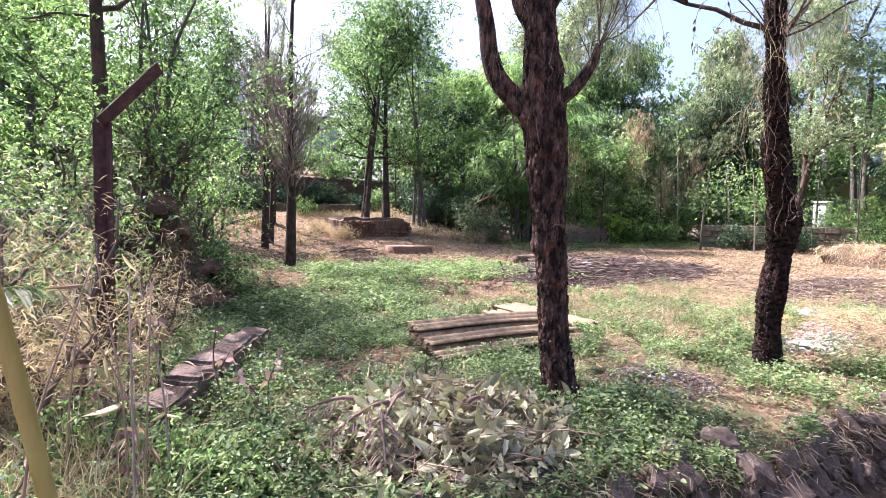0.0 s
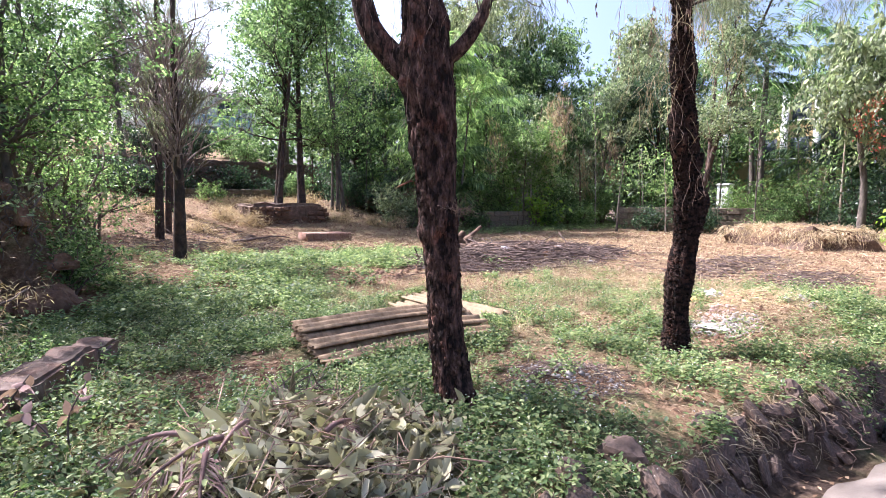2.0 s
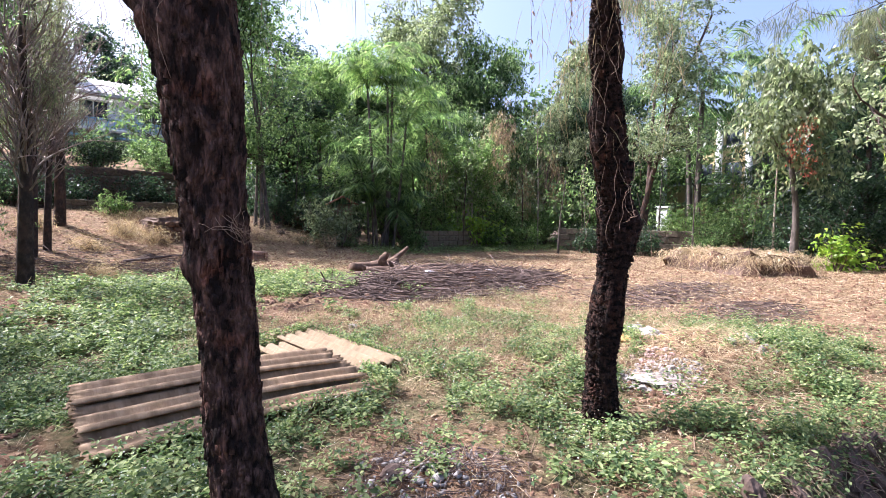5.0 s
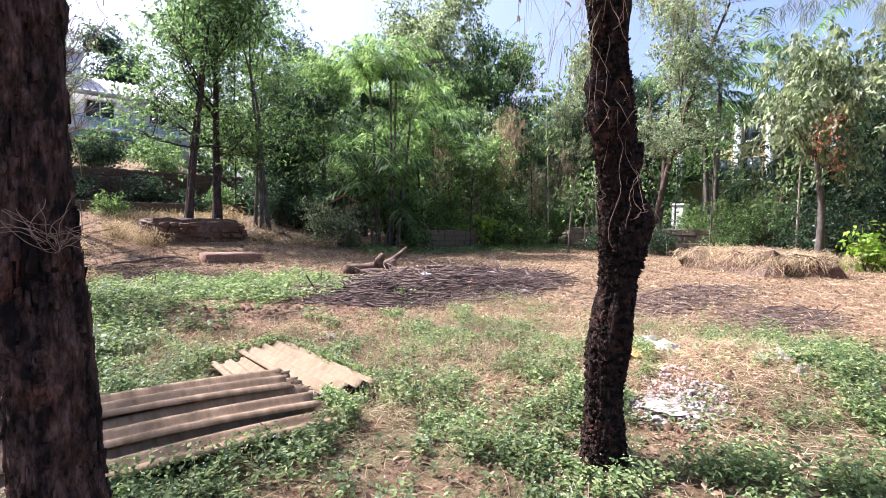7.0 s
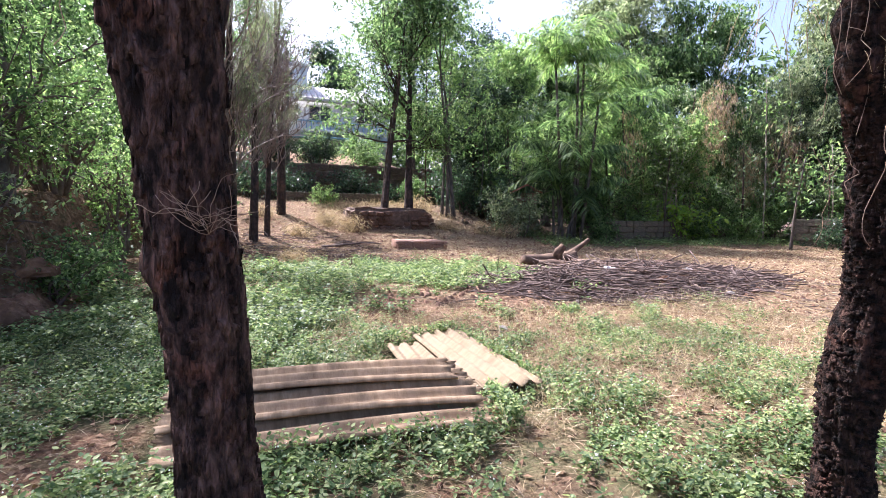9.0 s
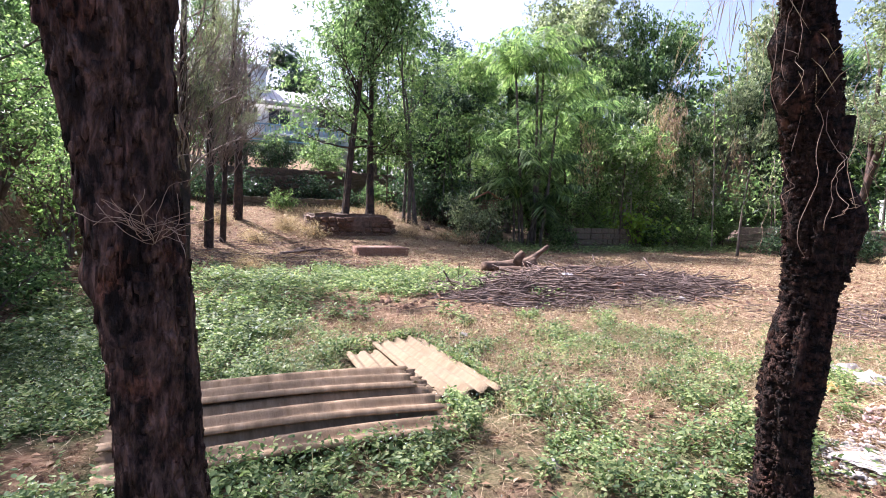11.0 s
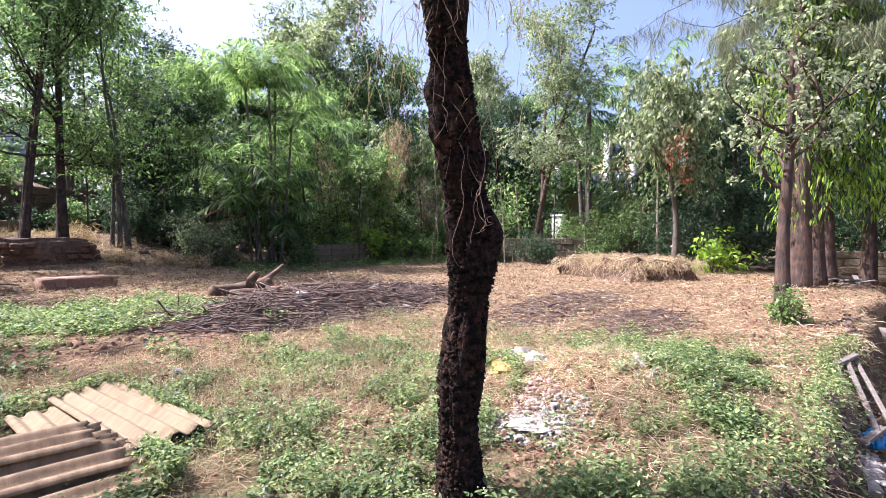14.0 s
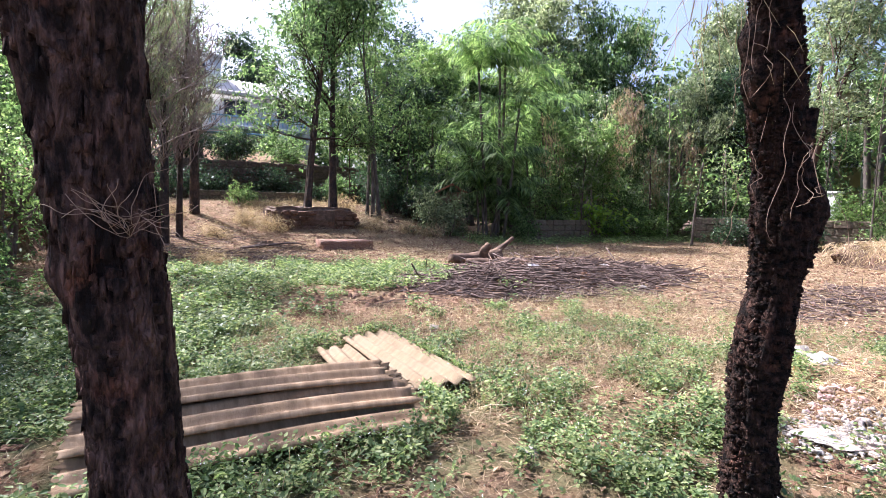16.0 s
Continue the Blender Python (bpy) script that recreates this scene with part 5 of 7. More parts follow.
def weeds():
    rng = np.random.default_rng(5)

    def plants(lo, hi, n, weight, height, leaf, count, maker, width=0.5):
        B = scatter(rng, n, lo, hi, weight)
        m = len(B)
        size = rng.uniform(0.6, 1.35, m) * (0.8 + 0.35 * wobble(B[:, 0] * 2.2, B[:, 1] * 2.2) + 0.35 * patchy(B[:, 0] + 5, B[:, 1]))
        k = np.repeat(np.arange(m), count)
        q = len(k)
        ang = rng.uniform(0, 2 * np.pi, q)
        up_ = rng.uniform(0.1, 1, q)
        out = np.stack([np.cos(ang), np.sin(ang), np.zeros(q)], -1)
        P = B[k] + out * (0.35 * height * up_ * size[k] * rng.uniform(0, 1, q))[:, None] + np.array([0, 0, 1.0]) * (height * up_ * size[k])[:, None]
        D = out + np.array([0, 0, 1.0]) * rng.normal(0.15, 0.35, q)[:, None]
        L = leaf * rng.uniform(0.6, 1.3, q) * (0.7 + 0.3 * size[k])
        return B, size, maker(P, D, L, L * width, rng, 0.75)

    near = lambda x, y: on_lot(x, y) * np.clip(2.0 * (lush_at(x, y) + 0.6 * patchy(x, y)) - 0.5, 0.04, 1)
    B, size, a_ = plants((-0.6, 1.7), (10.2, 7.6), 36000, near, 0.14, 0.037, 9, broad_leaves, 0.58)
    _, _, b_ = plants((-1.5, 7.2), (8.5, 13.5), 21000, lambda x, y: on_lot(x, y) * np.clip(1.8 * (lush_at(x, y) + 0.5 * patchy(x, y)) - 0.35, 0, 1), 0.18, 0.06, 7, kites, 0.6)
    _, _, c_ = plants((5.8, 1.2), (10.8, 4.6), 4200, lambda x, y: on_lot(x, y) * np.clip(1.3 * (lush_at(x, y) + 0.45 * patchy(x, y)) - 0.2, 0, 1), 0.24, 0.036, 13, broad_leaves, 0.5)
    _, _, d_ = plants((13, 15.5), (30, 20.5), 5000, lambda x, y: 0.6 * ss(15.5, 17.5, y), 0.25, 0.09, 7, kites, 0.5)
    solo("weeds", [a_, b_, c_, d_], WEED, "low green broad-leaved weeds covering the lot", "weeds", kind="stuff")
    k = rng.integers(0, len(B), 5200)
    P = B[k] + np.stack([rng.normal(0, 0.03, 5200), rng.normal(0, 0.03, 5200), 0.15 * size[k] + rng.uniform(0, 0.05, 5200)], -1)
    solo("weed_flowers", [kites(P, rng.normal(0, 1, (5200, 3)), 0.011, 0.01, rng)], WEED_FLOWER, "tiny white flower heads on the weeds", "flowers", kind="stuff")


weeds()


def edge_weeds():
    """Weeds that lean over the rims of the roof sheets."""
    rng = np.random.default_rng(61)
    n = 420
    u = rng.uniform(0, 1, n)
    side = rng.integers(0, 4, n)
    x = np.choose(side, [2.5 + 2.15 * u, 4.72 + 0.05 * u, 5.27 + 0 * u, 4.22 + 1.0 * u])
    y = np.choose(side, [4.36 + 0 * u, 4.4 + 0.5 * u, 4.9 + 1.9 * u, 6.5 + 0.35 * u])
    k = np.repeat(np.arange(n), 12)
    base = np.stack([x, y, ground_height(x, y)], -1)[k]
    P = base + rng.normal(0, 1, (12 * n, 3)) * [0.035, 0.035, 0.0] + np.array([0, 0, 1.0]) * rng.uniform(0.02, 0.2, 12 * n)[:, None]
    L = rng.uniform(0.02, 0.045, 12 * n)
    solo("edge_weeds", [broad_leaves(P, rng.normal(0, 1, (12 * n, 3)) * [1, 1, 0.4], L, L * 0.55, rng, 0.7)], WEED, "green weeds leaning over the loose roof sheets", "weeds", kind="stuff")


edge_weeds()


def straw():
    rng = np.random.default_rng(6)
    sets = []
    for lo, hi, n, w, L, wide, stand in (
            ((-0.6, 1.6), (10.5, 7.8), 42000, lambda x, y: on_lot(x, y) * (0.35 + 0.5 * dry_at(x, y)), 0.13, 0.0035, 0.3),
            ((6.6, 2.0), (10.0, 4.8), 14000, lambda x, y: on_lot(x, y) * 0.8, 0.2, 0.004, 0.35),
            ((3.6, 4.2), (10.0, 7.6), 24000, lambda x, y: on_lot(x, y) * 0.8, 0.19, 0.0035, 1.3),
            ((9.0, 0.6), (24.0, 15.0), 42000, lambda x, y: on_lot(x, y) * 0.8 * dry_at(x, y), 0.2, 0.009, 0.22),
            ((1.0, 9.0), (14.0, 26.0), 26000, lambda x, y: on_lot(x, y) * 0.6, 0.2, 0.009, 0.3),
            ((5.4, 19.6), (10.4, 24.5), 5000, lambda x, y: 0.8 + 0 * x, 0.32, 0.012, 1.2),
            ((-2.2, 2.4), (0.1, 6.6), 15000, lambda x, y: (0.9 - 0.5 * ss(-0.6, 0.1, x)), 0.42, 0.0045, 1.5), ((-0.4, 2.6), (0.9, 7.0), 6000, lambda x, y: 0.6 + 0 * x, 0.2, 0.004, 0.8)):
        B = scatter(rng, n, lo, hi, w)
        m = len(B)
        D = rng.normal(0, 1, (m, 3)) * [1, 1, 0.12] + np.stack([np.zeros(m), np.zeros(m), np.abs(rng.normal(0, stand, m))], -1)
        B[:, 2] += rng.uniform(0.004, 0.03, m)
        sets.append(kites(B, D, L * rng.uniform(0.4, 1.5, m), wide, rng, 0.4, 0.0, 0.12))
    solo("straw", sets, STRAW, "dry straw-coloured grass blades on the soil", "dry grass", kind="stuff")
    B = scatter(rng, 60000, (-1.0, 0.0), (23, 21), lambda x, y: (y > road_edge(x) + 0.05) * off_sheets(x, y) * 0.75)
    m = len(B)
    B[:, 2] += 0.012
    solo("leaf_litter", [kites(B, rng.normal(0, 1, (m, 3)) * [1, 1, 0.25], rng.uniform(0.03, 0.085, m), rng.uniform(0.015, 0.04, m), rng, 0.6)], LITTER, "scattered dead brown leaves on the soil", "dead leaves", kind="stuff")


straw()


def twig_heap(name, rng, centre, rx, ry, h, n, lengths, radius, mat, label, flat=0.1):
    pieces = []
    for _ in range(n):
        a_, q = rng.uniform(0, 2 * np.pi), math.sqrt(rng.uniform(0, 1))
        x, y = centre[0] + rx * q * math.cos(a_), centre[1] + ry * q * math.sin(a_)
        z = gz(x, y) + 0.01 + h * (1 - q * q) * rng.uniform(0, 1)
        d = unit(rng.normal(0, 1, 3) * [1, 0.7, flat])
        L = rng.uniform(*lengths)
        p = np.array([x, y, z]) + d * L * np.array([-0.5, -0.17, 0.17, 0.5])[:, None] + rng.normal(0, 0.02 * L + 0.004, (4, 3)) * [1, 1, 0.6]
        p[:, 2] = np.maximum(p[:, 2], ground_height(p[:, 0], p[:, 1]) + 0.005)
        r0 = radius * rng.uniform(0.5, 1.4)
        pieces.append(tube(p, [r0, r0 * 0.9, r0 * 0.7, r0 * 0.4], 4))
    solo(name, pieces, mat, label, "brush pile", kind="stuff")


rng_b = np.random.default_rng(8)
twig_heap("brush_pile", rng_b, (9.9, 9.2), 3.4, 1.75, 0.2, 2300, (0.2, 1.1), 0.011, TWIG, "wide flat pile of cut dark brush and twigs")
twig_heap("brush_pile", rng_b, (10.3, 9.6), 2.4, 1.0, 0.24, 240, (0.4, 1.2), 0.008, DRY_TWIG, "pale dry twigs on the brush pile")
twig_heap("twig_litter", rng_b, (3.95, 2.95), 0.55, 0.5, 0.06, 420, (0.06, 0.3), 0.0028, TWIG, "small heap of fine grey twigs and ash beside the tree")
twig_heap("twig_litter", rng_b, (7.0, 4.5), 4.5, 2.4, 0.02, 260, (0.08, 0.5), 0.003, DRY_TWIG, "thin dry twigs scattered on the lot")
# dark twigs added in place of the grove's shade stripes and dry weeds
twig_heap("twig_litter", rng_b, (4.2, 15.0), 2.6, 4.5, 0.03, 620, (0.2, 0.9), 0.008, TWIG, "dark dead twigs along the path, standing in for shade stripes and dry weeds")
twig_heap("twig_litter", rng_b, (12.5, 5.4), 2.6, 0.8, 0.03, 420, (0.2, 0.9), 0.007, TWIG, "dark dead twigs strewn on the straw")


def clods():
    """Crumbs of earth and chopped stalks that roughen the bare soil."""
    rng = np.random.default_rng(63)
    sets = []
    for lo, hi, n, big in (((-0.5, 1.6), (10, 8), 7000, 0.022), ((6, 1.0), (24, 15), 9000, 0.045), ((2, 8), (14, 26), 6000, 0.05)):
        B = scatter(rng, n, lo, hi, lambda x, y: on_lot(x, y) * (1.0 - 0.7 * lush_at(x, y)))
        m = len(B)
        w = big * (0.25 + rng.uniform(0, 1, (m, 1)) ** 3)
        th = rng.uniform(0, 6.28, (m, 1)) + np.arange(4)[None] * 1.571 + rng.normal(0, 0.3, (m, 4))
        ring = B[:, None] + np.stack([np.cos(th) * w * rng.uniform(0.6, 1.5, (m, 4)), np.sin(th) * w, np.zeros((m, 4)) - 0.01], -1)
        top_ = B[:, None] + np.stack([np.cos(th) * w * 0.5, np.sin(th) * w * 0.5, w * rng.uniform(0.4, 1.1, (m, 4))], -1)
        b = 8 * np.arange(m)[:, None]
        F = np.concatenate([b + q for q in ([4, 5, 6, 7], [0, 1, 5, 4], [1, 2, 6, 5], [2, 3, 7, 6], [3, 0, 4, 7])], 0)
        sets.append((np.concatenate([ring, top_], 1).reshape(-1, 3), F))
    solo("clods", sets, SOIL_RED, "crumbs of red-brown earth on the bare soil", "soil", kind="stuff")


clods()
twig_heap("twig_litter", rng_b, (9.0, 7.0), 5.0, 2.4, 0.02, 420, (0.15, 0.7), 0.005, TWIG, "dark dead twigs strewn over the middle of the lot")
twig_heap("twig_litter", rng_b, (11.5, 3.6), 1.2, 0.7, 0.04, 260, (0.2, 0.9), 0.006, TWIG, "reddish cut twigs near the ditch")


def leaf_heap():
    rng = np.random.default_rng(9)
    n = 3400
    a_, q = rng.uniform(0, 2 * np.pi, n), np.sqrt(rng.uniform(0, 1, n))
    q = q * (1 + 0.18 * np.sin(3 * a_ + 1) + 0.12 * np.sin(5 * a_))
    x, y = 1.68 + 1.0 * q * np.cos(a_), 2.92 + 0.82 * q * np.sin(a_)
    rise = (0.13 + 0.06 * np.sin(6 * x + 1) * np.sin(7 * y)) * np.clip(1 - q * q, 0, 1)
    P = np.stack([x, y, ground_height(x, y) + 0.01 + rise * rng.uniform(0.2, 1.1, n) + 0.04 * rng.uniform(0, 1, n)], -1)
    D = rng.normal(0, 1, (n, 3)) * [1, 1, 0.7]
    L = rng.uniform(0.03, 0.13, n)
    solo("leaf_heap", [broad_leaves(P, D, L, L * rng.uniform(0.35, 0.7, n), rng, 0.3, 0.5)], PILE_LEAF, "heap of wilted pale olive cut leaves", "leaf heap", kind="stuff")
    twig_heap("leaf_heap_stalks", rng, (1.65, 2.9), 1.05, 0.85, 0.24, 320, (0.15, 0.8), 0.0035, DRY_TWIG, "pale bent stalks in the leaf heap", 0.4)
    twig_heap("leaf_heap_stalks", rng, (2.05, 3.75), 0.25, 0.2, 0.25, 40, (0.1, 0.35), 0.006, TWIG, "dark broken stems at the leaf heap", 1.0)
    dry, stalks = [], []
    for sx, sy, hd in ((1.45, 3.1, 3.9), (1.2, 2.9, 4.4), (1.15, 3.2, 2.6), (1.3, 3.0, 3.3), (1.75, 2.75, 0.5)):
        frond(rng, (sx, sy, gz(sx, sy) + 0.2), hd, 0.5, 0.15, dry, stalks, 22, 0.36, 0.02, 0.9)
    solo("dry_fronds", dry + stalks, BROWN_LEAF, "dried purple-grey fern fronds on the leaf heap", "fronds", kind="stuff")


leaf_heap()


# ---- stones, walls and platforms ----
def stone_meshes(name, n, size, mat, jitter=0.12, bevel=0.12, seed=0):
    out = []
    for k in range(n):
        bm = bevelled((1, 1, 1), bevel, jitter=jitter, seed=seed + k)
        me = bpy.data.meshes.new(name)
        bm.to_mesh(me), bm.free()
        me.materials.append(mat)
        out.append(me)
    return out


def lay(parent, name, meshes, rng, origin, along, out_, length, height, w, h, depth, gap=0.012, uneven=0.02, slope=0.0):
    """Courses of stones or bricks on the face of a wall, each a piece of its own."""
    along, out_ = Vector(along).normalized(), Vector(out_).normalized()
    turn = Matrix((along, -out_, Vector((0, 0, 1)))).transposed().to_4x4()
    rows_ = max(1, round(height / h))
    for r in range(rows_):
        x = -rng.uniform(0, 0.5) * w if r else 0.0
        while x < length - 0.3 * w:
            ww = w * rng.uniform(0.75, 1.3)
            ww = min(ww, length - x + 0.1 * w)
            c = Vector(origin) + along * (x + ww / 2) + Vector((0, 0, (r + 0.5) * height / rows_)) + out_ * (rng.normal(0, uneven) - slope * (r + 0.5) * height / rows_ - depth / 2)
            ob = new(name, meshes[int(rng.integers(0, len(meshes)))])
            ob.parent = parent
            ob.matrix_basis = Matrix.Translation(c) @ turn @ pose(0, 0, 0, rng.normal(0, 2), rng.normal(0, 2), rng.normal(0, 2)) @ Matrix.Diagonal((ww - gap, depth, height / rows_ - gap, 1))
            x += ww


rng_s = np.random.default_rng(15)
BRICK_M = stone_meshes("brick", 5, 1, BRICK, 0.03, 0.06, 10)
STONE_M = stone_meshes("stone", 6, 1, STONE, 0.09, 0.16, 20)
WALL_M = stone_meshes("stone", 6, 1, WALL_STONE, 0.07, 0.13, 40)
LATERITE_M = stone_meshes("stone", 7, 1, SOIL_RED, 0.13, 0.16, 60)


def platform():
    """Old raised plinth of laterite stones with earth on top, under two trees."""
    z = gz(7.9, 19.7)
    t = thing("plinth", (0, 0, 0), "old plinth of reddish laterite stones topped with dry grass", "platform")
    bm = bevelled((3.0, 3.2, 1.0), 0.12, (7.95, 21.3, z + 0.24), 3)
    bmesh.ops.subdivide_edges(bm, edges=bm.edges[:], cuts=5, use_grid_fill=True)
    for v in bm.verts:
        v.co += Vector((noise.noise(v.co * 1.7), noise.noise(v.co * 1.9 + Vector((4, 0, 0))), noise.noise(v.co * 1.5 + Vector((0, 7, 0))))) * 0.16
    part("earth", bm, SOIL_DARK, t)
    lay(t, "stone", LATERITE_M, rng_s, (6.75, 19.62, z - 0.08), (1, 0.02, 0), (0, -1, 0), 2.6, 0.72, 0.3, 0.18, 0.22, 0.02, 0.07)
    lay(t, "stone", LATERITE_M, rng_s, (9.45, 19.7, z - 0.08), (0, 1, 0), (1, 0, 0), 1.6, 0.66, 0.3, 0.18, 0.22, 0.02, 0.07)
    z2 = gz(8.0, 16.3)
    s_ = thing("plinth", (0, 0, 0), "low red brick plinth, broken at one corner", "platform")
    part_np("slab", [box((7.2, 16.2, z2 - 0.05), (8.68, 17.1, z2 + 0.27))], BRICK, s_, "cement-topped brick slab")
    lay(s_, "brick", BRICK_M, rng_s, (7.17, 16.17, z2 - 0.03), (1, 0, 0), (0, -1, 0), 1.54, 0.3, 0.23, 0.1, 0.1, 0.012, 0.008)
    lay(s_, "brick", BRICK_M, rng_s, (8.72, 16.2, z2 - 0.03), (0, 1, 0), (1, 0, 0), 0.9, 0.3, 0.23, 0.1, 0.1, 0.012, 0.008)


platform()


def stone_wall(label, origin, along, length, height, depth, w=0.4, h=0.22, meshes=None):
    a_ = Vector(along).normalized()
    out_ = Vector((a_.y, -a_.x, 0))
    t = thing("wall", (0, 0, 0), label, "wall", kind="structure")
    c = Vector(origin) + a_ * length / 2 - out_ * (depth / 2 + 0.06)
    bm = bmesh.new()
    bmesh.ops.create_cube(bm, size=1.0, matrix=Matrix.Translation(c + Vector((0, 0, height / 2 - 0.15))) @ pose(0, 0, 0, 0, 0, math.degrees(math.atan2(a_.y, a_.x))) @ Matrix.Diagonal((length - 0.06, depth, height + 0.24, 1)))
    part("core", bm, WALL_STONE, t)
    lay(t, "stone", meshes or WALL_M, rng_s, origin, along, out_, length, height, w, h, 0.14, 0.014, 0.015)
    return t


stone_wall("low old stone wall with a mossy top", (16.7, 18.25, gz(18.8, 18.4) - 0.05), (1, 0.1, 0), 4.4, 0.95, 0.4)
stone_wall("low stone kerb wall beside the upper path", (4.4, 25.0, gz(6.5, 25) - 0.05), (1, -0.04, 0), 4.6, 0.5, 0.4, 0.45, 0.25)
stone_wall("boundary wall of dark stone", (25.2, 16.6, gz(26, 12) - 0.05), (0.32, -0.95, 0), 11.5, 1.25, 0.35, 0.55, 0.3)
stone_wall("dark stone wall at the road's end", (24.4, 2.2, gz(24.4, 1.5) - 0.1), (0.1, -1, 0), 7.0, 1.0, 0.4, 0.5, 0.28)
stone_wall("dark earth-stained retaining wall of the upper terrace", (2.0, 26.95, gz(9, 26.6) - 0.1), (1, 0, 0), 15.5, 2.0, 0.5, 0.7, 0.36, STONE_M)


def bank_stones():
    """Slanting stones set in the earth face of the ditch."""
    t = thing("ditch_bank", (0, 0, 0), "stone-faced earth bank of the ditch", "retaining wall", kind="structure")
    rng = np.random.default_rng(18)
    k = 0
    for x in np.arange(2.2, 9.4, 0.105):
        for level in (0.2, 0.5, 0.8):
            if rng.uniform() < 0.45:
                continue
            xx = x + rng.uniform(-0.05, 0.05)
            yy = float(bank_top(xx)) - 0.24 + 0.27 * level
            zz = gz(xx, yy)
            ob = new("stone", STONE_M[int(rng.integers(0, 6))])
            ob.parent = t
            ob.matrix_basis = Matrix.Translation((xx, yy - 0.02, zz + 0.015)) @ pose(0, 0, 0, -35 + rng.normal(0, 14), 15 + rng.normal(0, 26), rng.normal(-6, 22)) @ Matrix.Diagonal((rng.uniform(0.06, 0.2), rng.uniform(0.05, 0.09), rng.uniform(0.08, 0.24), 1))
            k += 1


bank_stones()


def bank_fringe():
    """Roots and dry grass that hang over the brink of the ditch."""
    rng = np.random.default_rng(19)
    roots = []
    for _ in range(170):
        x = rng.uniform(1.9, 10.5)
        y = float(bank_top(x)) + rng.uniform(-0.12, 0.03)
        roots.append(vine(rng, (x, y - 0.03, gz(x, y) + 0.03), rng.uniform(0.08, 0.35), 0.12, rng.uniform(0.0015, 0.004)))
    solo("root", roots, DRY_TWIG, "thin bare roots hanging down the ditch bank", "roots", kind="stuff")
    n = 3600
    x = rng.uniform(1.8, 12.0, n)
    y = bank_top(x) + rng.normal(-0.03, 0.09, n)
    P = np.stack([x, y, ground_height(x, y) + 0.01], -1)
    D = rng.normal(0, 1, (n, 3)) * [0.8, 0.5, 0.4] + [0, -0.5, 0.1]
    solo("bank_grass", [kites(P, D, rng.uniform(0.06, 0.22, n), 0.0045, rng, 0.3, 0, 0.35)], STRAW, "dry grass hanging over the ditch bank", "dry grass", kind="stuff")
    m = 850
    x = rng.uniform(5.5, 11.5, m)
    y = bank_top(x) + rng.normal(-0.02, 0.1, m)
    k = np.repeat(np.arange(m), 7)
    P = np.stack([x, y, ground_height(x, y)], -1)[k] + rng.normal(0, 0.04, (7 * m, 3)) + [0, -0.02, 0.07]
    L = rng.uniform(0.02, 0.045, 7 * m)
    solo("bank_weeds", [broad_leaves(P, rng.normal(0, 1, (7 * m, 3)) * [1, 1, 0.5], L, L * 0.5, rng, 0.6)], WEED, "green weeds trailing over the ditch bank", "weeds", kind="stuff")


bank_fringe()


def kerb_border():
    """A row of heavy old kerb blocks, broken and out of line, half sunk among the weeds."""
    rng = random.Random(33)
    t = thing("border", (0, 0, 0), "broken row of weathered laterite kerb blocks overgrown with weeds", "border")
    d = Vector((0.44, 0.9, 0)).normalized()
    along = -0.25
    for k, length in enumerate((0.5, 0.34, 0.62, 0.46, 0.42)):
        c = Vector((0.0, 3.85, 0)) + d * (along + length / 2)
        c.z = gz(c.x, c.y) + 0.05 + rng.uniform(-0.015, 0.015)
        bm = bevelled((length, 0.3, 0.34), 0.03, segments=2)
        bmesh.ops.subdivide_edges(bm, edges=[e_ for e_ in bm.edges if e_.calc_length() > 0.15], cuts=4, use_grid_fill=True)
        for v in bm.verts:
            v.co += Vector((noise.noise(v.co * 6 + Vector((k, 0, 0))), noise.noise(v.co * 7 + Vector((0, k, 3))), noise.noise(v.co * 5 + Vector((4, 0, k))))) * 0.035
        ob = part("block", bm, KERB, t)
        ob.matrix_basis = Matrix.Translation(c) @ pose(0, 0, 0, rng.uniform(-4, 4), rng.uniform(-3, 3), math.degrees(math.atan2(d.y, d.x)) + rng.uniform(-4, 4))
        along += length + rng.uniform(0.0, 0.04)


kerb_border()


def kerb_weeds():
    """Weeds and dry stalks that crowd the kerb blocks and the fence's foot."""
    rng = np.random.default_rng(64)
    n = 620
    x, y = rng.uniform(-1.0, 1.3, n), rng.uniform(2.7, 6.4, n)
    side = (x - 0.0) * 0.9 - (y - 3.85) * 0.44
    keep = np.abs(side) > 0.17
    x, y = x[keep], y[keep]
    m = 9
    k = np.repeat(np.arange(len(x)), m)
    P = np.stack([x, y, ground_height(x, y)], -1)[k] + rng.normal(0, 1, (len(k), 3)) * [0.05, 0.05, 0] + np.array([0, 0, 1.0]) * rng.uniform(0.03, 0.26, len(k))[:, None]
    L = rng.uniform(0.02, 0.05, len(k))
    solo("kerb_weeds", [broad_leaves(P, rng.normal(0, 1, (len(k), 3)) * [1, 1, 0.4], L, L * 0.55, rng, 0.7)], WEED, "green weeds crowding the old kerb blocks", "weeds", kind="stuff")


kerb_weeds()


def rock(x, y, size, label, mat, seed, z=None, name="rock", category="stone"):
    bm = lump(size, seed, 0.3, 3)
    me = bpy.data.meshes.new(name)
    bm.to_mesh(me), bm.free()
    me.materials.append(mat)
    ob = new(name, me)
    ob.matrix_basis = Matrix.Translation((x, y, (gz(x, y) if z is None else z) + 0.2 * size[2])) @ pose(0, 0, 0, 0, 0, seed * 37)
    return tagged(ob, label, category)


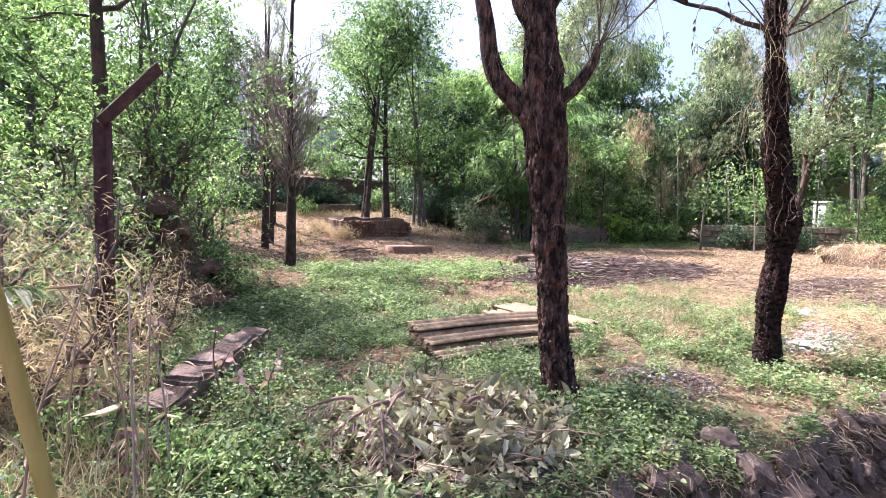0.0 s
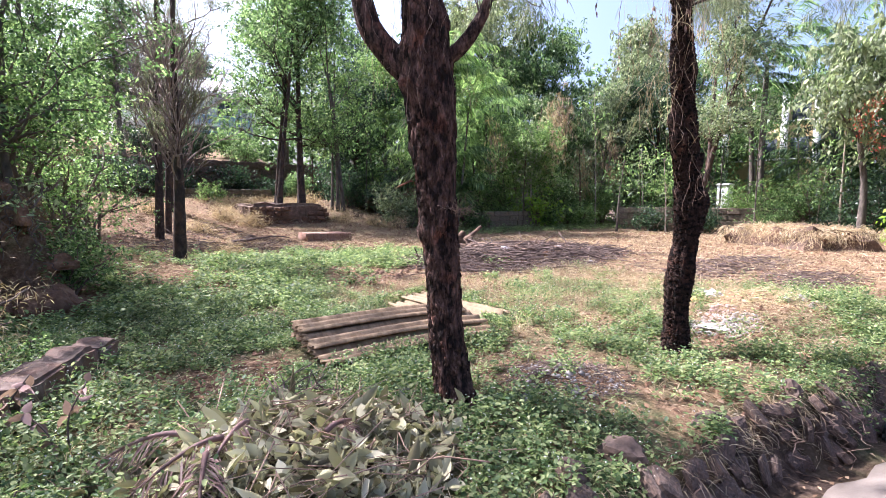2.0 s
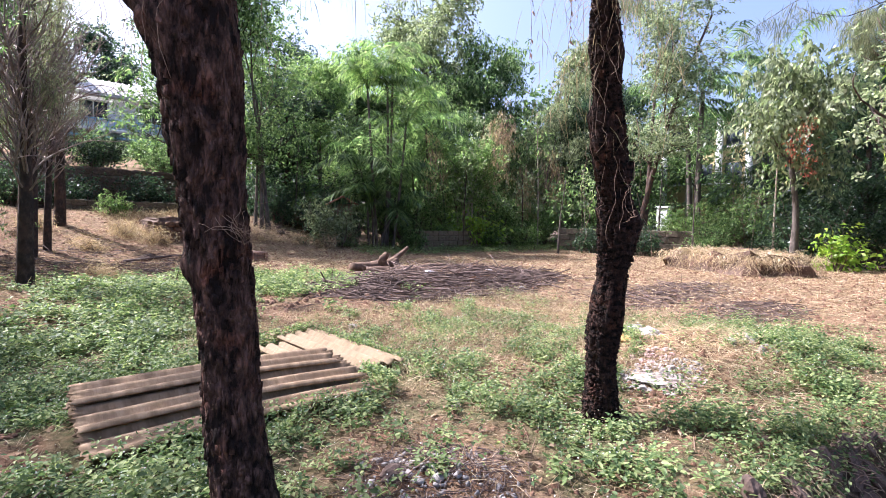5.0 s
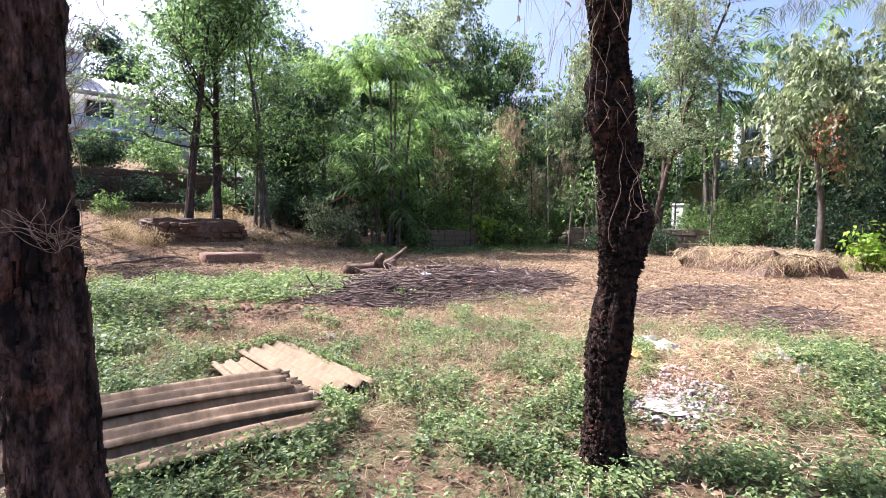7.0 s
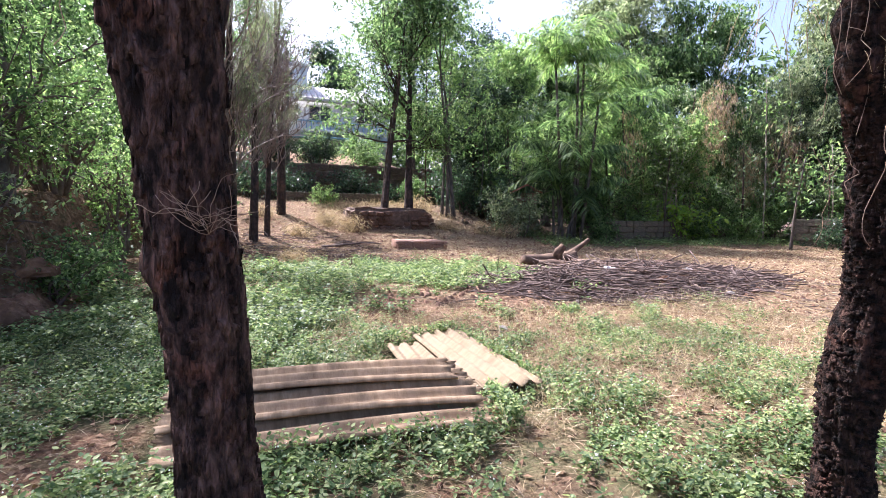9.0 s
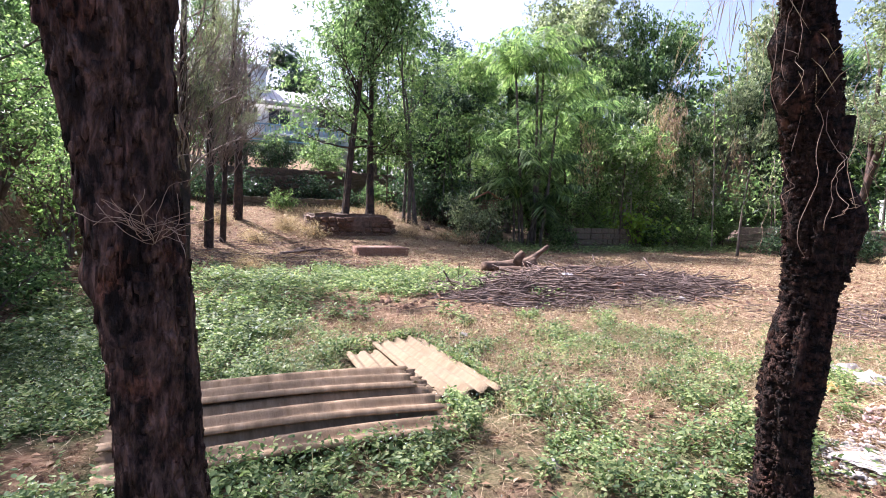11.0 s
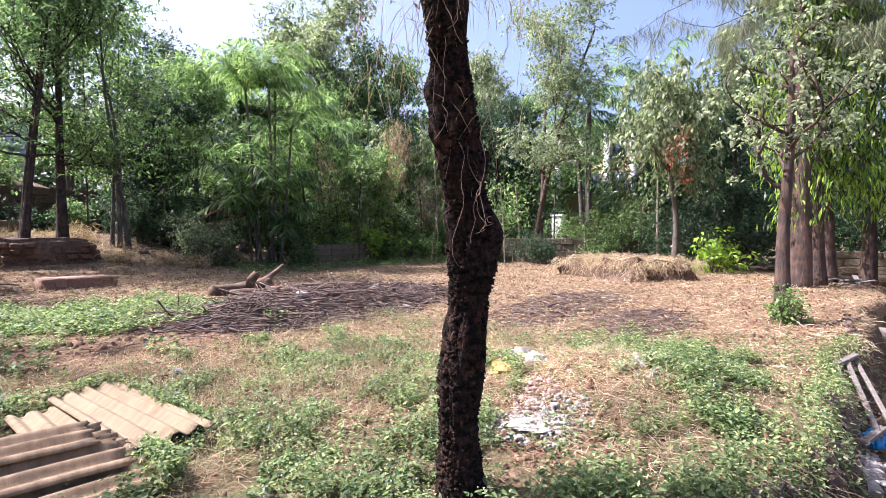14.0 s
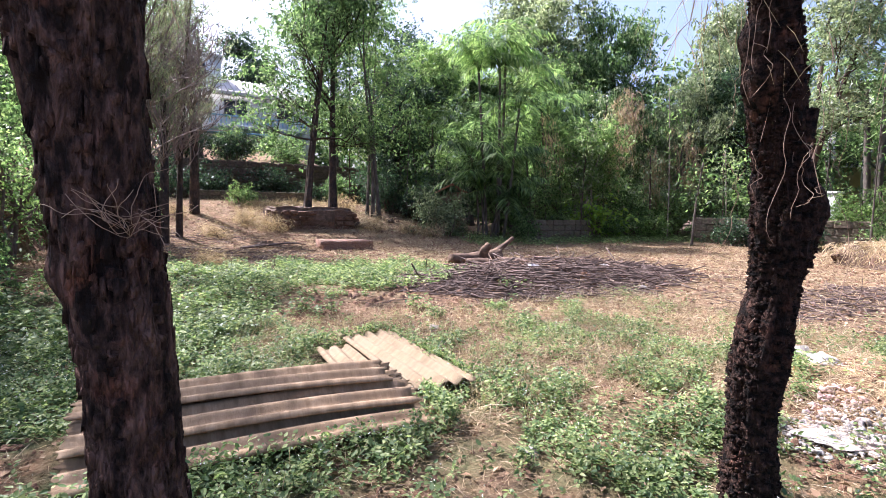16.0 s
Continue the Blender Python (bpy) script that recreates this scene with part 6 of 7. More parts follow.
rock(1.42, 2.3, (0.1, 0.08, 0.06), "rounded grey stone at the leaf heap's foot", STONE, 1)
rock(1.15, 2.28, (0.1, 0.08, 0.06), "dark purple-grey stone at the leaf heap's foot", STONE, 2)
rock(1.85, 2.2, (0.08, 0.06, 0.05), "dark grey stone at the leaf heap's foot", STONE, 3)
rock(3.38, 2.86, (0.045, 0.03, 0.045), "small pale stone on the twig litter", BLOCK, 4)
rock(3.75, 3.1, (0.09, 0.07, 0.05), "grey stone covered in ash", STONE, 5)
rock(5.25, 1.78, (0.09, 0.07, 0.1), "dark stone at the ditch's brink", STONE, 6)
rock(2.85, 2.02, (0.1, 0.08, 0.09), "dark stone at the ditch's brink", STONE, 7)
rock(3.25, 1.98, (0.13, 0.08, 0.1), "dark stone at the ditch's brink", STONE, 8)
rock(4.1, 1.86, (0.13, 0.08, 0.09), "dark stone at the ditch's brink", STONE, 9)
rock(8.6, 4.15, (0.22, 0.12, 0.1), "flat pale stone among the weeds", BLOCK, 10)
rock(8.3, 2.65, (0.05, 0.04, 0.04), "small white stone on dry straw", BLOCK, 11)
rock(5.0, 3.9, (0.05, 0.04, 0.04), "small grey stone in the weeds", BLOCK, 12)
rock(9.8, 8.3, (0.14, 0.1, 0.14), "brown clod beside the brush pile", SOIL_RED, 13)
rock(3.06, 3.72, (0.07, 0.05, 0.08), "broken brick leaning at the tree's foot", BRICK, 14)
for k, (x, y) in enumerate([(1.6, 4.95), (1.85, 5.3), (2.05, 4.7), (1.3, 5.1), (2.2, 5.35)]):
    rock(x, y, (0.06, 0.035, 0.025), "flat reddish stone on bare soil", SOIL_RED, 20 + k)
for k, (x, y) in enumerate([(5.6, 17.3), (5.75, 17.6), (9.6, 20.2), (10.0, 20.0), (11.2, 20.6), (4.8, 19.5)]):
    rock(x, y, (0.19, 0.15, 0.12), "earth clod with dry grass", SOIL_DARK, 30 + k)


for k in range(26):
    r_ = random.Random(100 + k)
    bx_, by_ = r_.uniform(-1.6, 0.75), r_.uniform(8.0, 8.75)
    rock(bx_, by_, (r_.uniform(0.12, 0.3), r_.uniform(0.1, 0.2), r_.uniform(0.1, 0.25)), "crumbling clod of red earth on the bank", SOIL_RED, 50 + k)
bank_roots = [vine(np.random.default_rng(k), (-1.7 + 0.055 * k, 8.45 + 0.1 * math.sin(k * 1.7), gz(-1.7 + 0.055 * k, 8.75) + 0.1), 0.5 + 0.4 * math.sin(k) ** 2, 0.2, 0.006) for k in range(42)]
solo("root", bank_roots, TWIG, "bare roots and dead creepers hanging down the earth bank", "roots", kind="stuff")


def crumpled(name, x, y, size, mat, label, category, seed, rough=0.5, z=None):
    bm = lump(size, seed, rough, 4)
    for v in bm.verts:
        v.co += v.normal * 0.16 * min(size) * noise.noise(v.co * 22)
    me = bpy.data.meshes.new(name)
    bm.to_mesh(me), bm.free()
    me.materials.append(mat)
    ob = new(name, me)
    ob.matrix_basis = Matrix.Translation((x, y, (gz(x, y) if z is None else z) + 0.2 * size[2])) @ pose(0, 0, 0, 0, 0, seed * 53)
    tagged(ob, label, category)


def rubble(x, y, rx, ry, n, seed, mat, label, big=0.05):
    rng = np.random.default_rng(seed)
    pieces = []
    for _ in range(n):
        a_, q = rng.uniform(0, 2 * np.pi), rng.uniform(0, 1) ** 0.6
        px, py = x + rx * q * math.cos(a_), y + ry * q * math.sin(a_)
        w = 0.008 + big * rng.uniform(0, 1) ** 3
        bx = box((-w, -w * 0.7, -w * 0.4), (w, w * 0.7, w * 0.4))
        R = np.array(Euler(rng.normal(0, 0.5, 2).tolist() + [rng.uniform(0, 6)]).to_matrix())
        pieces.append(((bx[0] + rng.normal(0, 0.15 * w, (8, 3))) @ R.T + [px, py, gz(px, py) + 0.012 + 0.03 * (1 - q) * rng.uniform(0, 1)], bx[1]))
    solo("rubble", pieces, mat, label, "rubble", kind="stuff")


rubble(6.9, 2.98, 0.45, 0.34, 420, 1, BAG_WHITE, "spill of broken white plaster among weeds", 0.018)
rubble(6.6, 3.25, 0.3, 0.2, 130, 2, BAG_WHITE, "spill of broken white plaster among weeds", 0.016)
crumpled("plaster_spill", 6.88, 2.98, (0.33, 0.2, 0.022), BAG_WHITE, "flat dusty crust of white plaster in the weeds", "plaster", 13, 0.35)
rubble(7.3, 3.3, 0.3, 0.2, 110, 3, BAG_PINK, "pinkish plaster rubble on straw", 0.02)
rubble(8.4, 2.6, 0.5, 0.3, 60, 4, BLOCK, "grey stone chips on straw")
rubble(3.9, 2.95, 0.5, 0.45, 220, 5, BLOCK, "grey ash and chips on the twig litter", 0.018)
rubble(8.6, 0.95, 0.7, 0.16, 90, 6, BLOCK, "broken chips of concrete in the ditch")
rubble(11.5, 1.0, 2.6, 0.25, 160, 7, STONE, "loose dark stones along the ditch")
crumpled("ochre_sack", 7.85, 3.95, (0.26, 0.15, 0.06), OCHRE, "flat ochre-brown sack on the straw", "sack", 4)
crumpled("plastic_bag", 8.12, 3.72, (0.13, 0.09, 0.07), BAG_GREY, "crumpled grey plastic bag on the straw", "bag", 5)
crumpled("plastic_bag", 2.8, 3.62, (0.05, 0.045, 0.05), BAG_GREY, "crumpled pale blue wrapper at the tree's foot", "bag", 6)
crumpled("plastic_bag", 10.9, 8.9, (0.12, 0.09, 0.05), BAG_WHITE, "white plastic scrap on the brush pile", "bag", 7, z=gz(10.9, 8.9) + 0.1)
crumpled("plastic_bag", 9.3, 9.2, (0.12, 0.1, 0.06), BAG_GREY, "bluish plastic scrap on the brush pile", "bag", 8, z=gz(9.3, 9.2) + 0.08)
crumpled("plastic_bag", 10.6, 7.7, (0.09, 0.06, 0.04), BAG_WHITE, "white plastic scrap beside the brush pile", "bag", 9)
crumpled("blue_sheet", 9.6, 0.86, (0.2, 0.1, 0.09), BLUE_PLASTIC, "crumpled bright blue plastic sheet in the ditch", "plastic sheet", 10)
crumpled("plastic_bag", 5.9, 6.9, (0.07, 0.05, 0.05), BAG_WHITE, "small white scrap among weeds", "bag", 11)
crumpled("cement_spill", 7.95, 0.78, (0.16, 0.05, 0.02), BLOCK, "hardened white cement spill at the road's edge", "cement spill", 12, z=-0.22)


def timber_frame():
    """A broken grey wooden frame that leans out of the ditch."""
    t = thing("timber_frame", (0, 0, 0), "broken grey timber frame leaning in the ditch", "wooden frame")
    top1, top2 = Vector((10.55, 1.15, 0.02)), Vector((11.0, 0.98, 0.05))
    low1, low2 = Vector((9.1, 0.98, -0.38)), Vector((9.75, 0.72, -0.36))

    def beam(p, q, w, name):
        d = q - p
        bm = bevelled((w, w * 0.6, d.length + w), 0.006)
        ob = part(name, bm, TIMBER, t)
        ob.matrix_basis = Matrix.Translation((p + q) / 2) @ d.to_track_quat("Z", "Y").to_matrix().to_4x4()

    beam(top1, low1, 0.045, "rail")
    beam(top2, low2, 0.045, "rail")
    mid_a, mid_b = (top1 + top2) / 2, (low1 + low2) / 2
    beam(mid_a + Vector((0, 0, 0.03)), mid_b + Vector((0, 0, 0.03)), 0.05, "rail")
    beam(top1 + Vector((0, 0, 0.04)), top2 + Vector((0, 0, 0.04)), 0.07, "crossbar")
    beam(low1 + Vector((-0.02, 0, 0.06)), low1 + Vector((0.5, -0.16, 0.06)), 0.07, "crossbar")


timber_frame()


def concrete_block(x, y, z, size, turn, label="small broken concrete block in the ditch"):
    bm = bevelled(size, 0.012, jitter=0.006, seed=int(x * 100))
    me = bpy.data.meshes.new("concrete_block")
    bm.to_mesh(me), bm.free()
    me.materials.append(BLOCK)
    ob = new("concrete_block", me)
    ob.matrix_basis = pose(x, y, z + size[2] / 2, 0, 0, turn)
    tagged(ob, label, "concrete block", "concrete blocks in the ditch")


concrete_block(8.55, 0.95, gz(8.55, 0.95) - 0.01, (0.1, 0.14, 0.09), 12)
concrete_block(8.75, 0.93, gz(8.75, 0.93) - 0.01, (0.1, 0.12, 0.08), 30)
concrete_block(8.95, 0.97, gz(8.95, 0.97) - 0.01, (0.14, 0.1, 0.09), 60)
concrete_block(8.3, 0.97, gz(8.3, 0.97) - 0.01, (0.2, 0.12, 0.07), 8)
slab_t = thing("culvert_slab", (0, 0, 0), "thin concrete slab bridging the ditch", "culvert slab")
slab_o = part("slab", bevelled((0.5, 1.1, 0.1), 0.015, jitter=0.004), CONCRETE_MOTTLED, slab_t)
slab_o.matrix_basis = pose(14.6, 0.35, -0.13, 0, 0, -7)
board_o = tagged(new("plank", bpy.data.meshes.new("plank")), "pale board leaning beside the ditch", "plank")
bm_ = bevelled((0.9, 0.3, 0.03), 0.004)
bm_.to_mesh(board_o.data), bm_.free()
board_o.data.materials.append(TIMBER)
board_o.matrix_basis = pose(16.2, 0.15, 0.05, 0, 24, 10)
for k in range(9):
    r_ = random.Random(k)
    p_ = new("plank", board_o.data)
    p_.matrix_basis = pose(21.0 + r_.uniform(-0.5, 0.5), 0.75 + r_.uniform(-0.2, 0.3), 0.12 + 0.03 * k, r_.uniform(-4, 4), r_.uniform(-6, 6), r_.uniform(-40, 40)) @ Matrix.Diagonal((1.5, 0.35, 1.2, 1))
    tagged(p_, "rough pale plank in a heap", "plank", "heap of planks")


def tyre(x, y, z):
    t = thing("tyre", pose(x, y, z, 7, -4, 20), "worn black tyre lying flat in the ditch", "tyre")
    n, m = 40, 12
    th, ph = np.meshgrid(np.arange(n) * 2 * np.pi / n, np.arange(m) * 2 * np.pi / m, indexing="ij")
    R = 0.24 + 0.07 * np.sign(np.cos(ph)) * np.abs(np.cos(ph)) ** 0.6
    V_ = np.stack([R * np.cos(th), R * np.sin(th), 0.08 * np.sign(np.sin(ph)) * np.abs(np.sin(ph)) ** 0.6 + 0.09], -1).reshape(-1, 3)
    i, j = np.meshgrid(np.arange(n), np.arange(m), indexing="ij")
    f = np.stack([i * m + j, ((i + 1) % n) * m + j, ((i + 1) % n) * m + (j + 1) % m, i * m + (j + 1) % m], -1).reshape(-1, 4)
    part_np("carcass", [(V_, f)], TYRE, t, smooth=True)
    lugs = []
    for k in range(40):
        a_ = 2 * np.pi * k / 40
        bx = box((0.3, -0.014, 0.03 + 0.07 * (k % 2)), (0.322, 0.014, 0.08 + 0.07 * (k % 2)))
        c, s2 = math.cos(a_), math.sin(a_)
        lugs.append((bx[0] @ np.array([[c, s2, 0], [-s2, c, 0], [0, 0, 1]]), bx[1]))
    part_np("tread", lugs, TYRE, t)


tyre(6.2, 1.08, gz(6.2, 1.08) - 0.07)


def fallen_log():
    t = thing("log", Matrix.Translation((9.5, 11.3, gz(9.5, 11.3))) @ Matrix.Scale(1.2, 4), "gnarled brown tree stump and split log lying on dry soil", "log")
    part_np("trunk", [tube(smooth_line([(-0.75, -0.1, 0.16), (-0.3, 0, 0.15), (0.1, 0.05, 0.17), (0.45, 0.05, 0.2)], 26), np.linspace(0.09, 0.13, 26), 14, 0.25, 3)], LOG_WOOD, t, smooth=True)
    part_np("root", [tube(smooth_line([(0.05, 0.0, 0.15), (0.0, -0.08, 0.3), (0.08, -0.12, 0.44)], 14), np.linspace(0.12, 0.05, 14), 12, 0.45, 6)], LOG_WOOD, t, smooth=True)
    part_np("branch", [tube(smooth_line([(0.2, 0.0, 0.2), (0.5, 0.1, 0.32), (0.85, 0.15, 0.52)], 18), np.linspace(0.08, 0.04, 18), 10, 0.2, 7)], LOG_WOOD, t, smooth=True)
    part_np("branch", [tube(smooth_line([(0.25, -0.2, 0.08), (0.35, -0.35, 0.1), (0.4, -0.5, 0.07)], 10), np.linspace(0.1, 0.06, 10), 10, 0.2, 8)], LOG_WOOD, t, smooth=True)
    part_np("branch", [tube(smooth_line([(-0.5, -0.25, 0.1), (-0.3, -0.4, 0.12), (-0.15, -0.5, 0.1)], 10), np.linspace(0.09, 0.09, 10), 10, 0.2, 9)], LOG_WOOD, t, smooth=True)
    s_ = solo("branch", [tube(smooth_line([(-0.9, 0, 0.04), (-0.2, 0.06, 0.1), (0.5, 0.1, 0.16), (1.0, 0.2, 0.1)], 16), np.linspace(0.04, 0.015, 16), 8, 0.15, 4)], TWIG, "dark fallen branch lying on dry grass", "branch", place=(5.9, 16.9, gz(5.9, 16.9)))
    solo("stick", [tube(smooth_line([(-0.25, 0, 0.03), (0, 0.02, 0.04), (0.3, 0, 0.03)], 8), np.linspace(0.035, 0.03, 8), 7, 0.2, 5)], TWIG, "short dark stick on dry straw", "stick", place=(12.2, 5.4, gz(12.2, 5.4)))


fallen_log()


def grass_mound():
    z = gz(19.8, 6.4) - 0.12
    t = thing("mound", (0, 0, 0), "raised mound of dry grass with a crumbling cut earth side", "mound")
    bm = bevelled((3.7, 2.6, 1.0), 0.22, (0, 0, 0.2), 3)
    bmesh.ops.subdivide_edges(bm, edges=bm.edges[:], cuts=6, use_grid_fill=True)
    for v in bm.verts:
        v.co += Vector((noise.noise(v.co * 1.6), noise.noise(v.co * 1.9 + Vector((4, 0, 0))), 0.7 * noise.noise(v.co * 1.4 + Vector((0, 7, 0))))) * 0.42
    ob = part("earth", bm, SOIL_DARK, t)
    ob.matrix_basis = pose(19.9, 6.5, z, 0, 0, 62)
    rng = np.random.default_rng(21)
    n = 9000
    u, v = rng.uniform(-2.0, 2.0, n), rng.uniform(-1.45, 1.45, n)
    a_ = radians(62)
    P = np.stack([19.9 + u * math.cos(a_) - v * math.sin(a_), 6.5 + u * math.sin(a_) + v * math.cos(a_), z + 0.72 + 0.05 * rng.normal(0, 1, n)], -1)
    edge = (np.abs(u) > 1.6) | (np.abs(v) > 1.05)
    P[edge, 2] -= rng.uniform(0, 0.55, edge.sum()) * rng.uniform(0, 1, edge.sum())
    D = rng.normal(0, 1, (n, 3)) * [1, 1, 0.3] - np.where(edge, 0.8, -0.1)[:, None] * [0, 0, 1.0]
    part_np("dry_grass", [kites(P, D, 0.24 * rng.uniform(0.4, 1.4, n), 0.014, rng, 0.3, 0, 0.15)], STRAW, t, "hanging dry grass")


grass_mound()


# ---- fence post, fence and plants by the road ----
def fence():
    x, y = -0.39, 4.94
    z = gz(x, y)
    t = thing("fence_post", (x, y, z - 0.05), "rusty dark steel fence post with a bent arm", "fence post")
    for name, pts in (("post", [(0, 0, 0), (0, 0, 2.2)]), ("arm", [(0, 0, 2.17), (0.42, 0.22, 2.72)])):
        p, q = Vector(pts[0]), Vector(pts[1])
        d = q - p
        bm = bmesh.new()
        for sz, at_ in (((0.1, 0.012, d.length), (0, 0, 0)), ((0.012, 0.1, d.length), (-0.044, 0.056, 0))):
            bmesh.ops.create_cube(bm, size=1.0, matrix=Matrix.Translation(at_) @ Matrix.Diagonal((*sz, 1)))
        bmesh.ops.bevel(bm, geom=bm.edges[:], offset=0.002, affect="EDGES")
        ob = part(name, bm, RUST, t)
        ob.matrix_basis = Matrix.Translation((p + q) / 2) @ d.to_track_quat("Z", "Y").to_matrix().to_4x4() @ pose(0, 0, 0, 0, 0, 25)
    f = thing("chain_link_fence", (0, 0, 0), "sagging rusty chain-link fence overgrown with dry grass", "fence")
    along = np.array([-0.93, -0.36, 0])
    base = np.array([x, y, z + 0.1])
    wires = []
    L_, H_ = 3.0, 1.35
    for s0 in np.arange(-H_, L_, 0.075):
        for sg in (1, -1):
            a0, a1 = max(0.0, s0), min(L_, s0 + H_)
            if a1 <= a0:
                continue
            h0, h1 = a0 - s0, a1 - s0
            if sg < 0:
                h0, h1 = H_ - h0, H_ - h1
            pts = [base + along * a0 + [0, 0, h0], base + along * (a0 + a1) / 2 + [0.02, 0.02, (h0 + h1) / 2], base + along * a1 + [0, 0, h1]]
            wires.append(tube(pts, 0.0022, 4))
    part_np("netting", wires, WIRE, f)
    part_np("wire", [tube([base + along * 0 + [0, 0, H_], base + along * L_ + [0, 0, H_ - 0.05]], 0.003, 5)], WIRE, f)


fence()


def bamboo(p, q, r):
    t = thing("bamboo_pole", (0, 0, 0), "thick yellow bamboo stalk with ringed joints", "bamboo")
    n = 60
    s_ = np.linspace(0, 1, n)[:, None]
    pts = np.array(p) * (1 - s_) + np.array(q) * s_ + np.array([0.03, 0, 0]) * np.sin(np.pi * s_)
    rr = r * (1 + 0.09 * (np.abs((np.arange(n) % 10) - 5) > 4.5))
    part_np("stalk", [tube(pts, rr, 16)], BAMBOO, t, smooth=True)


bamboo((-0.33, 2.5, -0.1), (-0.79, 2.42, 2.4), 0.032)


def single_leaves(parent, P, D, L, W, mat, rng, flat, curl):
    """Large leaves, each a piece of its own."""
    L, W = np.broadcast_to(L, len(P)), np.broadcast_to(W, len(P))
    for i in range(len(P)):
        part_np("leaf", [broad_leaves(P[i:i + 1], D[i:i + 1], L[i:i + 1], W[i:i + 1], rng, flat, curl)], mat, parent)


def reeds():
    rng = np.random.default_rng(25)
    for k in range(10):
        x, y = rng.uniform(-0.6, 0.25), rng.uniform(2.35, 3.4)
        t = thing("reed", (x, y, gz(x, y) - 0.03), "dry pale reed stalk with shrivelled leaves", "reed", "dry reeds by the road")
        h = rng.uniform(0.6, 1.35)
        lean = rng.normal(0, 0.16, 2) + [-0.08, 0.05]
        pts = smooth_line([(0, 0, 0), (lean[0] * 0.3, lean[1] * 0.3, h * 0.5), (lean[0] * h, lean[1] * h, h)], 16)
        if k % 4 == 0:
            pts = np.concatenate([pts, pts[-1] + np.array([[0.03, 0.02, -0.04], [0.09, 0.04, -0.12]])])
        part_np("stalk", [tube(pts, np.linspace(0.007, 0.003, len(pts)) * rng.uniform(0.7, 1.2), 6)], DRY_TWIG if k % 3 else BARK_PALE, t)
        m = 5
        i = rng.integers(5, len(pts), m)
        single_leaves(t, pts[i], rng.normal(0, 1, (m, 3)) - [0, 0, 0.5], rng.uniform(0.05, 0.12, m), 0.018, BROWN_LEAF if k % 2 else STRAW, rng, 0.3, 0.4)
    for k in range(9):
        x, y = rng.uniform(-0.5, 0.75), rng.uniform(2.6, 4.6)
        t = thing("dry_weed", (x, y, gz(x, y) - 0.02), "withered red-brown weed on a thin stem", "weed", "withered weeds")
        h = rng.uniform(0.3, 0.75)
        pts = smooth_line([(0, 0, 0), (rng.normal(0, 0.05), rng.normal(0, 0.05), h * 0.6), (rng.normal(0, 0.1), rng.normal(0, 0.1), h)], 10)
        part_np("stem", [tube(pts, 0.005, 5)], TWIG, t)
        m = 9
        single_leaves(t, pts[rng.integers(4, 10, m)], rng.normal(0, 1, (m, 3)) - [0, 0, 0.2], rng.uniform(0.05, 0.12, m), 0.05, BROWN_LEAF, rng, 0.4, 0.5)
    for k, (x, y, n, L, mat) in enumerate([(-0.12, 2.3, 16, 0.36, LEAF_PALE), (-0.45, 2.1, 14, 0.34, LEAF_LIGHT), (-0.95, 2.7, 16, 0.4, LEAF_LIGHT)]):
        t = thing("strap_leaf_plant", (x, y, gz(x, y)), "striped strap-leaved plant by the road", "plant", "strap-leaved plants")
        a_ = rng.uniform(0, 2 * np.pi, n)
        D = np.stack([np.cos(a_), np.sin(a_), rng.uniform(0.4, 1.4, n)], -1)
        single_leaves(t, np.zeros((n, 3)) + rng.normal(0, 0.03, (n, 3)) * [1, 1, 0] + [0, 0, 0.05], D, L * rng.uniform(0.7, 1.2, n), 0.05, mat, rng, 0.9, 0.2)
    palm(151, -1.45, 4.4, [(0, 0, 0.5)], "young fan palm by the fence", LEAF_PALE, 9, 0.9, trunk_r=0.04)


reeds()
for k, (x, y, h, r, leaf, n) in enumerate([(-0.9, 4.7, 1.5, 0.7, NEEDLE_DRY, 4200), (-0.75, 3.9, 1.1, 0.6, NEEDLE_DRY, 3200), (-1.6, 5.2, 1.3, 0.7, LEAF_PALE, 2600), (-0.1, 5.6, 1.1, 0.4, NEEDLE_DRY, 1600), (-0.05, 4.7, 0.3, 0.3, LEAF_MID, 900), (0.35, 5.7, 0.3, 0.3, LEAF_MID, 900),
                                           (-0.35, 3.5, 0.45, 0.5, LEAF_LIGHT, 1600), (-0.7, 2.6, 0.4, 0.4, LEAF_MID, 1200), (0.1, 3.1, 0.35, 0.4, LEAF_LIGHT, 1300), (0.5, 2.9, 0.3, 0.35, WEED, 1200)]):
    bush(400 + k, x, y, h, r, "straggling undergrowth beside the fence", leaf, n, *((0.1, 0.008) if leaf is NEEDLE_DRY else (0.05, 0.028)), 7, name="undergrowth", group="undergrowth by the fence", category="undergrowth")


# ---- buildings and far things ----
def window(parent, x, y, z, w, h):
    t = part_np("window", [box((x, y - 0.02, z), (x + w, y + 0.06, z + h))], GLASS_DARK, parent)
    for nm, lo, hi in (("frame", (x - 0.1, y - 0.1, z + h), (x + w + 0.1, y + 0.02, z + h + 0.1)), ("sill", (x - 0.1, y - 0.14, z - 0.1), (x + w + 0.1, y + 0.02, z)),
                       ("frame", (x - 0.1, y - 0.08, z), (x, y + 0.02, z + h)), ("frame", (x + w, y - 0.08, z), (x + w + 0.1, y + 0.02, z + h)), ("frame", (x + w * 0.48, y - 0.06, z), (x + w * 0.53, y + 0.02, z + h))):
        part_np(nm, [box(lo, hi)], WHITE, t)


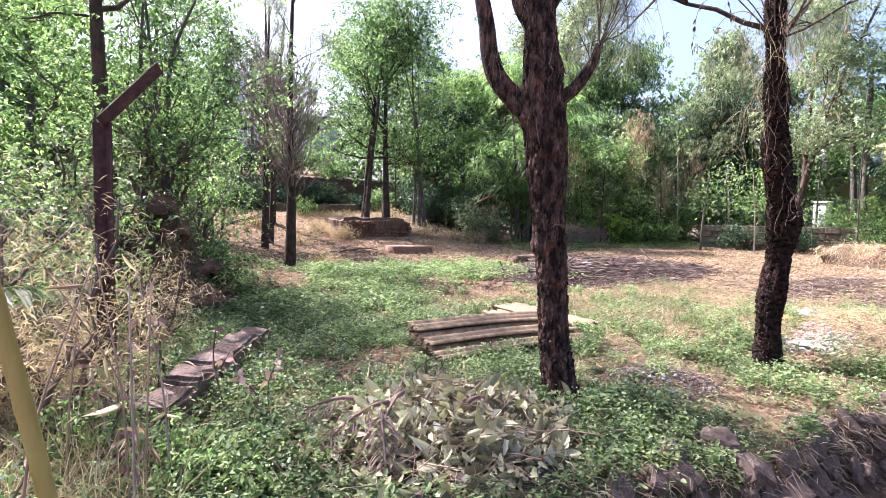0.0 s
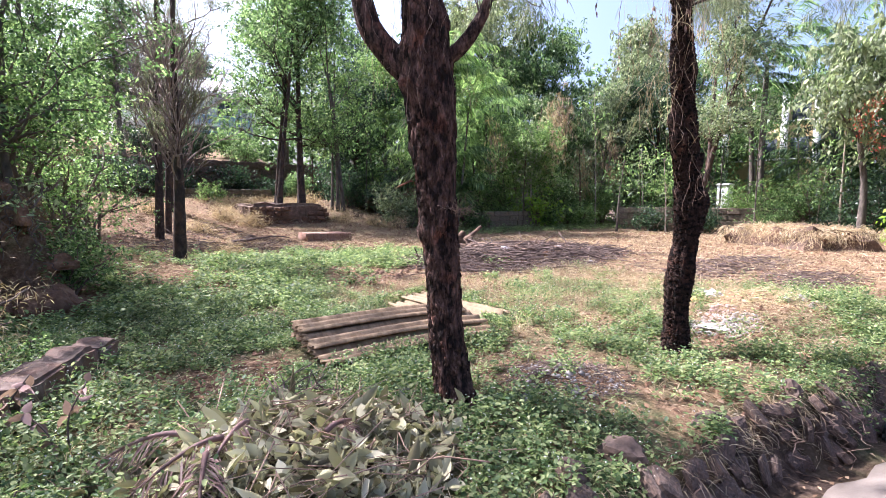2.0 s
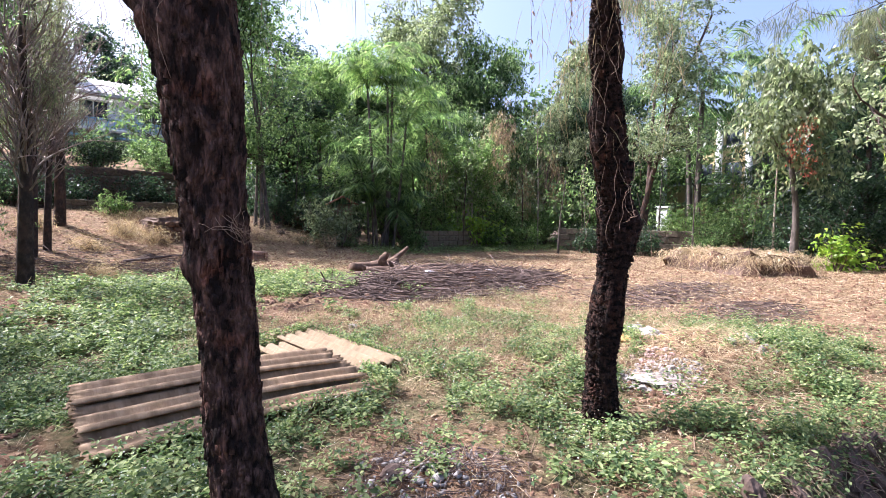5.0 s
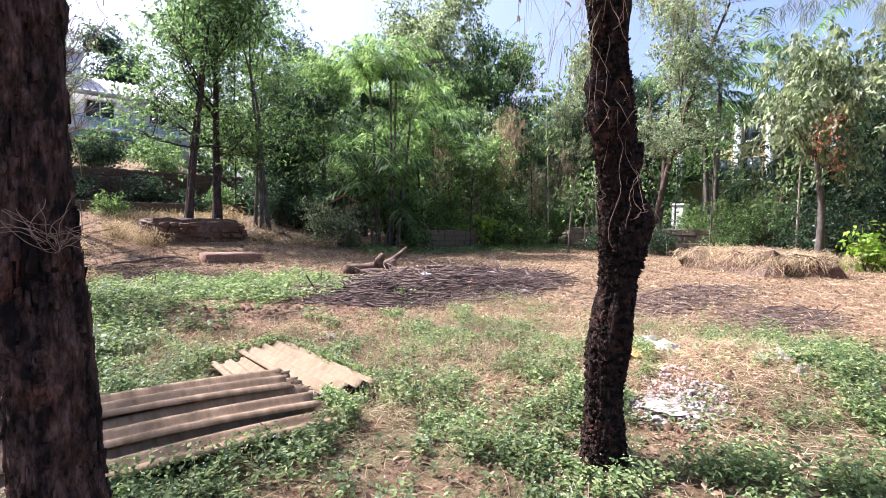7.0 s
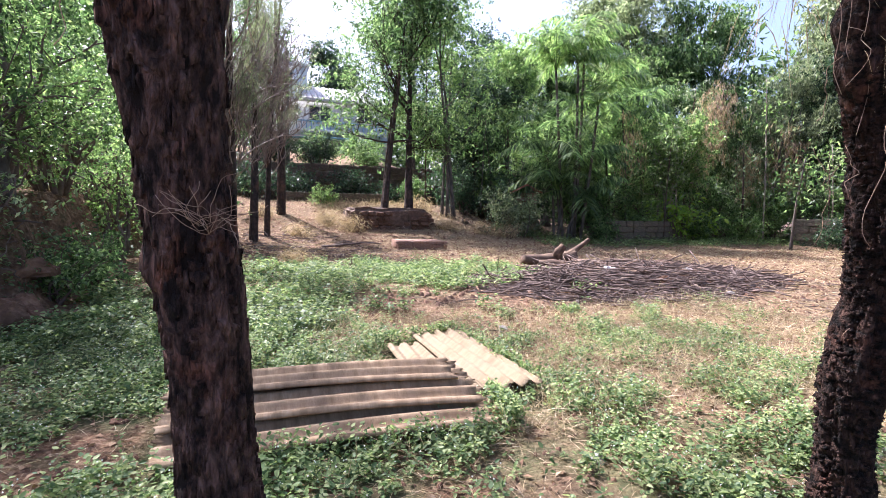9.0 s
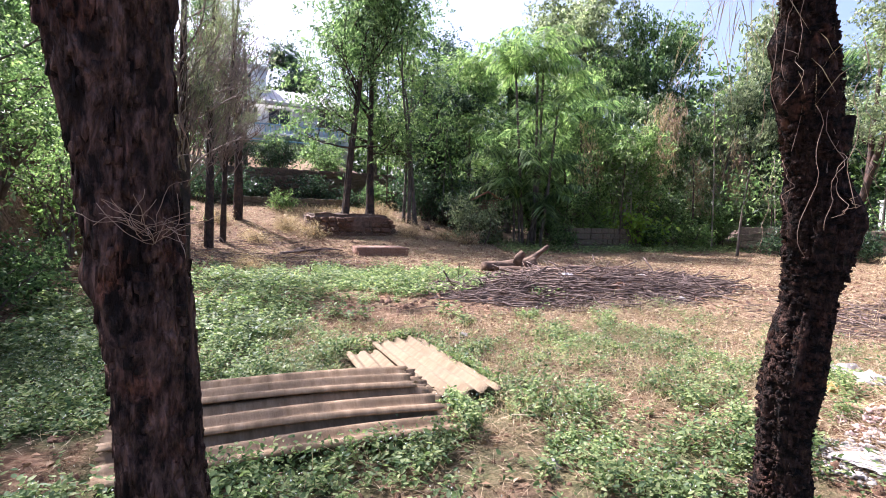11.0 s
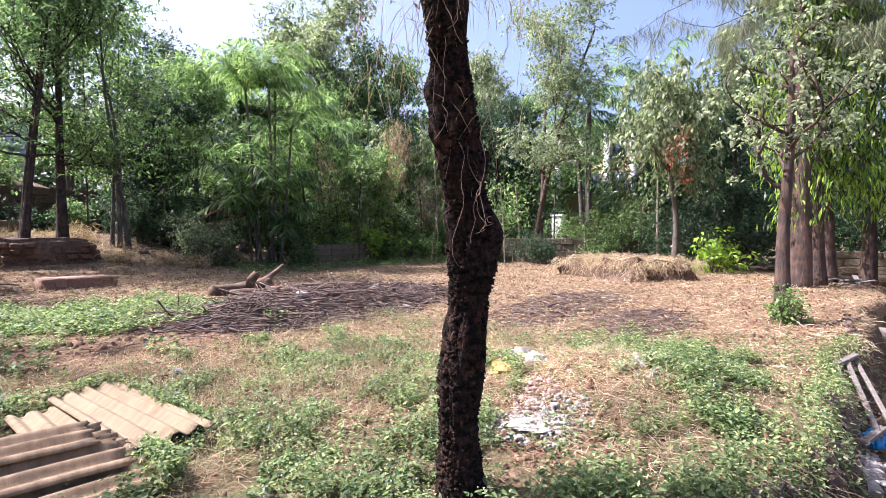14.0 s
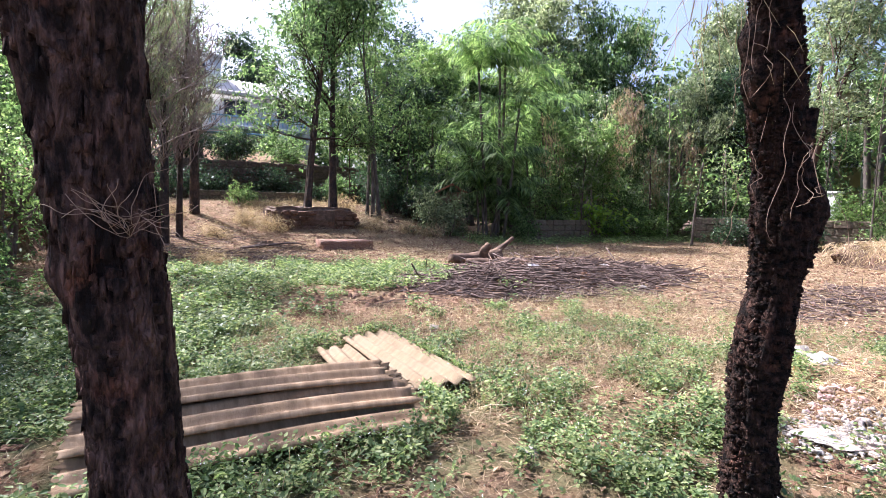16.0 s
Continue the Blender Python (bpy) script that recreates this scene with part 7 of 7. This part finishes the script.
def house():
    t = thing("house", (0, 0, 0), "white two-storey house with pale tiled roof behind the trees", "house")
    x0, x1, y0, y1, z0 = 4.6, 14.4, 45.5, 53.0, 5.6
    part_np("wall", [box((x0, y0, z0), (x1, y1, 10.4))], WHITE, t)
    ridge = np.array([(x0 - 0.7, y0 - 0.8, 10.35), (x1 + 0.7, y0 - 0.8, 10.35), (x1 + 0.7, y1 + 0.8, 10.35), (x0 - 0.7, y1 + 0.8, 10.35), (x0 + 2, 49.2, 12.2), (x1 - 2, 49.2, 12.2)])
    ob = new("roof", bpy.data.meshes.new("roof"))
    ob.data.from_pydata([tuple(p) for p in ridge] + [tuple(p - [0, 0, 0.2]) for p in ridge[:4]], [], [(0, 1, 5, 4), (1, 2, 5), (2, 3, 4, 5), (3, 0, 4), (0, 6, 7, 1), (1, 7, 8, 2), (2, 8, 9, 3), (3, 9, 6, 0), (6, 9, 8, 7)])
    ob.data.materials.append(ROOF)
    ob.parent = t
    ribs = [tube([(x, y0 - 0.8, 10.38), (x, 49.1, 12.2)], 0.06, 5) for x in np.arange(x0 + 1.4, x1 - 1.2, 0.45)]
    part_np("roof_tiles", ribs, ROOF, t)
    part_np("upper_storey", [box((3.8, 47.5, 10.0), (7.6, 53, 13.4))], WHITE, t)
    part_np("parapet", [box((3.6, 47.3, 13.4), (7.8, 53.2, 13.7))], ROOF, t)
    window(t, 5.0, 47.48, 11.9, 1.4, 1.1)
    window(t, 7.6, y0, 8.6, 1.7, 1.2)
    window(t, 11.6, y0, 8.7, 1.2, 1.2)
    window(t, 5.2, y0, 8.6, 1.5, 1.2)
    part_np("balcony", [box((6.4, y0 - 1.1, 7.6), (13.9, y0, 7.8))], WHITE, t)
    for k in range(20):
        part_np("baluster", [box((6.45 + k * 0.385, y0 - 1.08, 7.8), (6.52 + k * 0.385, y0 - 1.02, 8.4))], BLUE_RAIL, t)
    part_np("rail", [box((6.4, y0 - 1.1, 8.4), (13.9, y0 - 1.0, 8.5))], BLUE_RAIL, t)
    part_np("awning", [box((6.2, y0 - 1.3, 7.1), (14.0, y0 + 0.02, 7.22))], BLUE_RAIL, t)
    part_np("cooling_unit", [box((10.4, y0 - 0.4, 8.4), (11.1, y0 - 0.01, 9.1))], WHITE, t)
    u = thing("house", (0, 0, 0), "yellow-painted building with white pillars behind trees", "house")
    part_np("wall", [box((38.5, 11.5, 0.0), (46, 17.5, 9.0))], YELLOW, u)
    part_np("roof", [box((38.0, 11.0, 9.0), (46.5, 18.0, 9.3))], ROOF, u)
    for yy in (11.6, 13.4, 15.2, 17.0):
        part_np("pillar", [box((38.2, yy, 0.0), (38.5, yy + 0.35, 9.0))], WHITE, u)
    for zz in (4.6, 7.0):
        for yy in (12.2, 14.0, 15.8):
            wv = part_np("window", [box((38.42, yy, zz), (38.52, yy + 1.0, zz + 1.3))], GLASS_DARK, u)
            part_np("sill", [box((38.36, yy - 0.1, zz - 0.1), (38.49, yy + 1.1, zz))], WHITE, wv)
    p = thing("pillar_box", (29.7, 13.2, gz(29.7, 13.2)), "white painted pillar behind the boundary wall", "pillar")
    part("shaft", bevelled((0.6, 0.6, 2.4), 0.02, (0, 0, 1.2)), WHITE, p)
    part("cap", bevelled((0.72, 0.72, 0.1), 0.02, (0, 0, 2.45)), WHITE, p)


house()


def shrine():
    x, y = 13.6, 19.9
    z = gz(x, y)
    t = thing("shrine", pose(x, y, z, 0, 0, -25), "small brick pillar shrine with a red tiled gable roof", "shrine")
    part("pillar", bevelled((0.3, 0.3, 1.7), 0.02, (0.3, 0, 0.85)), BRICK, t)
    part("pillar", bevelled((0.3, 0.3, 1.7), 0.02, (-0.3, 0, 0.85)), BRICK, t)
    part("back", bevelled((0.6, 0.1, 1.7), 0.01, (0, 0.2, 0.85)), BRICK, t)
    for sg in (1, -1):
        ob = part("roof", bevelled((0.75, 0.9, 0.06), 0.01), ROOF_RED, t)
        ob.matrix_basis = pose(0.3 * sg, 0, 1.85, 0, 28 * sg, 0)


shrine()


def mixer(x, y, turn, label):
    t = thing("concrete_mixer", pose(x, y, -0.2, 0, 0, turn), label, "concrete mixer", "concrete mixers on the road")
    prof = [(0.12, 0.0), (0.34, 0.06), (0.42, 0.3), (0.42, 0.42), (0.26, 0.78), (0.22, 0.8), (0.2, 0.78), (0.36, 0.42)]
    n = 24
    th = np.arange(n) * 2 * np.pi / n
    V_ = np.array([[r * math.cos(a_), r * math.sin(a_), h] for r, h in prof for a_ in th])
    i, j = np.meshgrid(np.arange(len(prof) - 1), np.arange(n), indexing="ij")
    k = (j + 1) % n
    f = np.stack([i * n + j, i * n + k, (i + 1) * n + k, (i + 1) * n + j], -1).reshape(-1, 4)
    ob = part_np("drum", [(V_, f)], MIXER_SHADED_PAINT, t, "pale cement-crusted drum", smooth=True)
    ob.matrix_basis = pose(0, -0.1, 0.75, 48, 0, 0)
    for sx in (-0.42, 0.42):
        for sy in (-0.35, 0.45):
            part_np("leg", [tube([(sx * 1.1, sy, 0), (sx * 0.8, sy * 0.2, 0.95)], 0.025, 6)], STEEL_DARK, t)
        part_np("brace", [tube([(sx * 1.05, -0.3, 0.2), (sx * 1.05, 0.4, 0.2)], 0.02, 6)], STEEL_DARK, t)
    part("motor_box", bevelled((0.4, 0.35, 0.5), 0.03, (0.0, 0.5, 0.62)), MIXER_SHADED_PAINT, t)
    part_np("axle", [tube([(-0.5, 0.45, 0.2), (0.5, 0.45, 0.2)], 0.025, 6)], STEEL_DARK, t)
    for sx in (-0.52, 0.52):
        part_np("wheel", [tube([(sx - 0.04, 0.45, 0.2), (sx + 0.04, 0.45, 0.2)], 0.2, 18)], TYRE, t)


mixer(20.6, -1.75, 120, "grey cement-crusted concrete mixer on thin legs")
mixer(20.2, -2.6, 80, "grey cement-crusted concrete mixer on thin legs")
mixer(21.4, -3.2, 60, "grey cement-crusted concrete mixer on thin legs")
bowl = thing("mixing_drum", pose(18.9, -0.72, -0.2, 0, 0, 0), "upturned grey cement mixing bowl on the road", "mixing bowl")
part_np("bowl", [tube([(0, 0, 0.0), (0, 0, 0.12), (0, 0, 0.24), (0, 0, 0.36), (0, 0, 0.43), (0, 0, 0.46)], [0.26, 0.27, 0.25, 0.19, 0.1, 0.03], 24)], MIXER_SHADED_PAINT, bowl, smooth=True)
for k, (x, y, h) in enumerate([(20.8, -0.7, 1.2), (21.0, -1.6, 1.25), (21.2, -2.6, 1.2)]):
    solo("post", [tube([(0, 0, 0), (0.02, 0, h * 0.5), (0, 0.01, h)], 0.05, 8, 0.1, k)], BARK_GREY, "short grey wooden post", "post", "posts at the road's end", place=(x, y, -0.22))
for k, (x, y, z) in enumerate([(23.4, 5.2, 4.7), (23.2, 5.5, 4.3), (23.3, 5.1, 3.6)]):
    rr = np.random.default_rng(k)
    P_ = rr.normal(0, 0.17, (70, 3)) * [1, 1, 1.6] + [x - 1.5, y, z]
    solo("flower_cluster", [kites(P_, rr.normal(0, 1, (70, 3)) - [0, 0, 0.5], 0.1, 0.045, rr)], RED_LEAF, "hanging cluster of red-orange flowers", "flowers", "red flower clusters", "stuff")
